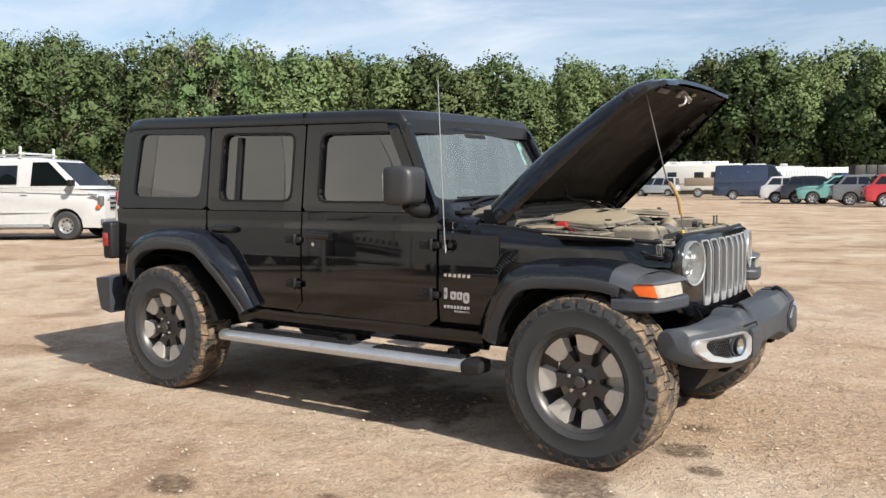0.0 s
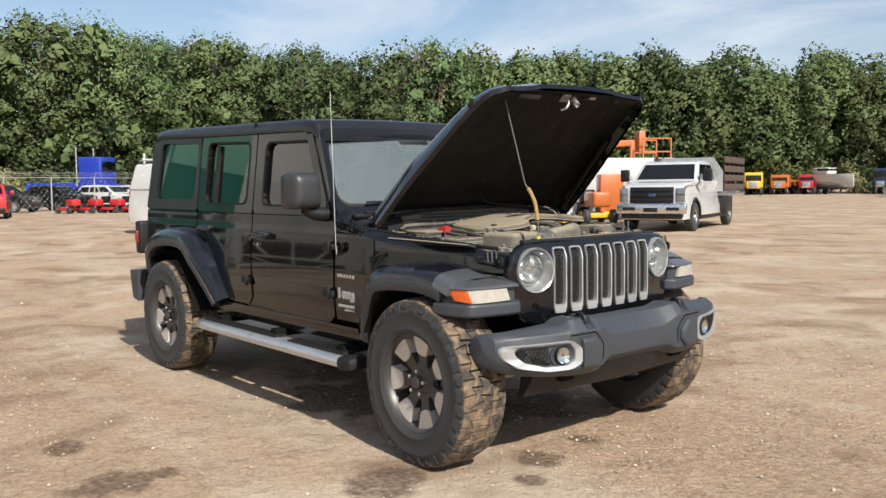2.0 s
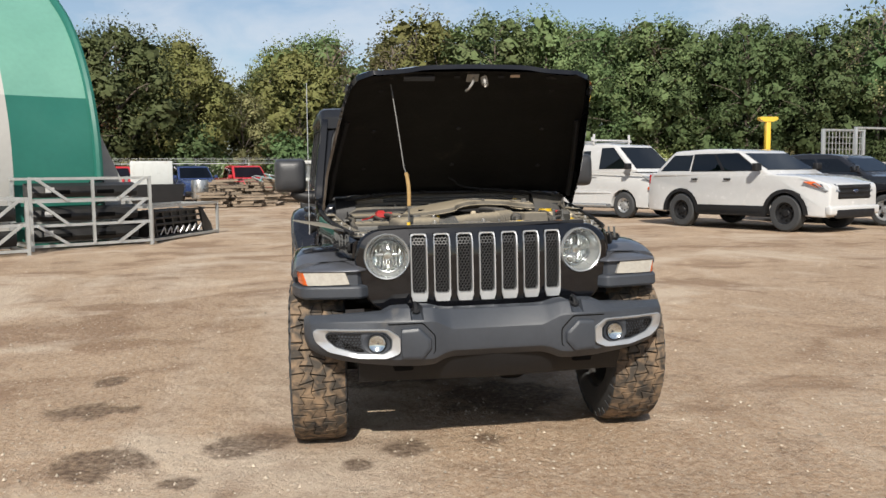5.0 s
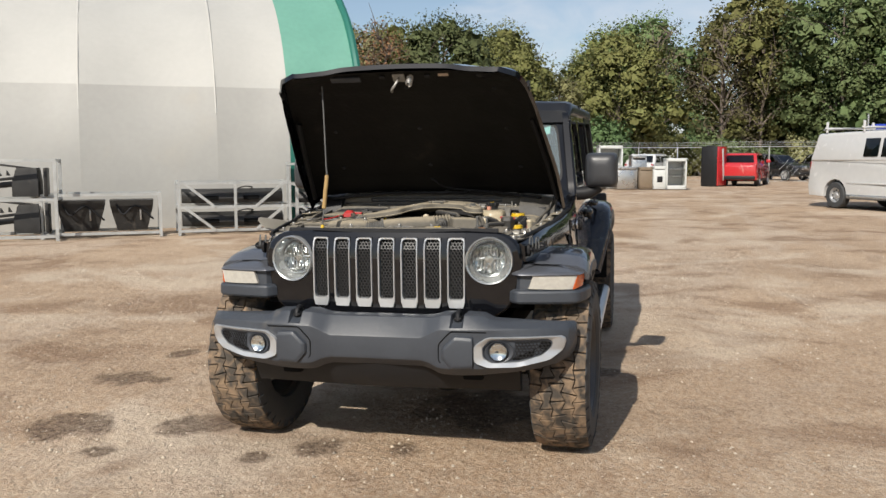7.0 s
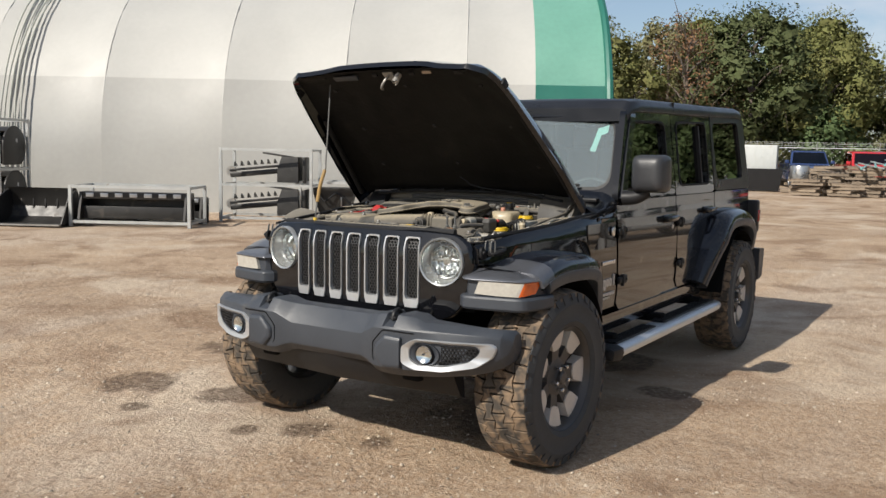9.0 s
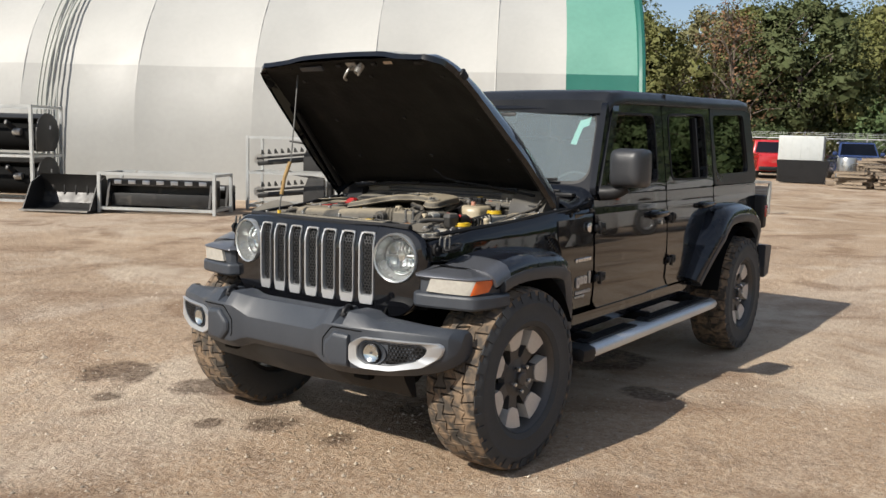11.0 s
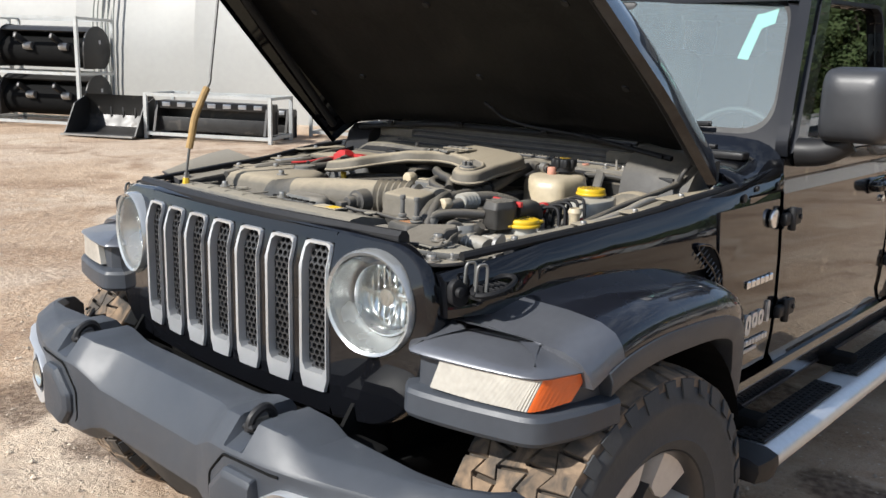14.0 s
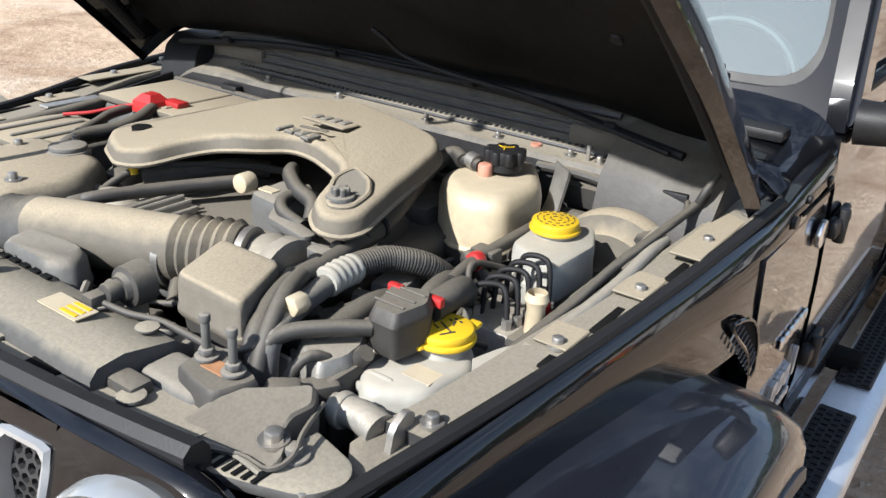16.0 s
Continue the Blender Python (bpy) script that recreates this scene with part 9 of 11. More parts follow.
part("wheel_spoke", box(0.03, 0.34, 0.035, (0, 0, 0), 0.01), SATIN_SILVER, sw)
for x, ys in ((-1.75, (-0.37, 0.37)), (-2.65, (-0.37, 0.37))):
    for y in ys:
        seat = part("seat_cushion", box(0.52, 0.50, 0.16, (x, y, 0.86), 0.06, 3), INTERIOR, OFFROAD)
        part("backrest", box(0.16, 0.48, 0.62, (x - 0.30, y, 1.18), 0.06, 3, m=Matrix.Rotation(radians(-12), 4, "Y")), INTERIOR, seat)
        part("headrest", box(0.10, 0.26, 0.18, (x - 0.38, y, 1.56), 0.04, 3), INTERIOR, seat)
part("roll_bar", tube([(-1.92, -0.60, 0.9), (-1.92, -0.58, 1.60), (-1.92, -0.4, 1.66), (-1.92, 0.4, 1.66), (-1.92, 0.58, 1.60), (-1.92, 0.60, 0.9)], 0.035, 10, 4), INTERIOR, OFFROAD)
part("rear_view_mirror", box(0.03, 0.24, 0.07, (-1.13, 0.0, 1.585), 0.015, 2), BLACK_PLASTIC, OFFROAD)
part("headliner", box(2.2, 1.25, 0.02, (-2.35, 0, 1.715), 0.005), INTERIOR, OFFROAD)


# ---------------------------------------------------------------- engine bay
TAN = (0.31, 0.27, 0.205)
BAY = material("dusty_black_plastic", (0.036, 0.034, 0.031), 0.62, vary=0.25, top_dust=TAN, dust_amount=0.30, bump=0.08, bump_scale=150)
DUSTY = material("tan_dusted_engine_plastic", (0.105, 0.094, 0.075), 0.8, vary=0.15, top_dust=(0.285, 0.242, 0.172), dust_amount=0.92, bump=0.12, bump_scale=220)
GREYDUST = material("dusty_grey_plastic", (0.085, 0.085, 0.082), 0.7, vary=0.2, top_dust=TAN, dust_amount=0.42, bump=0.10, bump_scale=120)
HOSE = material("dusty_black_hose", (0.024, 0.023, 0.022), 0.6, vary=0.25, top_dust=TAN, dust_amount=0.24)
ALU = material("dull_cast_aluminium", (0.30, 0.29, 0.265), 0.5, metal=0.5, vary=0.2, top_dust=TAN, dust_amount=0.6, bump=0.15, bump_scale=150)
CREAM = material("yellowed_plastic_bottle", (0.42, 0.355, 0.245), 0.4, vary=0.14, top_dust=TAN, dust_amount=0.45)
WHITE_TANK = material("white_plastic_tank", (0.31, 0.305, 0.275), 0.42, vary=0.14, top_dust=TAN, dust_amount=0.5)
YELLOW_CAP = material("yellow_plastic_cap", (0.55, 0.36, 0.012), 0.4, vary=0.08)
RED_CAP = material("red_plastic_cover", (0.36, 0.022, 0.022), 0.45, vary=0.15)
PINK_CAP = material("pale_pink_plastic", (0.42, 0.20, 0.14), 0.5, vary=0.15)
RAIL = material("dusty_painted_rail", (0.030, 0.030, 0.032), 0.5, vary=0.3, top_dust=(0.30, 0.265, 0.20), dust_amount=0.6, bump=0.06, bump_scale=90)
INK = material("dark_ink", (0.03, 0.03, 0.03), 0.6)


def bay(name, b, mat, label="", parent=None, sharp=35):
    return part(name, b, mat, parent or OFFROAD, label, sharp=sharp)


def bolt(x, y, z, r=0.010, parent=None):
    b = cyl(r * 1.6, 0.004, (x, y, z + 0.002), seg=14)
    cyl(r, 0.012, (x, y, z + 0.008), seg=6, bev=0.002, bm=b)
    return bay("bolt", b, STEEL, "dusty steel bolt", parent)


def hose(name, pts, r, mat=None, label="", seg=12, ridges=0, ridge=0.0, parent=None):
    return bay(name, tube(pts, r, seg, 6, ridges=ridges, ridge=ridge), mat or HOSE, label, parent, sharp=60 if not ridges else 40)


# walls of the bay
def rail_z(x):
    return curve(((-0.65, 1.110), (-0.43, 1.096), (-0.24, 1.072), (0.14, 1.048), (0.34, 1.032)), x)


def cowl_drop(y):
    return 0.05 * max(0.0, (abs(y) - 0.50) / 0.14) ** 2


# added black sheet, closes the bay below as its deep shade
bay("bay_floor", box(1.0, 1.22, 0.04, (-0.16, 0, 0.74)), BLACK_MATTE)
bay("firewall", box(0.05, 1.36, 0.40, (-0.575, 0, 0.90), 0.01), BAY)
rings = []
for k in range(15):
    y = -0.63 + 1.29 * k / 14
    d = cowl_drop(y)
    rings.append([(x, y, z - d) for x, z in ((-0.535, 0.98), (-0.520, 1.085), (-0.513, 1.122), (-0.520, 1.131), (-0.560, 1.136), (-0.578, 1.148), (-0.592, 1.182), (-0.606, 1.198), (-0.655, 1.212), (-0.700, 1.212), (-0.775, 1.190), (-0.775, 0.98))])
bay("cowl_wall", loft(rings), RAIL, "dusty black cowl wall", sharp=40)
for x, z, r in ((-0.562, 1.139, 0.005), (-0.583, 1.160, 0.006), (-0.590, 1.176, 0.005), (-0.604, 1.199, 0.007), (-0.630, 1.209, 0.006)):
    bay("cowl_ridge", tube([(x, y, z - cowl_drop(y)) for y in (-0.60, -0.4, -0.1, 0.2, 0.46)], r, 8, 4), RAIL, "long dusty cowl ridge")
b = bmesh.new()
for k in range(70):
    box(0.004, 0.005, 0.005, (-0.571, -0.44 + 0.0125 * k, 1.1445), bm=b)
bay("cowl_ribbing", b, RAIL, "fine ribbing along the cowl")
# added chrome sliver stands for the sky's reflection on the cowl edge
bay("cowl_strip", loft([[(-0.640, y, 1.216), (-0.628, y, 1.222), (-0.650, y, 1.228), (-0.660, y, 1.218)] for y in (-0.32, -0.1, 0.15, 0.37)]), CHROME, "added bright strip for the sky's glint along the cowl")
bay("cowl_pad", box(0.020, 0.16, 0.030, (-0.585, -0.46, 1.166), 0.008, 2), DUSTY, "tan-dusted cowl pad")
bay("cowl_pad", box(0.018, 0.10, 0.034, (-0.580, 0.43, 1.160), 0.006, 2), DUSTY, "tan-dusted cowl pad")
bay("corner_block", loft([[(x, y, z) for x, z in ((-0.50, 1.02), (-0.515, 1.10), (-0.535, 1.16), (-0.565, 1.185), (-0.66, 1.19), (-0.66, 1.02))] for y in (-0.655, -0.64, -0.56, -0.545)]), BLACK_PLASTIC, "black cowl end block", sharp=40)
bay("corner_block", loft([[(x, y, z - 0.25 * max(0, y - 0.56)) for x, z in ((-0.475, 1.06), (-0.490, 1.13), (-0.520, 1.168), (-0.560, 1.196), (-0.66, 1.20), (-0.66, 1.06))] for y in (0.485, 0.50, 0.56, 0.64, 0.675)]), BAY, "black ribbed cowl box", sharp=40)
bay("box_window", box(0.012, 0.042, 0.026, (-0.500, 0.61, 1.118), 0.003, 2), BLACK_PLASTIC)
for y in (-0.32, -0.12, 0.10, 0.26, 0.405, 0.46):
    bolt(-0.538, y, 1.131, 0.006)
for y, w in ((-0.40, 0.05), (-0.20, 0.045), (0.02, 0.04)):
    bay("cowl_clip", box(0.030, w, 0.022, (-0.508, y, 1.105), 0.005, 2), BLACK_PLASTIC, "black cowl clip")
bay("cowl_plug", cyl(0.010, 0.004, (-0.545, 0.335, 1.136), seg=14), PINK_CAP)
hose("cowl_loom", [(-0.50, -0.58, 1.095), (-0.498, -0.36, 1.098), (-0.500, -0.12, 1.092), (-0.495, 0.12, 1.085), (-0.50, 0.24, 1.07)], 0.009)
hose("cowl_loom", [(-0.50, -0.40, 1.10), (-0.480, -0.39, 1.07), (-0.485, -0.36, 1.04), (-0.50, -0.34, 1.07)], 0.006)
bay("cowl_tray", box(0.05, 0.62, 0.06, (-0.500, -0.24, 1.035), 0.012, 2), BAY, "dark tray under the cowl")
for s in (-1, 1):
    rings = []
    for x in (-0.63, -0.45, -0.25, -0.05, 0.10, 0.155):
        yo, zt = bay_y(x) - 0.028, rail_z(x)
        rings.append([(x, s * yo, zt), (x, s * (yo - 0.062), zt - 0.002), (x, s * (yo - 0.070), zt - 0.012), (x, s * (yo - 0.074), 0.80), (x, s * yo, 0.80)])
    rl = bay("inner_rail", loft(rings), RAIL, "dusty inner fender rail", sharp=40)
    for x in (0.133, -0.07, -0.245, -0.418, -0.56):
        bolt(x, s * (bay_y(x) - 0.050), rail_z(x), 0.008, rl)
    for x0, x1 in ((-0.02, -0.05), (-0.12, -0.20), (-0.29, -0.36)):
        bay("rail_slot", box(x0 - x1, 0.012, 0.004, ((x0 + x1) / 2, s * (bay_y(x0) - 0.036), rail_z((x0 + x1) / 2) + 0.0005), 0.001), BLACK_MATTE, "", rl)
    for x0, x1 in ((-0.06, -0.12), (-0.22, -0.30), (-0.34, -0.55)):
        xm = (x0 + x1) / 2
        bay("rail_plate", box(x0 - x1, 0.046, 0.004, (xm, s * (bay_y(xm) - 0.058), rail_z(xm) + 0.003), 0.0015, 1), DUSTY, "pale dusty plate on the rail", rl)
    bay("fender_seal", tube([(x, s * (bay_y(x) - 0.020), rail_z(x) + 0.006) for x in (-0.62, -0.4, -0.2, 0.0, 0.2, 0.29)], 0.0095, 8, 4), RUBBER, "black rubber fender seal")
    # front corner plate behind the lamp
    fp = [(0.150, 0.560), (0.155, 0.645), (0.250, 0.625), (0.318, 0.600), (0.345, 0.570), (0.330, 0.545), (0.230, 0.600), (0.215, 0.580), (0.19, 0.56)]
    bay("corner_plate", prism([(x, s * y) for x, y in fp], "z", 1.022, 1.030, 0.002), RAIL, "dusty fender corner plate", rl)
    bolt(0.324, s * 0.570, 1.030, 0.011, rl)
    bolt(0.285, s * 0.588, 1.030, 0.007, rl)

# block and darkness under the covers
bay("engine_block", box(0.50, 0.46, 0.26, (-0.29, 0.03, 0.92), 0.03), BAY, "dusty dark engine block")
for s in (-1, 1):
    for k in range(4):
        bay("coil_cover", box(0.08, 0.05, 0.05, (-0.46 + 0.12 * k, 0.03 + s * 0.23, 1.045), 0.012, 2), BAY)
    bay("head_cover", box(0.46, 0.12, 0.10, (-0.29, 0.03 + s * 0.25, 0.99), 0.03, 3), BAY)

# engine cover
outline = rounded([(-0.030, -0.080), (-0.032, -0.135), (-0.090, -0.245), (-0.140, -0.305), (-0.200, -0.325), (-0.34, -0.290), (-0.470, -0.262), (-0.500, -0.175), (-0.472, -0.05), (-0.428, 0.09), (-0.402, 0.19), (-0.388, 0.240),
                   (-0.340, 0.280), (-0.255, 0.308), (-0.130, 0.344), (-0.050, 0.366), (-0.020, 0.352), (-0.014, 0.318), (-0.042, 0.280), (-0.095, 0.256), (-0.145, 0.238), (-0.168, 0.210), (-0.196, 0.135), (-0.200, 0.088), (-0.165, 0.062), (-0.140, 0.030), (-0.135, -0.015), (-0.095, -0.046), (-0.045, -0.058)], 0.020, 3)
pts = resample(outline, 150)


def cover_z(x, y):
    return 1.168 - 0.17 * max(0.0, 0.03 - y) - 0.05 * max(0.0, y - 0.15) - 0.06 * max(0.0, x + 0.15)


area = sum(pts[i - 1][0] * pts[i][1] - pts[i][0] * pts[i - 1][1] for i in range(len(pts)))
inward = []
for i in range(len(pts)):
    t = (Vector(pts[(i + 2) % len(pts)]) - Vector(pts[i - 2])).normalized()
    inward.append(Vector((-t.y, t.x)) * (1 if area > 0 else -1))
rings = []
for dz, k in ((-0.031, 0.006), (-0.027, -0.003), (-0.024, -0.004), (-0.021, 0.0), (-0.008, 0.003), (-0.003, 0.006), (0.0, 0.011), (0.001, 0.016)):
    rings.append([(x + n.x * k, y + n.y * k, cover_z(x, y) + dz) for (x, y), n in zip(pts, inward)])
cover = bay("engine_cover", loft(rings), DUSTY, "large tan-dusted engine cover", sharp=32)


def on_cover(name, sx, sy, x, y, mat, ang=0.0, h=0.005, label="", bev=0.0015):
    m = Matrix.Translation((x, y, cover_z(x, y) + h / 2)) @ Matrix.Rotation(radians(ang), 4, "Z")
    b = box(sx, sy, h, (0, 0, 0), bev, 1)
    b.transform(m)
    return bay(name, b, mat, label, cover)


# raised emblem: plain shapes
for k, (w, h, dx) in enumerate(((0.008, 0.034, 0.004), (0.018, 0.022, 0.0), (0.018, 0.022, 0.0), (0.018, 0.030, -0.004))):
    on_cover("emblem_shape", h, w, -0.214 - dx, 0.056 + 0.0215 * k, GREYDUST, -3, 0.006, "raised emblem shape")
    if k:
        on_cover("emblem_hollow", h * 0.4, w * 0.4, -0.214 - dx, 0.056 + 0.0215 * k, DUSTY, -3, 0.0072)
on_cover("emblem_plate", 0.040, 0.098, -0.302, 0.078, DUSTY, -4, 0.004, "raised plate with shapes")
for k in range(4):
    on_cover("plate_shape", 0.020, 0.014, -0.302 - 0.001 * k, 0.048 + 0.020 * k, GREYDUST, -4, 0.007)
on_cover("cover_crease", 0.008, 0.055, -0.252, 0.088, BAY, 8, 0.0025)
dish = rounded([(-0.116, 0.258), (-0.160, 0.256), (-0.140, 0.300), (-0.104, 0.330), (-0.056, 0.340), (-0.040, 0.318), (-0.066, 0.292)], 0.014, 3)
bay("cover_dish", tube([(x, y, cover_z(x, y) + 0.001) for x, y in dish + dish[:1]], 0.0042, 8, 2), DUSTY, "rim of the hollow round the filler", cover)
bay("dish_floor", prism(dish, "z", 0.0010, 0.0022, warp=lambda co: Vector((co.x, co.y, cover_z(co.x, co.y) + co.z))), GREYDUST, "rubbed hollow in the cover", cover)
b = cyl(0.020, 0.010, (-0.070, 0.310, cover_z(-0.07, 0.31) + 0.002), seg=20, bev=0.003)
bay("oil_cap", b, GREYDUST, "dark oil filler cap", cover)
for k in range(3):
    on_cover("oil_cap_grip", 0.026, 0.006, -0.070, 0.310, GREYDUST, 60 * k, 0.018)
bay("cover_hole", cyl(0.017, 0.008, (-0.150, -0.225, cover_z(-0.150, -0.225) - 0.001), seg=20), BLACK_MATTE, "", cover)
bay("cover_flange", prism(rounded([(-0.010, 0.300), (-0.005, 0.375), (-0.060, 0.395), (-0.080, 0.370), (-0.040, 0.350), (-0.035, 0.300)], 0.012, 3), "z", 1.088, 1.102, 0.003), GREYDUST, "lower flange of the cover", cover)

# intake
afb = bay("air_filter_box", loft([[(0.045 + u * k, -0.265 + v * k, z) for u, v in rounded([(-0.115, -0.155), (0.125, -0.125), (0.120, 0.105), (-0.030, 0.125), (-0.120, 0.06)], 0.035, 4)] for z, k in ((0.90, 0.95), (1.00, 1.0), (1.022, 1.04), (1.030, 1.0), (1.072, 0.96), (1.090, 0.88), (1.097, 0.74))]), DUSTY, "tan-dusted air filter box", sharp=45)
for y in (-0.37, -0.20):
    bay("box_clip", box(0.018, 0.030, 0.034, (0.170, y, 1.025), 0.005, 2), BLACK_PLASTIC, "", afb)
hose("intake_bellows", [(0.135, -0.180, 1.040), (0.128, -0.130, 1.045), (0.120, -0.085, 1.056)], 0.045, GREYDUST, "ribbed intake bellows", 24, 8, 0.006)
hose("intake_tube", [(0.122, -0.095, 1.056), (0.105, -0.03, 1.062), (0.088, 0.03, 1.066), (0.070, 0.09, 1.068), (0.052, 0.14, 1.070)], 0.046, DUSTY, "wide dusted intake tube", 32)
hose("intake_bellows", [(0.056, 0.130, 1.070), (0.038, 0.172, 1.071), (0.018, 0.215, 1.072)], 0.043, DUSTY, "ribbed intake bellows", 24, 6, 0.007)
for q in ((0.118, -0.080, 1.050), (0.060, 0.120, 1.063), (0.014, 0.222, 1.066)):
    d = Vector((-0.35, 0.93, 0.0)).normalized()
    hose("hose_clamp", [tuple(Vector(q) - d * 0.005), tuple(Vector(q) + d * 0.005)], 0.0475, STEEL, "thin steel hose clamp", 24)
tb = bay("throttle_body", lathe([(0.0, -0.03), (0.050, -0.03), (0.054, -0.02), (0.050, 0.0), (0.058, 0.01), (0.058, 0.03), (0.0, 0.03)], 28, "y", (-0.002, 0.256, 1.050)), ALU, "cast aluminium throttle body", sharp=40)
bay("throttle_motor", cyl(0.024, 0.07, (0.040, 0.275, 1.045), "z", 18, bev=0.006), ALU, "", tb)
bay("throttle_boss", cyl(0.015, 0.03, (0.055, 0.290, 1.060), "x", 14, bev=0.003), ALU, "", tb)
for a in range(4):
    bay("throttle_bolt", cyl(0.007, 0.012, (-0.002 + 0.055 * math.cos(a * 1.57 + 0.8), 0.290, 1.050 + 0.055 * math.sin(a * 1.57 + 0.8)), "y", 6), STEEL, "", tb)
bay("resonator", loft([[(0.176 + u * k, 0.006 + v * k, z) for u, v in rounded([(-0.036, -0.082), (0.028, -0.070), (0.034, 0.055), (0.010, 0.085), (-0.034, 0.055)], 0.018, 3)] for z, k in ((0.97, 0.9), (1.030, 1.0), (1.036, 1.04), (1.042, 1.0), (1.066, 0.95), (1.076, 0.80))]), GREYDUST, "blue-grey intake resonator", sharp=50)
mb = bay("sensor_bracket", loft([[(x, y, z) for x, y in rounded([(0.150, 0.105), (0.232, 0.165), (0.222, 0.185), (0.190, 0.240), (0.158, 0.200)], 0.012, 3)] for z in (1.035, 1.052)]), GREYDUST, "pale shaped sensor bracket", sharp=40)
bay("bracket_ridge", tube([(0.186, 0.112, 1.058), (0.232, 0.166, 1.058), (0.214, 0.186, 1.064), (0.168, 0.150, 1.066)], 0.005, 6, 4), GREYDUST, "", mb)
bolt(0.208, 0.168, 1.054, 0.010, mb)
b = lathe([(0.0, 0.016), (0.016, 0.016), (0.020, 0.010), (0.026, 0.008), (0.028, -0.02)], 24, "x", (0.185, 0.205, 1.086))
cyl(0.013, 0.03, (0.205, 0.203, 1.086), "x", 14, bev=0.003, bm=b)
bay("sensor", b, BAY, "round black pressure sensor", mb)
bay("sensor_plug", box(0.030, 0.022, 0.022, (0.225, 0.196, 1.078), 0.005, 2), BAY, "", mb)
sq = rounded([(0.160, 0.254), (0.050, 0.212), (0.052, 0.328), (0.166, 0.378)], 0.014, 4)
bx_ = bay("square_box", loft([[(0.107 + (x - 0.107) * k, 0.293 + (y - 0.293) * k, z) for x, y in sq] for z, k in ((1.055, 0.97), (1.060, 1.025), (1.066, 1.025), (1.068, 1.0), (1.098, 0.985), (1.107, 0.95), (1.110, 0.90), (1.111, 0.84))]), DUSTY, "square tan-dusted plastic box", sharp=38)
bay("box_base", loft([[(0.107 + (x - 0.107) * k, 0.293 + (y - 0.293) * k, z) for x, y in sq] for z, k in ((0.95, 0.66), (1.02, 0.84), (1.056, 0.92))]), BAY, "", bx_, 38)
for x, y in ((0.180, 0.262), (0.188, 0.300), (0.184, 0.345)):
    bay("box_lug", cyl(0.013, 0.020, (x, y, 1.040), seg=12, bev=0.004), GREYDUST, "", bx_)
hose("box_stem", [(0.165, 0.275, 1.03), (0.185, 0.27, 0.98), (0.190, 0.29, 0.88)], 0.042, GREYDUST, "grey plastic duct")

# radiator shroud, slam panel, louvred plate
SLAM = material("dusty_slam_panel", (0.060, 0.060, 0.058), 0.75, vary=0.25, top_dust=(0.27, 0.240, 0.182), dust_amount=0.85, bump=0.12, bump_scale=110)
sh_ = bay("radiator_shroud", loft([[(0.200 + dx + 0.10 * max(0, 0.10 - abs(y + 0.02)), y, z) for dx, z in ((0.0, 1.00), (0.0, 1.052), (0.010, 1.064), (0.075, 1.076), (0.108, 1.072), (0.118, 1.060), (0.118, 1.0))] for y in (-0.36, -0.25, -0.12, -0.02, 0.08, 0.20, 0.318)]), SLAM, "dusty radiator shroud", sharp=40)
for k in range(5):
    bay("shroud_rib", box(0.080, 0.006, 0.004, (0.258, -0.32 + 0.075 * k, 1.0745), 0.002, 1), SLAM, "", sh_)
for k in range(7):
    bay("shroud_slot", box(0.008, 0.016, 0.004, (0.222, -0.06 + 0.024 * k, 1.071), 0.001, 1), BLACK_MATTE, "", sh_)
lab = bay("warning_label", box(0.030, 0.075, 0.0015, (0.256, 0.185, 1.0778), 0.0), CREAM, "worn pale warning label", sh_)
for k in range(3):
    bay("label_bar", box(0.005, 0.030, 0.0012, (0.246 + 0.009 * k, 0.200, 1.0790), 0.0), YELLOW_CAP, "worn yellow label strip", sh_)
for y in (0.20, 0.285, -0.20):
    bay("shroud_disc", cyl(0.014, 0.003, (0.222, y, 1.0735), seg=18, bev=0.001), SLAM, "", sh_)
bay("shroud_clip", box(0.030, 0.060, 0.030, (0.285, 0.330, 1.045), 0.006, 2), BAY, "black clip at the shroud's end", sh_)
bay("shroud_duct", box(0.060, 0.10, 0.05, (0.235, 0.365, 1.030), 0.014, 3), GREYDUST, "", sh_)
rings = []
for k in range(13):
    y = -0.46 + 0.92 * k / 12
    g0 = gx(y, 1.05)
    rings.append([(g0 - 0.170, y, 1.028), (g0 - 0.170, y, 1.040), (g0 - 0.10, y, 1.046), (g0 - 0.050, y, 1.052), (g0 - 0.042, y, 1.052), (g0 - 0.042, y, 1.0)])
sl = bay("slam_panel", loft(rings), SLAM, "dusty black panel behind the grille", sharp=40)
for y in (-0.42, -0.14, 0.14, 0.36):
    bay("push_clip", cyl(0.016, 0.006, (gx(y, 1.05) - 0.085, y, 1.052), seg=16, bev=0.002), SLAM, "round black push clip", sl)
for y in (-0.28, 0.02, 0.24):
    bay("panel_slot", box(0.026, 0.05, 0.004, (gx(y, 1.05) - 0.075, y, 1.0500), 0.001), BLACK_MATTE, "", sl)
# added black sheet: shade behind the bumper, hides sunlit ground beyond
bay("lower_air_guide", box(0.05, 0.86, 0.32, (0.30, 0, 0.62), 0.01), BLACK_MATTE, "black sheet put in for the shade below the grille")
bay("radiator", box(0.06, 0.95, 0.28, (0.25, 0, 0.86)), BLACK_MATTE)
bay("latch_housing", box(0.06, 0.09, 0.04, (0.345, -0.02, 1.030), 0.01), BAY)
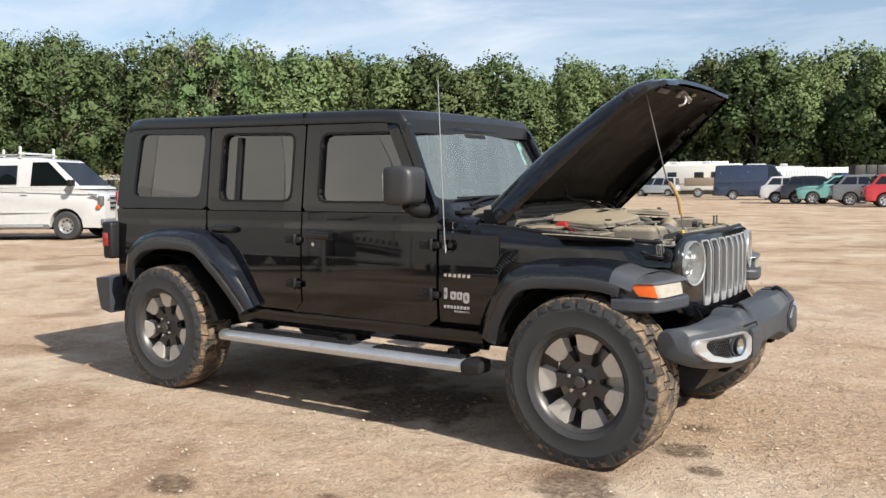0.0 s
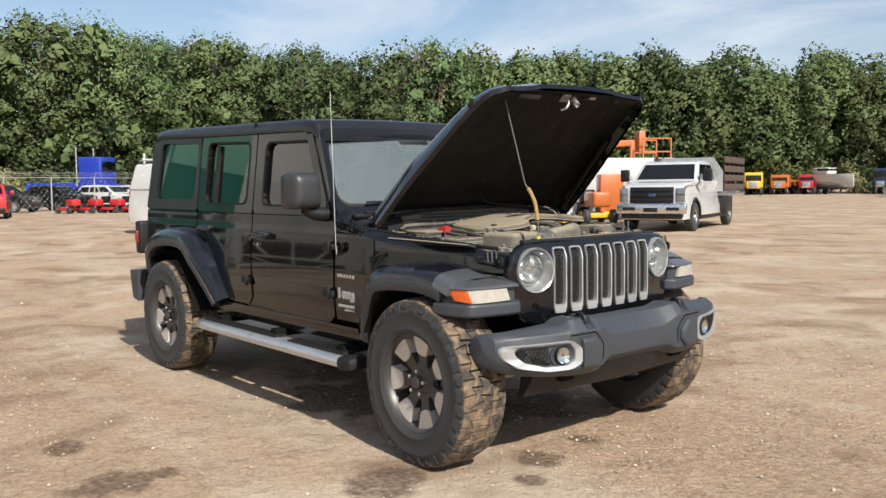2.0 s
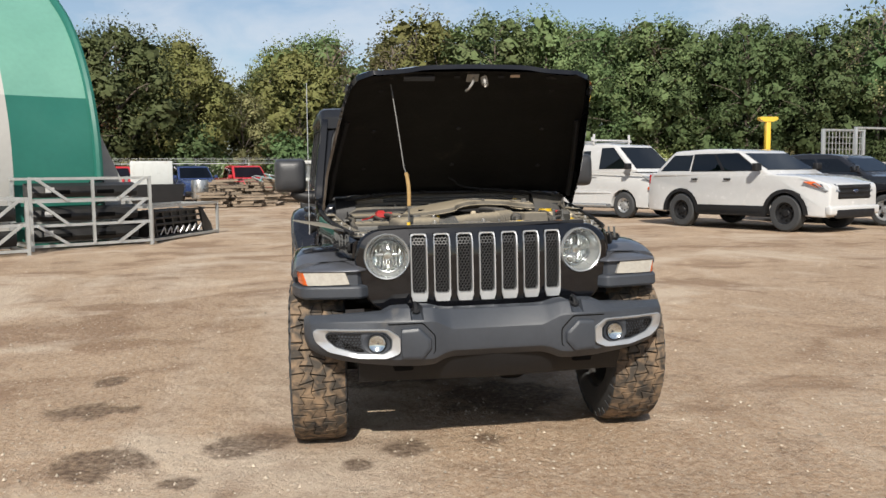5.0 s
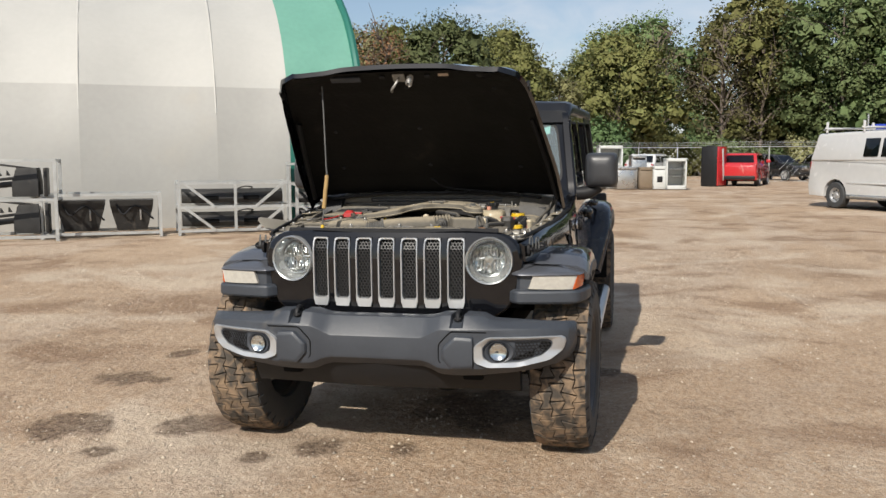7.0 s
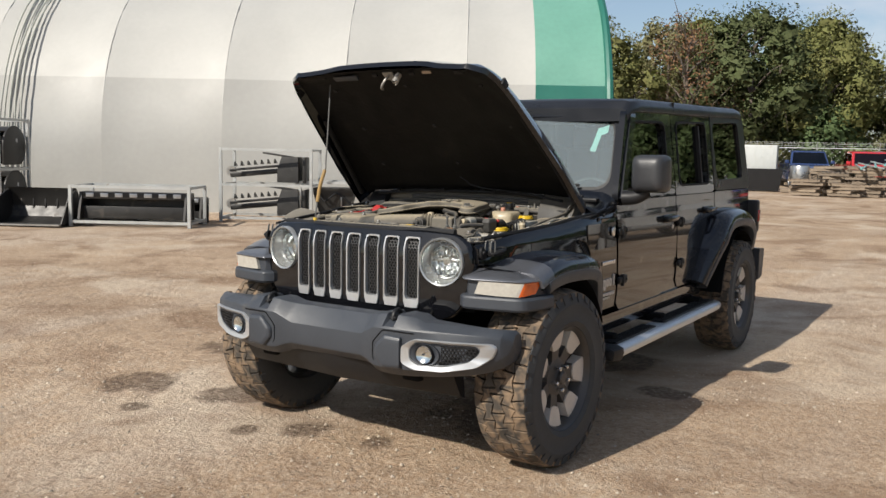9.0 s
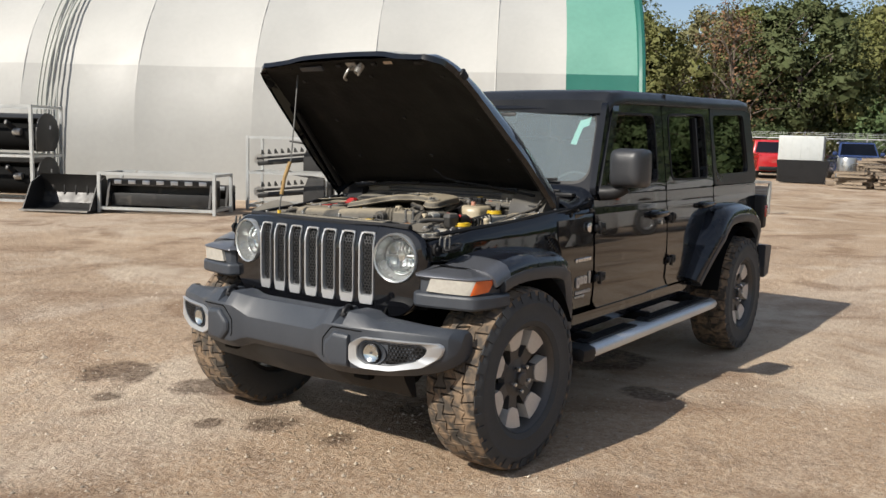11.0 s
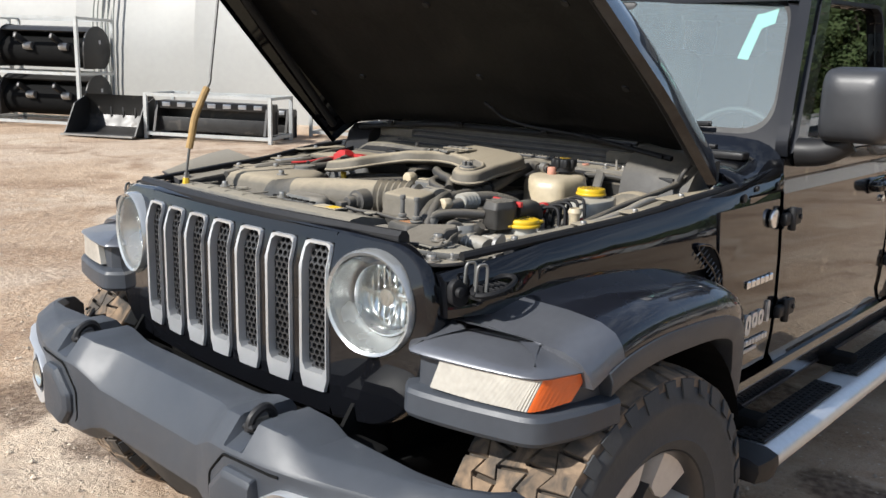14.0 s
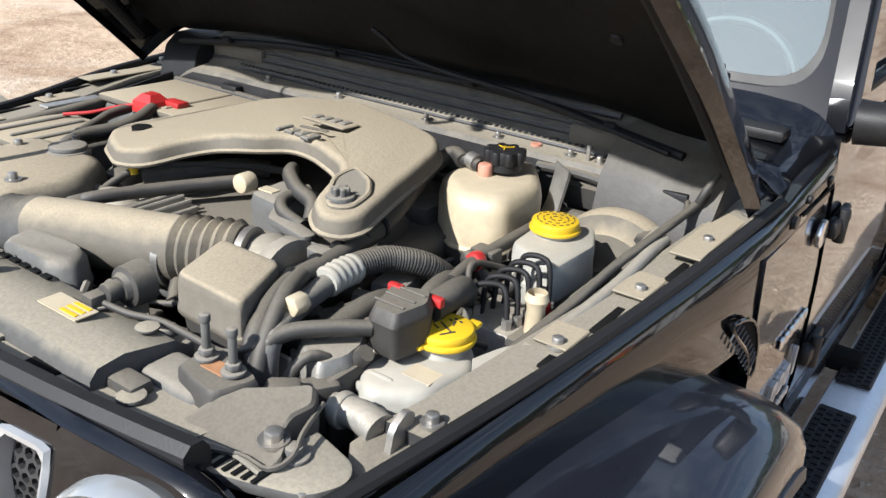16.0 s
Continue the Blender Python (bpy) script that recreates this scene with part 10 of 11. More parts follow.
for s in (1, -1):
    lp = [(0.345, 0.415), (0.330, 0.475), (0.310, 0.540), (0.290, 0.596), (0.252, 0.614), (0.226, 0.600), (0.208, 0.530), (0.235, 0.480), (0.275, 0.430)]
    lv = bay("louvred_plate", prism(rounded([(x, s * y) for x, y in lp], 0.016, 4), "z", 1.030, 1.0445, 0.004), SLAM, "dusty louvred plate by the headlight")
    for k in range(7):
        bay("louvre_slot", box(0.032, 0.0058, 0.003, (0.302 - 0.0016 * k, s * (0.480 + 0.0112 * k), 1.0458), 0.001, 1), BLACK_MATTE, "", lv)
    b = cyl(0.017, 0.005, (0.256, s * 0.548, 1.0465), seg=18, bev=0.002)
    cyl(0.010, 0.012, (0.256, s * 0.548, 1.052), seg=14, bev=0.003, bm=b)
    bay("push_clip", b, GREYDUST, "", lv)
    bay("plate_rim", tube([(0.330, s * 0.440, 1.046), (0.318, s * 0.470, 1.047), (0.300, s * 0.468, 1.047), (0.292, s * 0.505, 1.047), (0.296, s * 0.545, 1.047)], 0.0035, 6, 4), SLAM, "", lv)
bt_ = [(0.292, 0.420), (0.262, 0.432), (0.205, 0.495), (0.182, 0.512), (0.212, 0.538), (0.252, 0.532), (0.270, 0.552), (0.290, 0.548), (0.284, 0.515), (0.312, 0.478)]
def lowered(x, z):
    """The bracket's top falls away towards the grille."""
    return 1.036 + (z - 1.036) * (1 - 0.72 * max(0.0, min(1.0, (x - 0.238) / 0.05)))


br = bay("bracket_arm", loft([[((x - 0.245) * k + 0.245, (y - 0.49) * k + 0.49, lowered(x, z)) for x, y in resample(rounded(bt_, 0.008, 2), 60)] for z, k in ((1.036, 1.0), (1.066, 0.985), (1.074, 0.95), (1.077, 0.88))]), BAY, "black shaped bracket", sharp=30)
bay("bracket_lip", tube([(0.306, 0.474, 1.048), (0.290, 0.512, 1.049), (0.288, 0.548, 1.049), (0.266, 0.556, 1.054), (0.240, 0.545, 1.062), (0.196, 0.530, 1.066)], 0.003, 6, 4), BAY, "", br)
bolt(0.262, 0.528, 1.056, 0.010, br)
bay("stud_block", loft([[(0.222 + u * k, 0.412 + v * k, z) for u, v in rounded([(-0.030, -0.045), (0.028, -0.048), (0.045, 0.030), (-0.010, 0.050)], 0.012, 2)] for z, k in ((0.96, 1.25), (1.045, 1.0), (1.066, 0.96), (1.072, 0.86))]), BAY, "dusty pipe block", br, 40)
bay("rust_patch", box(0.020, 0.034, 0.0015, (0.226, 0.408, 1.0728), 0.0005, 1), material("rust_stain", (0.26, 0.13, 0.06), 0.9, vary=0.3), "", br)
for x, y in ((0.222, 0.386), (0.224, 0.430)):
    b = cyl(0.0048, 0.040, (x, y, 1.106), seg=14, bev=0.002)
    cyl(0.0062, 0.010, (x, y, 1.122), seg=14, bev=0.002, bm=b)
    cyl(0.0095, 0.008, (x, y, 1.083), seg=6, bev=0.002, bm=b)
    cyl(0.0135, 0.004, (x, y, 1.076), seg=18, bev=0.001, bm=b)
    bay("fitting", b, GREYDUST, "dull pipe fitting", br)

# driver's side: tanks and brake parts
tank = bay("washer_tank", loft([[(0.020 + u * k, 0.522 + v * k, z) for u, v in rounded([(0.100, -0.010), (0.030, -0.078), (-0.050, -0.050), (-0.076, 0.022), (-0.030, 0.060), (0.060, 0.050)], 0.020, 4)] for z, k in ((0.86, 1.05), (0.985, 1.05), (0.990, 1.0), (1.020, 1.0), (1.032, 0.95), (1.038, 0.82))]), WHITE_TANK, "white washer fluid tank", sharp=45)
bay("filler_neck", cyl(0.030, 0.026, (-0.011, 0.530, 1.044), seg=24), WHITE_TANK, "", tank)
b = cyl(0.036, 0.012, (-0.011, 0.530, 1.064), seg=30, bev=0.004)
cyl(0.039, 0.007, (-0.011, 0.530, 1.056), seg=30, bev=0.002, bm=b)
box(0.020, 0.018, 0.008, (-0.050, 0.545, 1.060), 0.004, 2, bm=b)
box(0.016, 0.016, 0.006, (0.028, 0.522, 1.056), 0.003, 2, bm=b)
cap = bay("filler_cap", b, YELLOW_CAP, "yellow washer cap with a dark symbol", tank)
for (x, y), L, ang in (((-0.017, 0.515), 0.022, 10), ((-0.008, 0.534), 0.026, 62), ((0.003, 0.544), 0.020, -30), ((-0.002, 0.524), 0.010, 70), ((-0.022, 0.536), 0.012, 20), ((-0.026, 0.528), 0.005, 70), ((-0.030, 0.540), 0.005, 70), ((-0.032, 0.532), 0.005, 70)):
    b = box(L, 0.0018, 0.0012, (0, 0, 0))
    b.transform(Matrix.Translation((x, y, 1.0706)) @ Matrix.Rotation(radians(ang), 4, "Z"))
    bay("cap_symbol", b, INK, "", cap)
arm = bay("tank_arm", loft([[(x - w, y - w * 0.5, 1.036), (x - w, y - w * 0.5, 1.050), (x + w, y + w, 1.050), (x + w, y + w, 1.036)] for x, y, w in ((0.012, 0.585, 0.010), (-0.018, 0.598, 0.017), (-0.040, 0.613, 0.024), (-0.056, 0.622, 0.018))]), WHITE_TANK, "white tank strap", tank)
bay("tank_washer", lathe([(0.009, 0.004), (0.016, 0.004), (0.018, 0.0)], 20, "z", (-0.042, 0.616, 1.050)), ALU, "", tank)
for k in range(3):
    bay("tank_rib", box(0.008, 0.060 - 0.012 * k, 0.016, (0.112 - 0.014 * k, 0.512, 1.012 + 0.010 * k), 0.004, 2), WHITE_TANK, "", tank)
bay("tank_boss", cyl(0.022, 0.050, (0.040, 0.468, 1.020), seg=16, bev=0.005), WHITE_TANK, "", tank)
bay("tank_mark", box(0.03, 0.04, 0.002, (0.050, 0.545, 1.0372), 0.0006, 1), CREAM, "", tank)
cp = bay("coupling", tube([(0.160, 0.510, 1.035), (0.156, 0.545, 1.037), (0.160, 0.575, 1.034)], [0.016, 0.0195], 16, 3), ALU, "cast pipe coupling")
bay("coupling_neck", cyl(0.021, 0.012, (0.158, 0.522, 1.035), "y", 18, bev=0.003), ALU, "", cp)
bay("coupling_flange", prism(rounded([(0.140, 1.060), (0.152, 1.068), (0.174, 1.056), (0.184, 1.010), (0.170, 0.99), (0.150, 1.01)], 0.008, 3), "y", 0.596, 0.604), STEEL, "thin steel mounting tab", cp)
hose("coolant_pipe", [(0.150, 0.575, 1.020), (0.105, 0.590, 1.030), (0.040, 0.605, 1.036), (-0.01, 0.612, 1.036), (-0.06, 0.618, 1.044)], 0.016, ALU, "grey pipe beside the tank")
hose("coolant_pipe", [(-0.07, 0.622, 1.050), (-0.16, 0.630, 1.060), (-0.26, 0.638, 1.074), (-0.34, 0.640, 1.088), (-0.40, 0.640, 1.090)], 0.0085, ALU, "grey metal pipe along the rail")
hose("cable", [(-0.05, 0.600, 1.045), (-0.17, 0.612, 1.062), (-0.28, 0.620, 1.084), (-0.38, 0.630, 1.098), (-0.48, 0.645, 1.118), (-0.56, 0.668, 1.150)], 0.007)
hose("brake_line", [(-0.10, 0.60, 1.05), (-0.24, 0.617, 1.078), (-0.36, 0.632, 1.098), (-0.46, 0.640, 1.110), (-0.50, 0.63, 1.12)], 0.005)
hose("brake_line", [(-0.20, 0.600, 1.055), (-0.28, 0.608, 1.068), (-0.36, 0.615, 1.080), (-0.44, 0.612, 1.086)], 0.006, ALU)
un = bay("control_unit", loft([[(0.088 + u * k, 0.442 + v * k, z) for u, v in rounded([(0.058, 0.030), (0.030, -0.032), (-0.010, -0.038), (-0.062, 0.0), (-0.020, 0.036), (0.020, 0.042)], 0.010, 3)] for z, k in ((0.97, 0.95), (1.02, 1.0), (1.048, 0.97), (1.060, 0.85))]), ALU, "finned grey control unit", sharp=45)
for k in range(5):
    bay("unit_fin", box(0.006, 0.020, 0.045, (0.128 - 0.016 * k, 0.405 + 0.004 * k, 1.020), 0.002, 1), ALU, "", un)
bay("control_bracket", box(0.12, 0.010, 0.10, (0.080, 0.482, 0.995), 0.004), BAY, "", un)
cn = bay("connector_block", loft([[(0.030 + u * k, 0.496 + v * k, z) for u, v in rounded([(0.040, -0.016), (-0.024, -0.034), (-0.044, 0.014), (-0.010, 0.034), (0.042, 0.024)], 0.008, 3)] for z, k in ((1.050, 0.85), (1.066, 1.0), (1.090, 1.0), (1.094, 1.05), (1.100, 1.0), (1.110, 0.86))]), BAY, "black wiring connector block", sharp=45)
bay("connector_lock", box(0.010, 0.020, 0.010, (0.008, 0.470, 1.107), 0.002), RED_CAP, "red connector lock", cn)
bay("connector_lock", box(0.010, 0.018, 0.012, (-0.006, 0.520, 1.100), 0.002), RED_CAP, "red connector lock", cn)
for k in range(3):
    bay("connector_rib", box(0.004, 0.044, 0.006, (0.050 - 0.020 * k, 0.494, 1.109), 0.001, 1), BAY, "", cn)
hose("loom", [(-0.010, 0.508, 1.085), (-0.050, 0.510, 1.088), (-0.090, 0.500, 1.078), (-0.110, 0.490, 1.060)], 0.018)
hose("loom", [(0.066, 0.482, 1.080), (0.100, 0.448, 1.082), (0.135, 0.415, 1.078), (0.160, 0.405, 1.060), (0.165, 0.405, 1.0), (0.16, 0.40, 0.92)], 0.010)
ab = bay("brake_module", box(0.10, 0.090, 0.09, (-0.150, 0.530, 0.985), 0.008), ALU, "aluminium brake control module")
bay("module_housing", box(0.11, 0.055, 0.08, (-0.150, 0.588, 0.992), 0.010), BAY, "", ab)
bay("module_post", lathe([(0.013, 0.03), (0.016, 0.02), (0.012, 0.01), (0.013, -0.03)], 16, "z", (-0.131, 0.585, 1.058)), CREAM, "pale plug", ab)
bay("module_plug", box(0.02, 0.02, 0.03, (-0.160, 0.578, 1.045), 0.004), RED_CAP, "dark red plug", ab)
for k in range(2):
    bay("module_stud", cyl(0.006, 0.020, (-0.125 + 0.020 * k, 0.500, 1.035), seg=10), STEEL, "", ab)
for k in range(5):
    x0, y0 = -0.110 - 0.022 * k, 0.500 + 0.004 * k
    x1, y1 = -0.126 - 0.020 * k, 0.545 + 0.004 * k
    hose("brake_pipe", [(x0 + 0.01, y0 - 0.004, 0.96), (x0, y0, 1.03), (x0 - 0.004, y0 + 0.002, 1.066 + 0.004 * k), (x0 - 0.006, y0 + 0.010, 1.080 + 0.004 * k), (x1, y1 - 0.012, 1.082 + 0.004 * k), (x1 + 0.002, y1, 1.070 + 0.004 * k), (x1 + 0.010, y1 + 0.008, 1.03)], 0.0040, RUBBER, "black bent brake pipe", 8, parent=ab)
    bay("pipe_nut", cyl(0.0075, 0.014, (x1 + 0.010, y1 + 0.008, 1.036), seg=6), STEEL, "", ab)
res = bay("brake_reservoir", loft([[(-0.302 + u * k, 0.520 + v * k, z) for u, v in rounded([(0.050, -0.050), (-0.036, -0.058), (-0.092, 0.014), (-0.024, 0.048), (0.094, 0.044)], 0.010, 3)] for z, k in ((0.965, 0.70), (0.985, 0.93), (1.028, 0.97), (1.031, 1.02), (1.037, 1.02), (1.040, 0.985), (1.077, 0.98), (1.083, 0.94), (1.085, 0.88))]), WHITE_TANK, "white brake fluid reservoir", sharp=36)
b = cyl(0.035, 0.016, (-0.322, 0.502, 1.100), seg=30, bev=0.004)
cyl(0.038, 0.006, (-0.322, 0.502, 1.094), seg=30, bev=0.002, bm=b)
bay("reservoir_cap", b, YELLOW_CAP, "yellow brake fluid cap", res)
bay("reservoir_neck", cyl(0.031, 0.02, (-0.322, 0.502, 1.084), seg=20), WHITE_TANK, "", res)
for r, n in ((0.027, 16), (0.018, 10), (0.008, 5)):
    for k in range(n):
        a = 2 * math.pi * k / n
        b = box(0.006, 0.0016, 0.001, (0, 0, 0))
        b.transform(Matrix.Translation((-0.322 + r * math.cos(a), 0.502 + r * math.sin(a), 1.1084)) @ Matrix.Rotation(a + math.pi / 2, 4, "Z"))
        bay("cap_mark", b, INK, "", res)
bay("master_cylinder", cyl(0.024, 0.16, (-0.35, 0.530, 0.965), "x", 16, bev=0.004), ALU)
bay("brake_booster", lathe([(0.0, 0.050), (0.03, 0.050), (0.045, 0.036), (0.085, 0.030), (0.092, 0.020), (0.112, 0.012), (0.116, 0.0), (0.116, -0.02), (0.100, -0.05), (0.0, -0.05)], 44, "x", (-0.458, 0.545, 0.975)), DUSTY, "round dusted brake booster", sharp=40)
bay("booster_duct", loft([[(x, y, z) for x, z in ((-0.515, 1.058), (-0.505, 1.096), (-0.54, 1.108), (-0.575, 1.10), (-0.57, 1.058))] for y in (0.415, 0.43, 0.56, 0.575)]), BAY, "black box on the bulkhead", sharp=40)
bay("duct_rail", tube([(-0.512, 0.36, 1.112), (-0.510, 0.44, 1.116), (-0.506, 0.50, 1.112), (-0.500, 0.57, 1.100)], 0.008, 8, 4), BAY)
hose("heater_pipe", [(-0.49, 0.40, 1.040), (-0.480, 0.47, 1.046), (-0.470, 0.55, 1.050), (-0.440, 0.61, 1.062), (-0.41, 0.625, 1.070)], 0.019, HOSE, "thick dusty heater pipe")
for y in (0.44, 0.52):
    bay("stud", cyl(0.004, 0.030, (-0.535, y, 1.145), seg=8), STEEL)
exp_t = bay("coolant_bottle", loft([[(-0.392 + u * k, 0.352 + v * k, z) for u, v in rounded([(0.052, -0.080), (-0.085, -0.078), (-0.128, 0.004), (-0.022, 0.078), (0.098, 0.074), (0.120, 0.0)], 0.026, 4)] for z, k in ((0.955, 0.90), (1.010, 0.95), (1.024, 0.97), (1.028, 1.02), (1.034, 1.02), (1.038, 0.985), (1.092, 0.99), (1.108, 0.95), (1.117, 0.87), (1.121, 0.72))]), CREAM, "yellowed coolant bottle", sharp=42)
bay("bottle_foot", loft([[(-0.392 + u * k, 0.352 + v * k, z) for u, v in rounded([(0.052, -0.080), (-0.085, -0.078), (-0.128, 0.004), (-0.022, 0.078), (0.098, 0.074), (0.120, 0.0)], 0.026, 4)] for z, k in ((0.94, 0.93), (1.026, 1.035), (1.032, 1.035), (1.034, 1.0))]), BAY, "dusty bottle holder", exp_t, 42)
b = cyl(0.030, 0.012, (-0.414, 0.352, 1.134), seg=20)
cyl(0.029, 0.022, (-0.414, 0.352, 1.150), seg=24, bev=0.004, bm=b)
cc = bay("coolant_cap", b, BLACK_PLASTIC, "black ribbed pressure cap", exp_t)
for k in range(8):
    a = 2 * math.pi * k / 8
    bay("cap_grip", cyl(0.008, 0.022, (-0.414 + 0.027 * math.cos(a), 0.352 + 0.027 * math.sin(a), 1.150), seg=10, bev=0.003), BLACK_PLASTIC, "", cc)
for L, dx, dy, ang in ((0.020, 0.004, 0.0, 30), (0.016, -0.006, 0.004, -40), (0.012, 0.0, -0.008, 70)):
    b = box(L, 0.0018, 0.0012, (0, 0, 0))
    b.transform(Matrix.Translation((-0.414 + dx, 0.352 + dy, 1.1626)) @ Matrix.Rotation(radians(ang), 4, "Z"))
    bay("cap_symbol", b, YELLOW_CAP, "faded yellow cap mark", cc)
bay("coolant_spout", cyl(0.012, 0.024, (-0.380, 0.338, 1.128), seg=16, bev=0.003), PINK_CAP, "pinkish spout", exp_t)
bay("bottle_clip", box(0.05, 0.07, 0.020, (-0.318, 0.335, 1.010), 0.006, 2), BLACK_PLASTIC, "", exp_t)
bay("bottle_clip", box(0.03, 0.04, 0.024, (-0.300, 0.385, 1.000), 0.006, 2), BLACK_PLASTIC, "", exp_t)
bay("shield", loft([[(-0.490 + 0.10 * k * k, 0.405 + 0.006 * k, 1.135 - 0.12 * k), (-0.470 + 0.10 * k * k, 0.440, 1.130 - 0.12 * k), (-0.475 + 0.10 * k * k, 0.442, 1.128 - 0.12 * k), (-0.495 + 0.10 * k * k, 0.407 + 0.006 * k, 1.133 - 0.12 * k)] for k in (0.0, 0.1, 0.5, 1.0)]), STEEL, "thin steel heat shield strip")

# hoses and looms
hose("heater_hose", [(-0.385, 0.292, 1.132), (-0.400, 0.262, 1.135), (-0.372, 0.252, 1.124), (-0.30, 0.268, 1.112), (-0.21, 0.302, 1.105), (-0.13, 0.330, 1.100), (-0.066, 0.343, 1.100), (0.00, 0.352, 1.100), (0.060, 0.352, 1.096), (0.120, 0.372, 1.088), (0.165, 0.392, 1.06), (0.180, 0.40, 0.98)], 0.0130, HOSE, "braided black heater hose", 14)
hose("hose_collar", [(-0.392, 0.300, 1.136), (-0.386, 0.318, 1.134)], 0.014, STEEL)
hose("spout_hose", [(-0.390, 0.288, 1.134), (-0.384, 0.325, 1.132)], 0.010, HOSE)
hose("radiator_hose", [(-0.190, 0.43, 1.02), (-0.130, 0.415, 1.070), (-0.080, 0.385, 1.088), (-0.030, 0.372, 1.090)], 0.0175, HOSE, "woven black radiator hose", 20, 44, 0.0009)
hose("hose_joint", [(-0.030, 0.372, 1.088), (0.000, 0.373, 1.090), (0.030, 0.376, 1.089)], 0.0185, WHITE_TANK, "pale ribbed hose coupling", 20, 5, 0.0022)
hose("radiator_hose", [(0.030, 0.376, 1.086), (0.075, 0.384, 1.084), (0.120, 0.394, 1.078), (0.155, 0.405, 1.06), (0.165, 0.41, 0.98)], 0.015, GREYDUST, "dusted radiator hose", 14)
b = cyl(0.0135, 0.024, (0.104, 0.402, 1.098), "x", 6, bev=0.003)
cyl(0.010, 0.02, (0.096, 0.396, 1.094), "x", 12, bm=b)
bay("bleed_valve", b, CREAM, "small pale valve")
hose("lower_hose", [(-0.10, 0.43, 1.02), (-0.03, 0.425, 1.058), (0.04, 0.425, 1.060), (0.10, 0.425, 1.04), (0.13, 0.43, 0.95)], 0.017)
hose("lower_hose", [(-0.22, 0.41, 1.02), (-0.14, 0.44, 1.052), (-0.07, 0.455, 1.050), (-0.03, 0.46, 1.00)], 0.015)
hose("vacuum_hose", [(-0.130, 0.455, 1.060), (-0.170, 0.448, 1.062), (-0.230, 0.442, 1.062), (-0.300, 0.450, 1.070), (-0.360, 0.452, 1.072), (-0.42, 0.44, 1.06)], 0.010)
bay("red_clip", cyl(0.014, 0.018, (-0.205, 0.444, 1.062), "x", 14, bev=0.003), RED_CAP, "red hose clip")
bay("hose_bracket", box(0.03, 0.04, 0.03, (-0.240, 0.438, 1.054), 0.004), BAY)
hose("steering_line", [(0.050, -0.100, 1.078), (0.030, -0.085, 1.082), (-0.05, -0.052, 1.082), (-0.130, -0.005, 1.084), (-0.160, 0.018, 1.086)], 0.011, HOSE, "black breather hose")
bay("hose_elbow", box(0.035, 0.030, 0.045, (0.056, -0.108, 1.062), 0.010, 2), BAY)
bay("breather_cap", cyl(0.016, 0.028, (-0.135, 0.052, 1.098), "x", 18, bev=0.004), CREAM, "tan breather cap")
im = bay("intake_motor", loft([[(-0.145 + u * k, 0.130 + v * k, z) for u, v in rounded([(-0.045, -0.045), (0.040, -0.040), (0.050, 0.035), (-0.040, 0.050)], 0.012, 3)] for z, k in ((1.03, 0.95), (1.085, 1.0), (1.098, 0.92), (1.102, 0.75))]), GREYDUST, "dusty intake actuator", sharp=45)
bay("actuator_label", box(0.018, 0.030, 0.002, (-0.128, 0.112, 1.103), 0.0005, 1), CREAM, "", im)
bay("actuator_arm", prism(rounded([(-0.105, 0.150), (-0.060, 0.180), (-0.040, 0.270), (-0.062, 0.275), (-0.085, 0.200), (-0.115, 0.175)], 0.008, 3), "z", 1.085, 1.097, 0.003), GREYDUST, "", im)
hose("loom", [(-0.190, 0.10, 1.118), (-0.160, 0.125, 1.122), (-0.130, 0.17, 1.118), (-0.115, 0.215, 1.112), (-0.090, 0.235, 1.095)], 0.012)
hose("loom", [(-0.150, 0.175, 1.112), (-0.110, 0.165, 1.108), (-0.085, 0.185, 1.10), (-0.080, 0.23, 1.09)], 0.010)
bay("alternator", cyl(0.072, 0.09, (-0.030, -0.035, 0.990), "x", 32, bev=0.012), ALU, "finned alternator")
for k in range(16):
    a = math.pi * k / 15
    b = box(0.094, 0.007, 0.016, (0, 0, 0), 0.002, 1)
    b.transform(Matrix.Translation((-0.030, -0.035 + 0.076 * math.cos(a), 0.990 + 0.076 * math.sin(a))) @ Matrix.Rotation(a - math.pi / 2, 4, "X"))
    bay("alternator_fin", b, ALU)
bay("idler_pulley", cyl(0.045, 0.04, (0.045, -0.09, 0.99), "x", 24, bev=0.006), STEEL)
bay("tensioner", cyl(0.040, 0.05, (0.03, -0.14, 1.00), "x", 24, bev=0.006), BAY)
bay("pump_cover", ball(0.05, (-0.02, -0.13, 1.035), (0.8, 1.2, 0.7)), ALU)
bay("steel_bracket", prism(rounded([(0.03, -0.13), (-0.05, -0.11), (-0.07, -0.07), (-0.03, -0.06), (0.02, -0.09)], 0.01, 3), "z", 1.040, 1.055, 0.004), ALU, "pale cast bracket")
hose("lower_pipe", [(-0.080, -0.135, 1.070), (-0.14, -0.10, 1.076), (-0.20, -0.065, 1.080), (-0.26, -0.03, 1.07)], 0.016, BAY, "dark pipe under the cover")
hose("harness", [(-0.02, -0.16, 1.06), (-0.08, -0.15, 1.082), (-0.15, -0.09, 1.09), (-0.22, -0.03, 1.085), (-0.27, 0.03, 1.075)], 0.007)
bay("dip_stick", cyl(0.008, 0.02, (-0.075, -0.150, 1.088), seg=12), YELLOW_CAP, "yellow dipstick end")
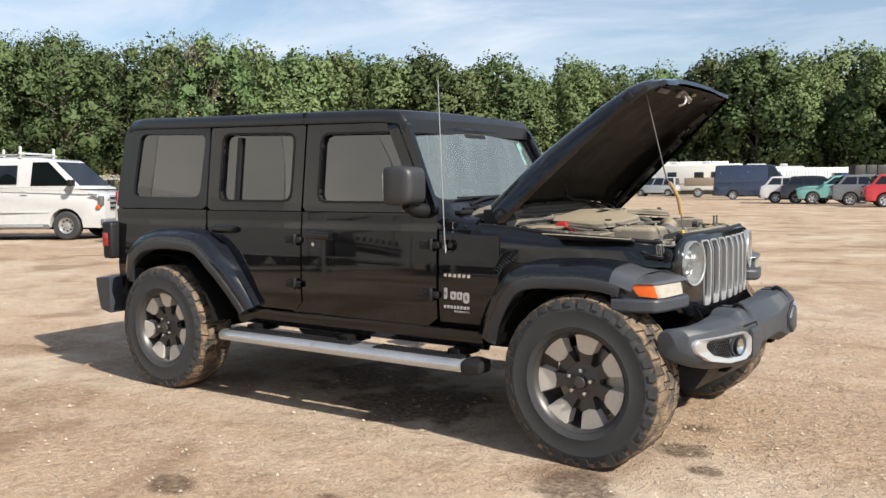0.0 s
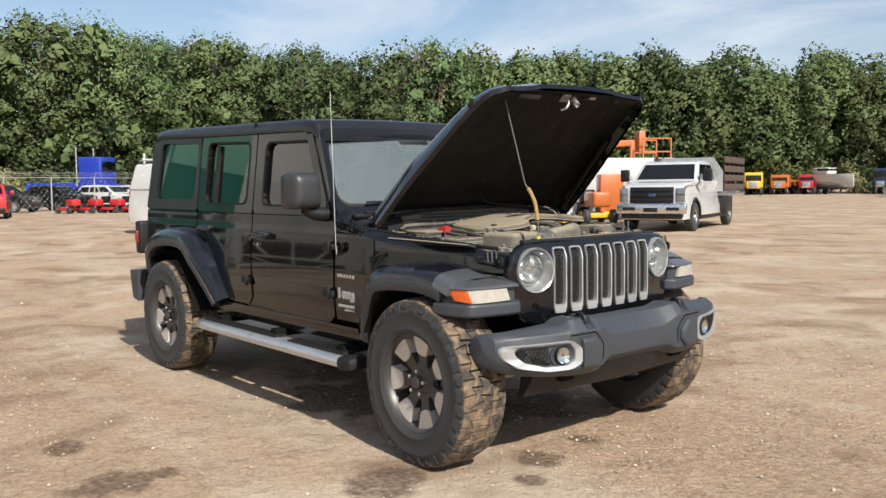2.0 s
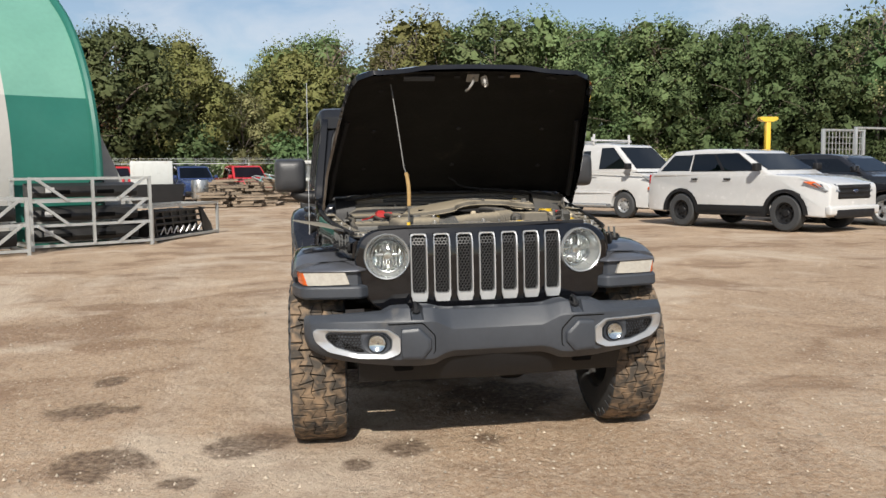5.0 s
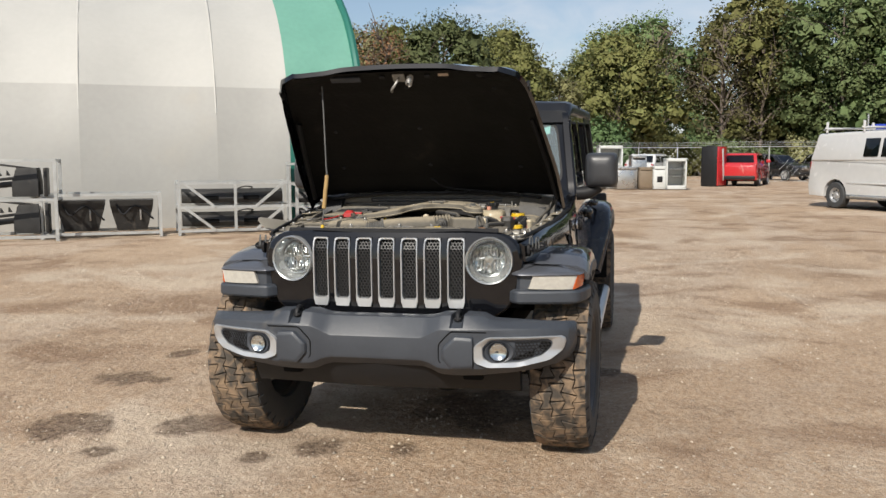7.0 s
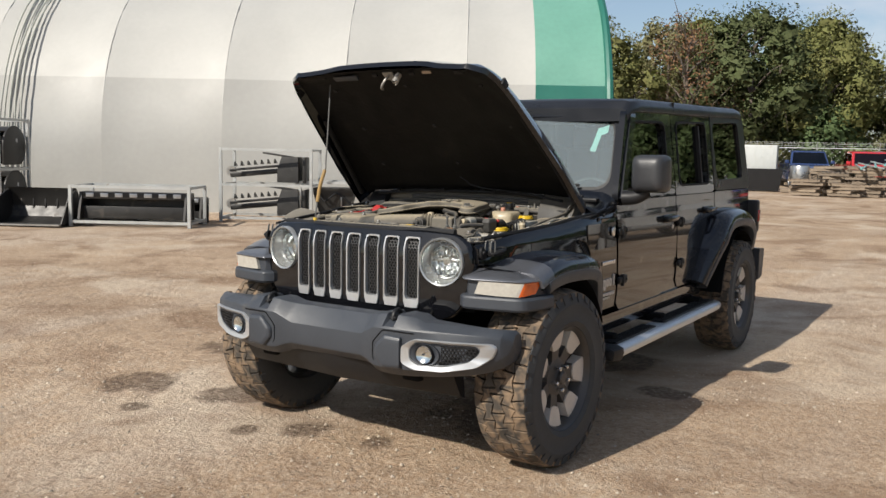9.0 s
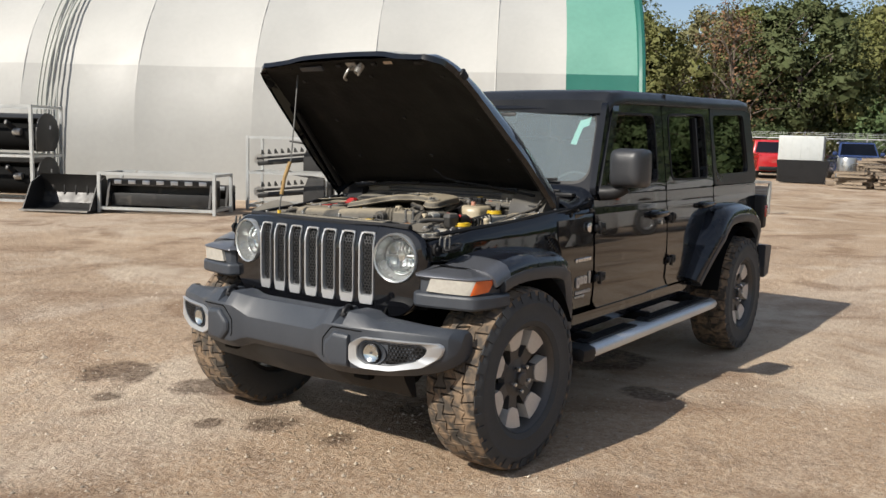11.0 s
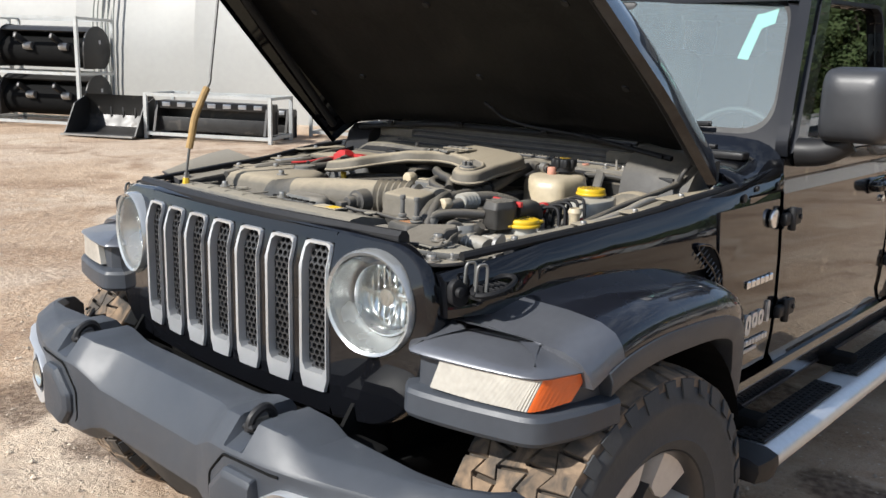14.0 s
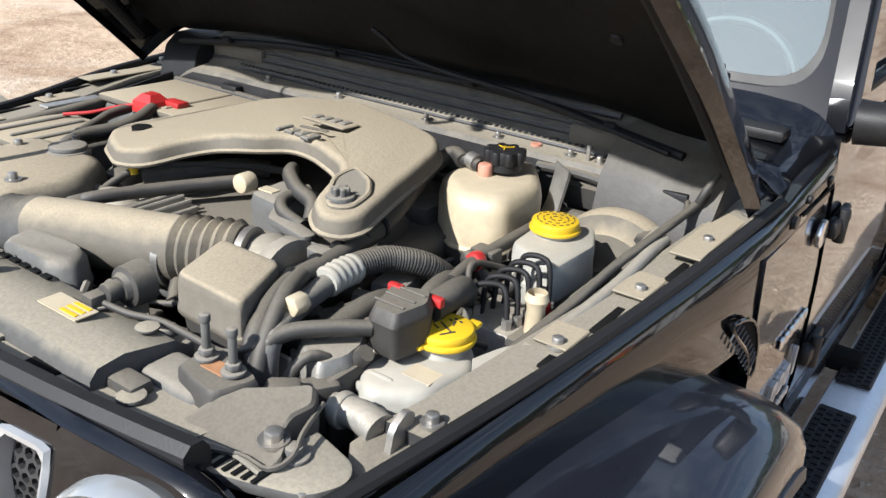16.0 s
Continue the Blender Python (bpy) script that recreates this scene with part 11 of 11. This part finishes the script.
ps = bay("steering_reservoir", loft([[(-0.036 + u * k, -0.275 + v * k, z) for u, v in rounded([(-0.036, -0.032), (0.032, -0.034), (0.036, 0.032), (-0.034, 0.034)], 0.014, 3)] for z, k in ((0.97, 0.85), (1.00, 1.0), (1.062, 1.0), (1.078, 0.88))]), WHITE_TANK, "white power steering reservoir", sharp=45)
b = cyl(0.036, 0.014, (-0.040, -0.277, 1.092), seg=12, bev=0.003)
cyl(0.031, 0.010, (-0.040, -0.277, 1.102), seg=20, bev=0.003, bm=b)
box(0.012, 0.010, 0.03, (-0.07, -0.300, 1.10), 0.003, 1, bm=b)
bay("reservoir_cap", b, GREYDUST, "dusty black reservoir cap", ps)
bt = bay("battery_box", box(0.19, 0.26, 0.20, (-0.395, -0.440, 0.985), 0.016, 3), GREYDUST, "dusty black battery box")
bay("battery_lid", box(0.20, 0.27, 0.014, (-0.395, -0.440, 1.092), 0.005, 2), DUSTY, "tan-dusted battery lid", bt)
bay("lid_ridge", box(0.17, 0.006, 0.005, (-0.40, -0.38, 1.100), 0.002, 1), DUSTY, "", bt)
b = loft([[(-0.318 + u * k, -0.425 + v * k, z) for u, v in ((-0.028, -0.030), (0.030, -0.026), (0.026, 0.030), (-0.026, 0.028))] for z, k in ((1.086, 1.0), (1.108, 0.92), (1.122, 0.45))])
box(0.03, 0.05, 0.012, (-0.345, -0.385, 1.104), 0.004, 2, bm=b)
bay("terminal_cover", b, RED_CAP, "red battery terminal cover", bt)
bay("side_shield", loft([[(x, -0.585 - 0.004 * k, 1.055), (x, -0.590 - 0.004 * k, 1.112 - 0.010 * k), (x, -0.596 - 0.004 * k, 1.112 - 0.010 * k), (x, -0.600 - 0.004 * k, 1.055)] for k, x in enumerate((-0.50, -0.44, -0.38, -0.32, -0.30))]), BLACK_PLASTIC, "thin black side shield", sharp=40)
fb = bay("fuse_box", box(0.20, 0.20, 0.13, (-0.13, -0.490, 0.995), 0.018, 3), GREYDUST, "dusty fuse box")
bay("fuse_lid", box(0.19, 0.18, 0.016, (-0.13, -0.490, 1.064), 0.006, 2), DUSTY, "tan-dusted fuse box lid", fb)
for k in range(3):
    bay("lid_ridge", box(0.15, 0.010, 0.005, (-0.13, -0.54 + 0.05 * k, 1.074), 0.002, 1), GREYDUST, "", fb)
hose("battery_cable", [(-0.30, -0.40, 1.098), (-0.25, -0.375, 1.092), (-0.20, -0.372, 1.084), (-0.14, -0.385, 1.080), (-0.09, -0.375, 1.070), (-0.06, -0.35, 1.04)], 0.013)
hose("battery_cable", [(-0.29, -0.46, 1.090), (-0.24, -0.455, 1.086), (-0.20, -0.44, 1.080), (-0.15, -0.42, 1.075)], 0.010)
hose("red_cable", [(-0.30, -0.44, 1.100), (-0.27, -0.47, 1.094), (-0.23, -0.50, 1.084), (-0.19, -0.535, 1.080)], 0.0035, RED_CAP, "red cable")
bay("rail_strip", box(0.13, 0.030, 0.005, (-0.26, -0.615, 1.078), 0.002, 1), STEEL, "pale steel strip on the rail")
hose("rail_pipe", [(-0.40, -0.600, 1.078), (-0.26, -0.575, 1.074), (-0.12, -0.590, 1.062), (0.02, -0.585, 1.050)], 0.012, BAY, "dusty pipe along the rail")
bay("splash_flap", loft([[(x, -0.600 - 0.05 * k, 1.045), (x, -0.650 - 0.10 * k, 1.056 + 0.018 * k), (x, -0.690 - 0.20 * k, 1.062 + 0.030 * k), (x, -0.700 - 0.20 * k, 1.058 + 0.030 * k), (x, -0.655 - 0.10 * k, 1.044 + 0.018 * k), (x, -0.600 - 0.05 * k, 1.03)] for x, k in ((0.17, 0.0), (0.12, 0.15), (0.06, 0.35), (0.0, 0.55), (-0.08, 0.78), (-0.16, 0.95), (-0.19, 1.0))]), RAIL, "dusty upturned splash panel", sharp=40)
hose("bonnet_cable", [(-0.50, 0.64, 1.10), (-0.49, 0.655, 1.14), (-0.52, 0.665, 1.17), (-0.57, 0.66, 1.18)], 0.006)
hose("sensor_lead", [(0.225, 0.200, 1.078), (0.215, 0.24, 1.072), (0.200, 0.28, 1.070), (0.196, 0.33, 1.066), (0.190, 0.375, 1.062), (0.165, 0.40, 1.070), (0.10, 0.415, 1.074)], 0.0045)
hose("loom", [(0.185, 0.42, 0.98), (0.178, 0.412, 1.03), (0.155, 0.402, 1.070), (0.110, 0.385, 1.102), (0.060, 0.366, 1.108)], 0.011, HOSE, "braided black hose", 12)
for k in range(5):
    t = k / 4
    bay("loom_tie", cyl(0.0165, 0.006, (0.060 - 0.19 * t, 0.352 - 0.022 * t, 1.096 + 0.006 * t), "x", 14), BLACK_PLASTIC)
for x, y, z, L, w, ang in ((0.205, 0.345, 1.02, 0.05, 0.06, 30), (0.150, 0.470, 1.03, 0.06, 0.03, -30), (0.195, 0.470, 1.045, 0.05, 0.04, 40), (-0.02, 0.30, 1.060, 0.04, 0.05, 20), (-0.10, 0.385, 1.040, 0.06, 0.05, 10), (-0.18, 0.36, 1.03, 0.05, 0.06, -20)):
    b = box(L, w, 0.028, (0, 0, 0), 0.007, 2)
    b.transform(Matrix.Translation((x, y, z)) @ Matrix.Rotation(radians(ang), 4, "Z"))
    bay("bracket", b, BAY if x > 0.1 else GREYDUST)
for x, y, z in ((0.262, 0.02, 1.079), (0.262, -0.22, 1.077), (0.10, -0.20, 1.096), (0.00, -0.36, 1.092)):
    bolt(x, y, z, 0.008)

# small looms, clips and pipes that fill the depth
rnd = random.Random(21)
for k in range(110):
    x, y = rnd.uniform(-0.50, 0.20), rnd.uniform(-0.40, 0.50)
    if -0.46 < x < -0.18 and -0.16 < y < 0.27:
        continue
    z = rnd.uniform(0.96, 1.045)
    a = rnd.uniform(0, 6.28)
    L = rnd.uniform(0.05, 0.12)
    p = [(x + L * t * math.cos(a) + rnd.uniform(-.02, .02), y + L * t * math.sin(a) + rnd.uniform(-.02, .02), z + rnd.uniform(-0.03, 0.03)) for t in (-1, -0.4, 0.3, 1)]
    hose("wire_loom", p, rnd.choice((0.003, 0.005, 0.007, 0.011)), rnd.choice((HOSE, HOSE, BAY, BAY)), seg=8)
for k in range(80):
    x, y = rnd.uniform(-0.50, 0.20), rnd.uniform(-0.38, 0.48)
    if -0.46 < x < -0.18 and -0.16 < y < 0.27:
        continue
    s = rnd.uniform(0.014, 0.036)
    b = box(s, s * rnd.uniform(0.6, 1.5), s * 0.8, (0, 0, 0), s * 0.2, 2)
    b.transform(Matrix.Translation((x, y, rnd.uniform(0.97, 1.04))) @ Matrix.Rotation(rnd.uniform(0, 3), 4, "Z"))
    bay("connector", b, rnd.choice((BAY, GREYDUST, BAY, ALU)))
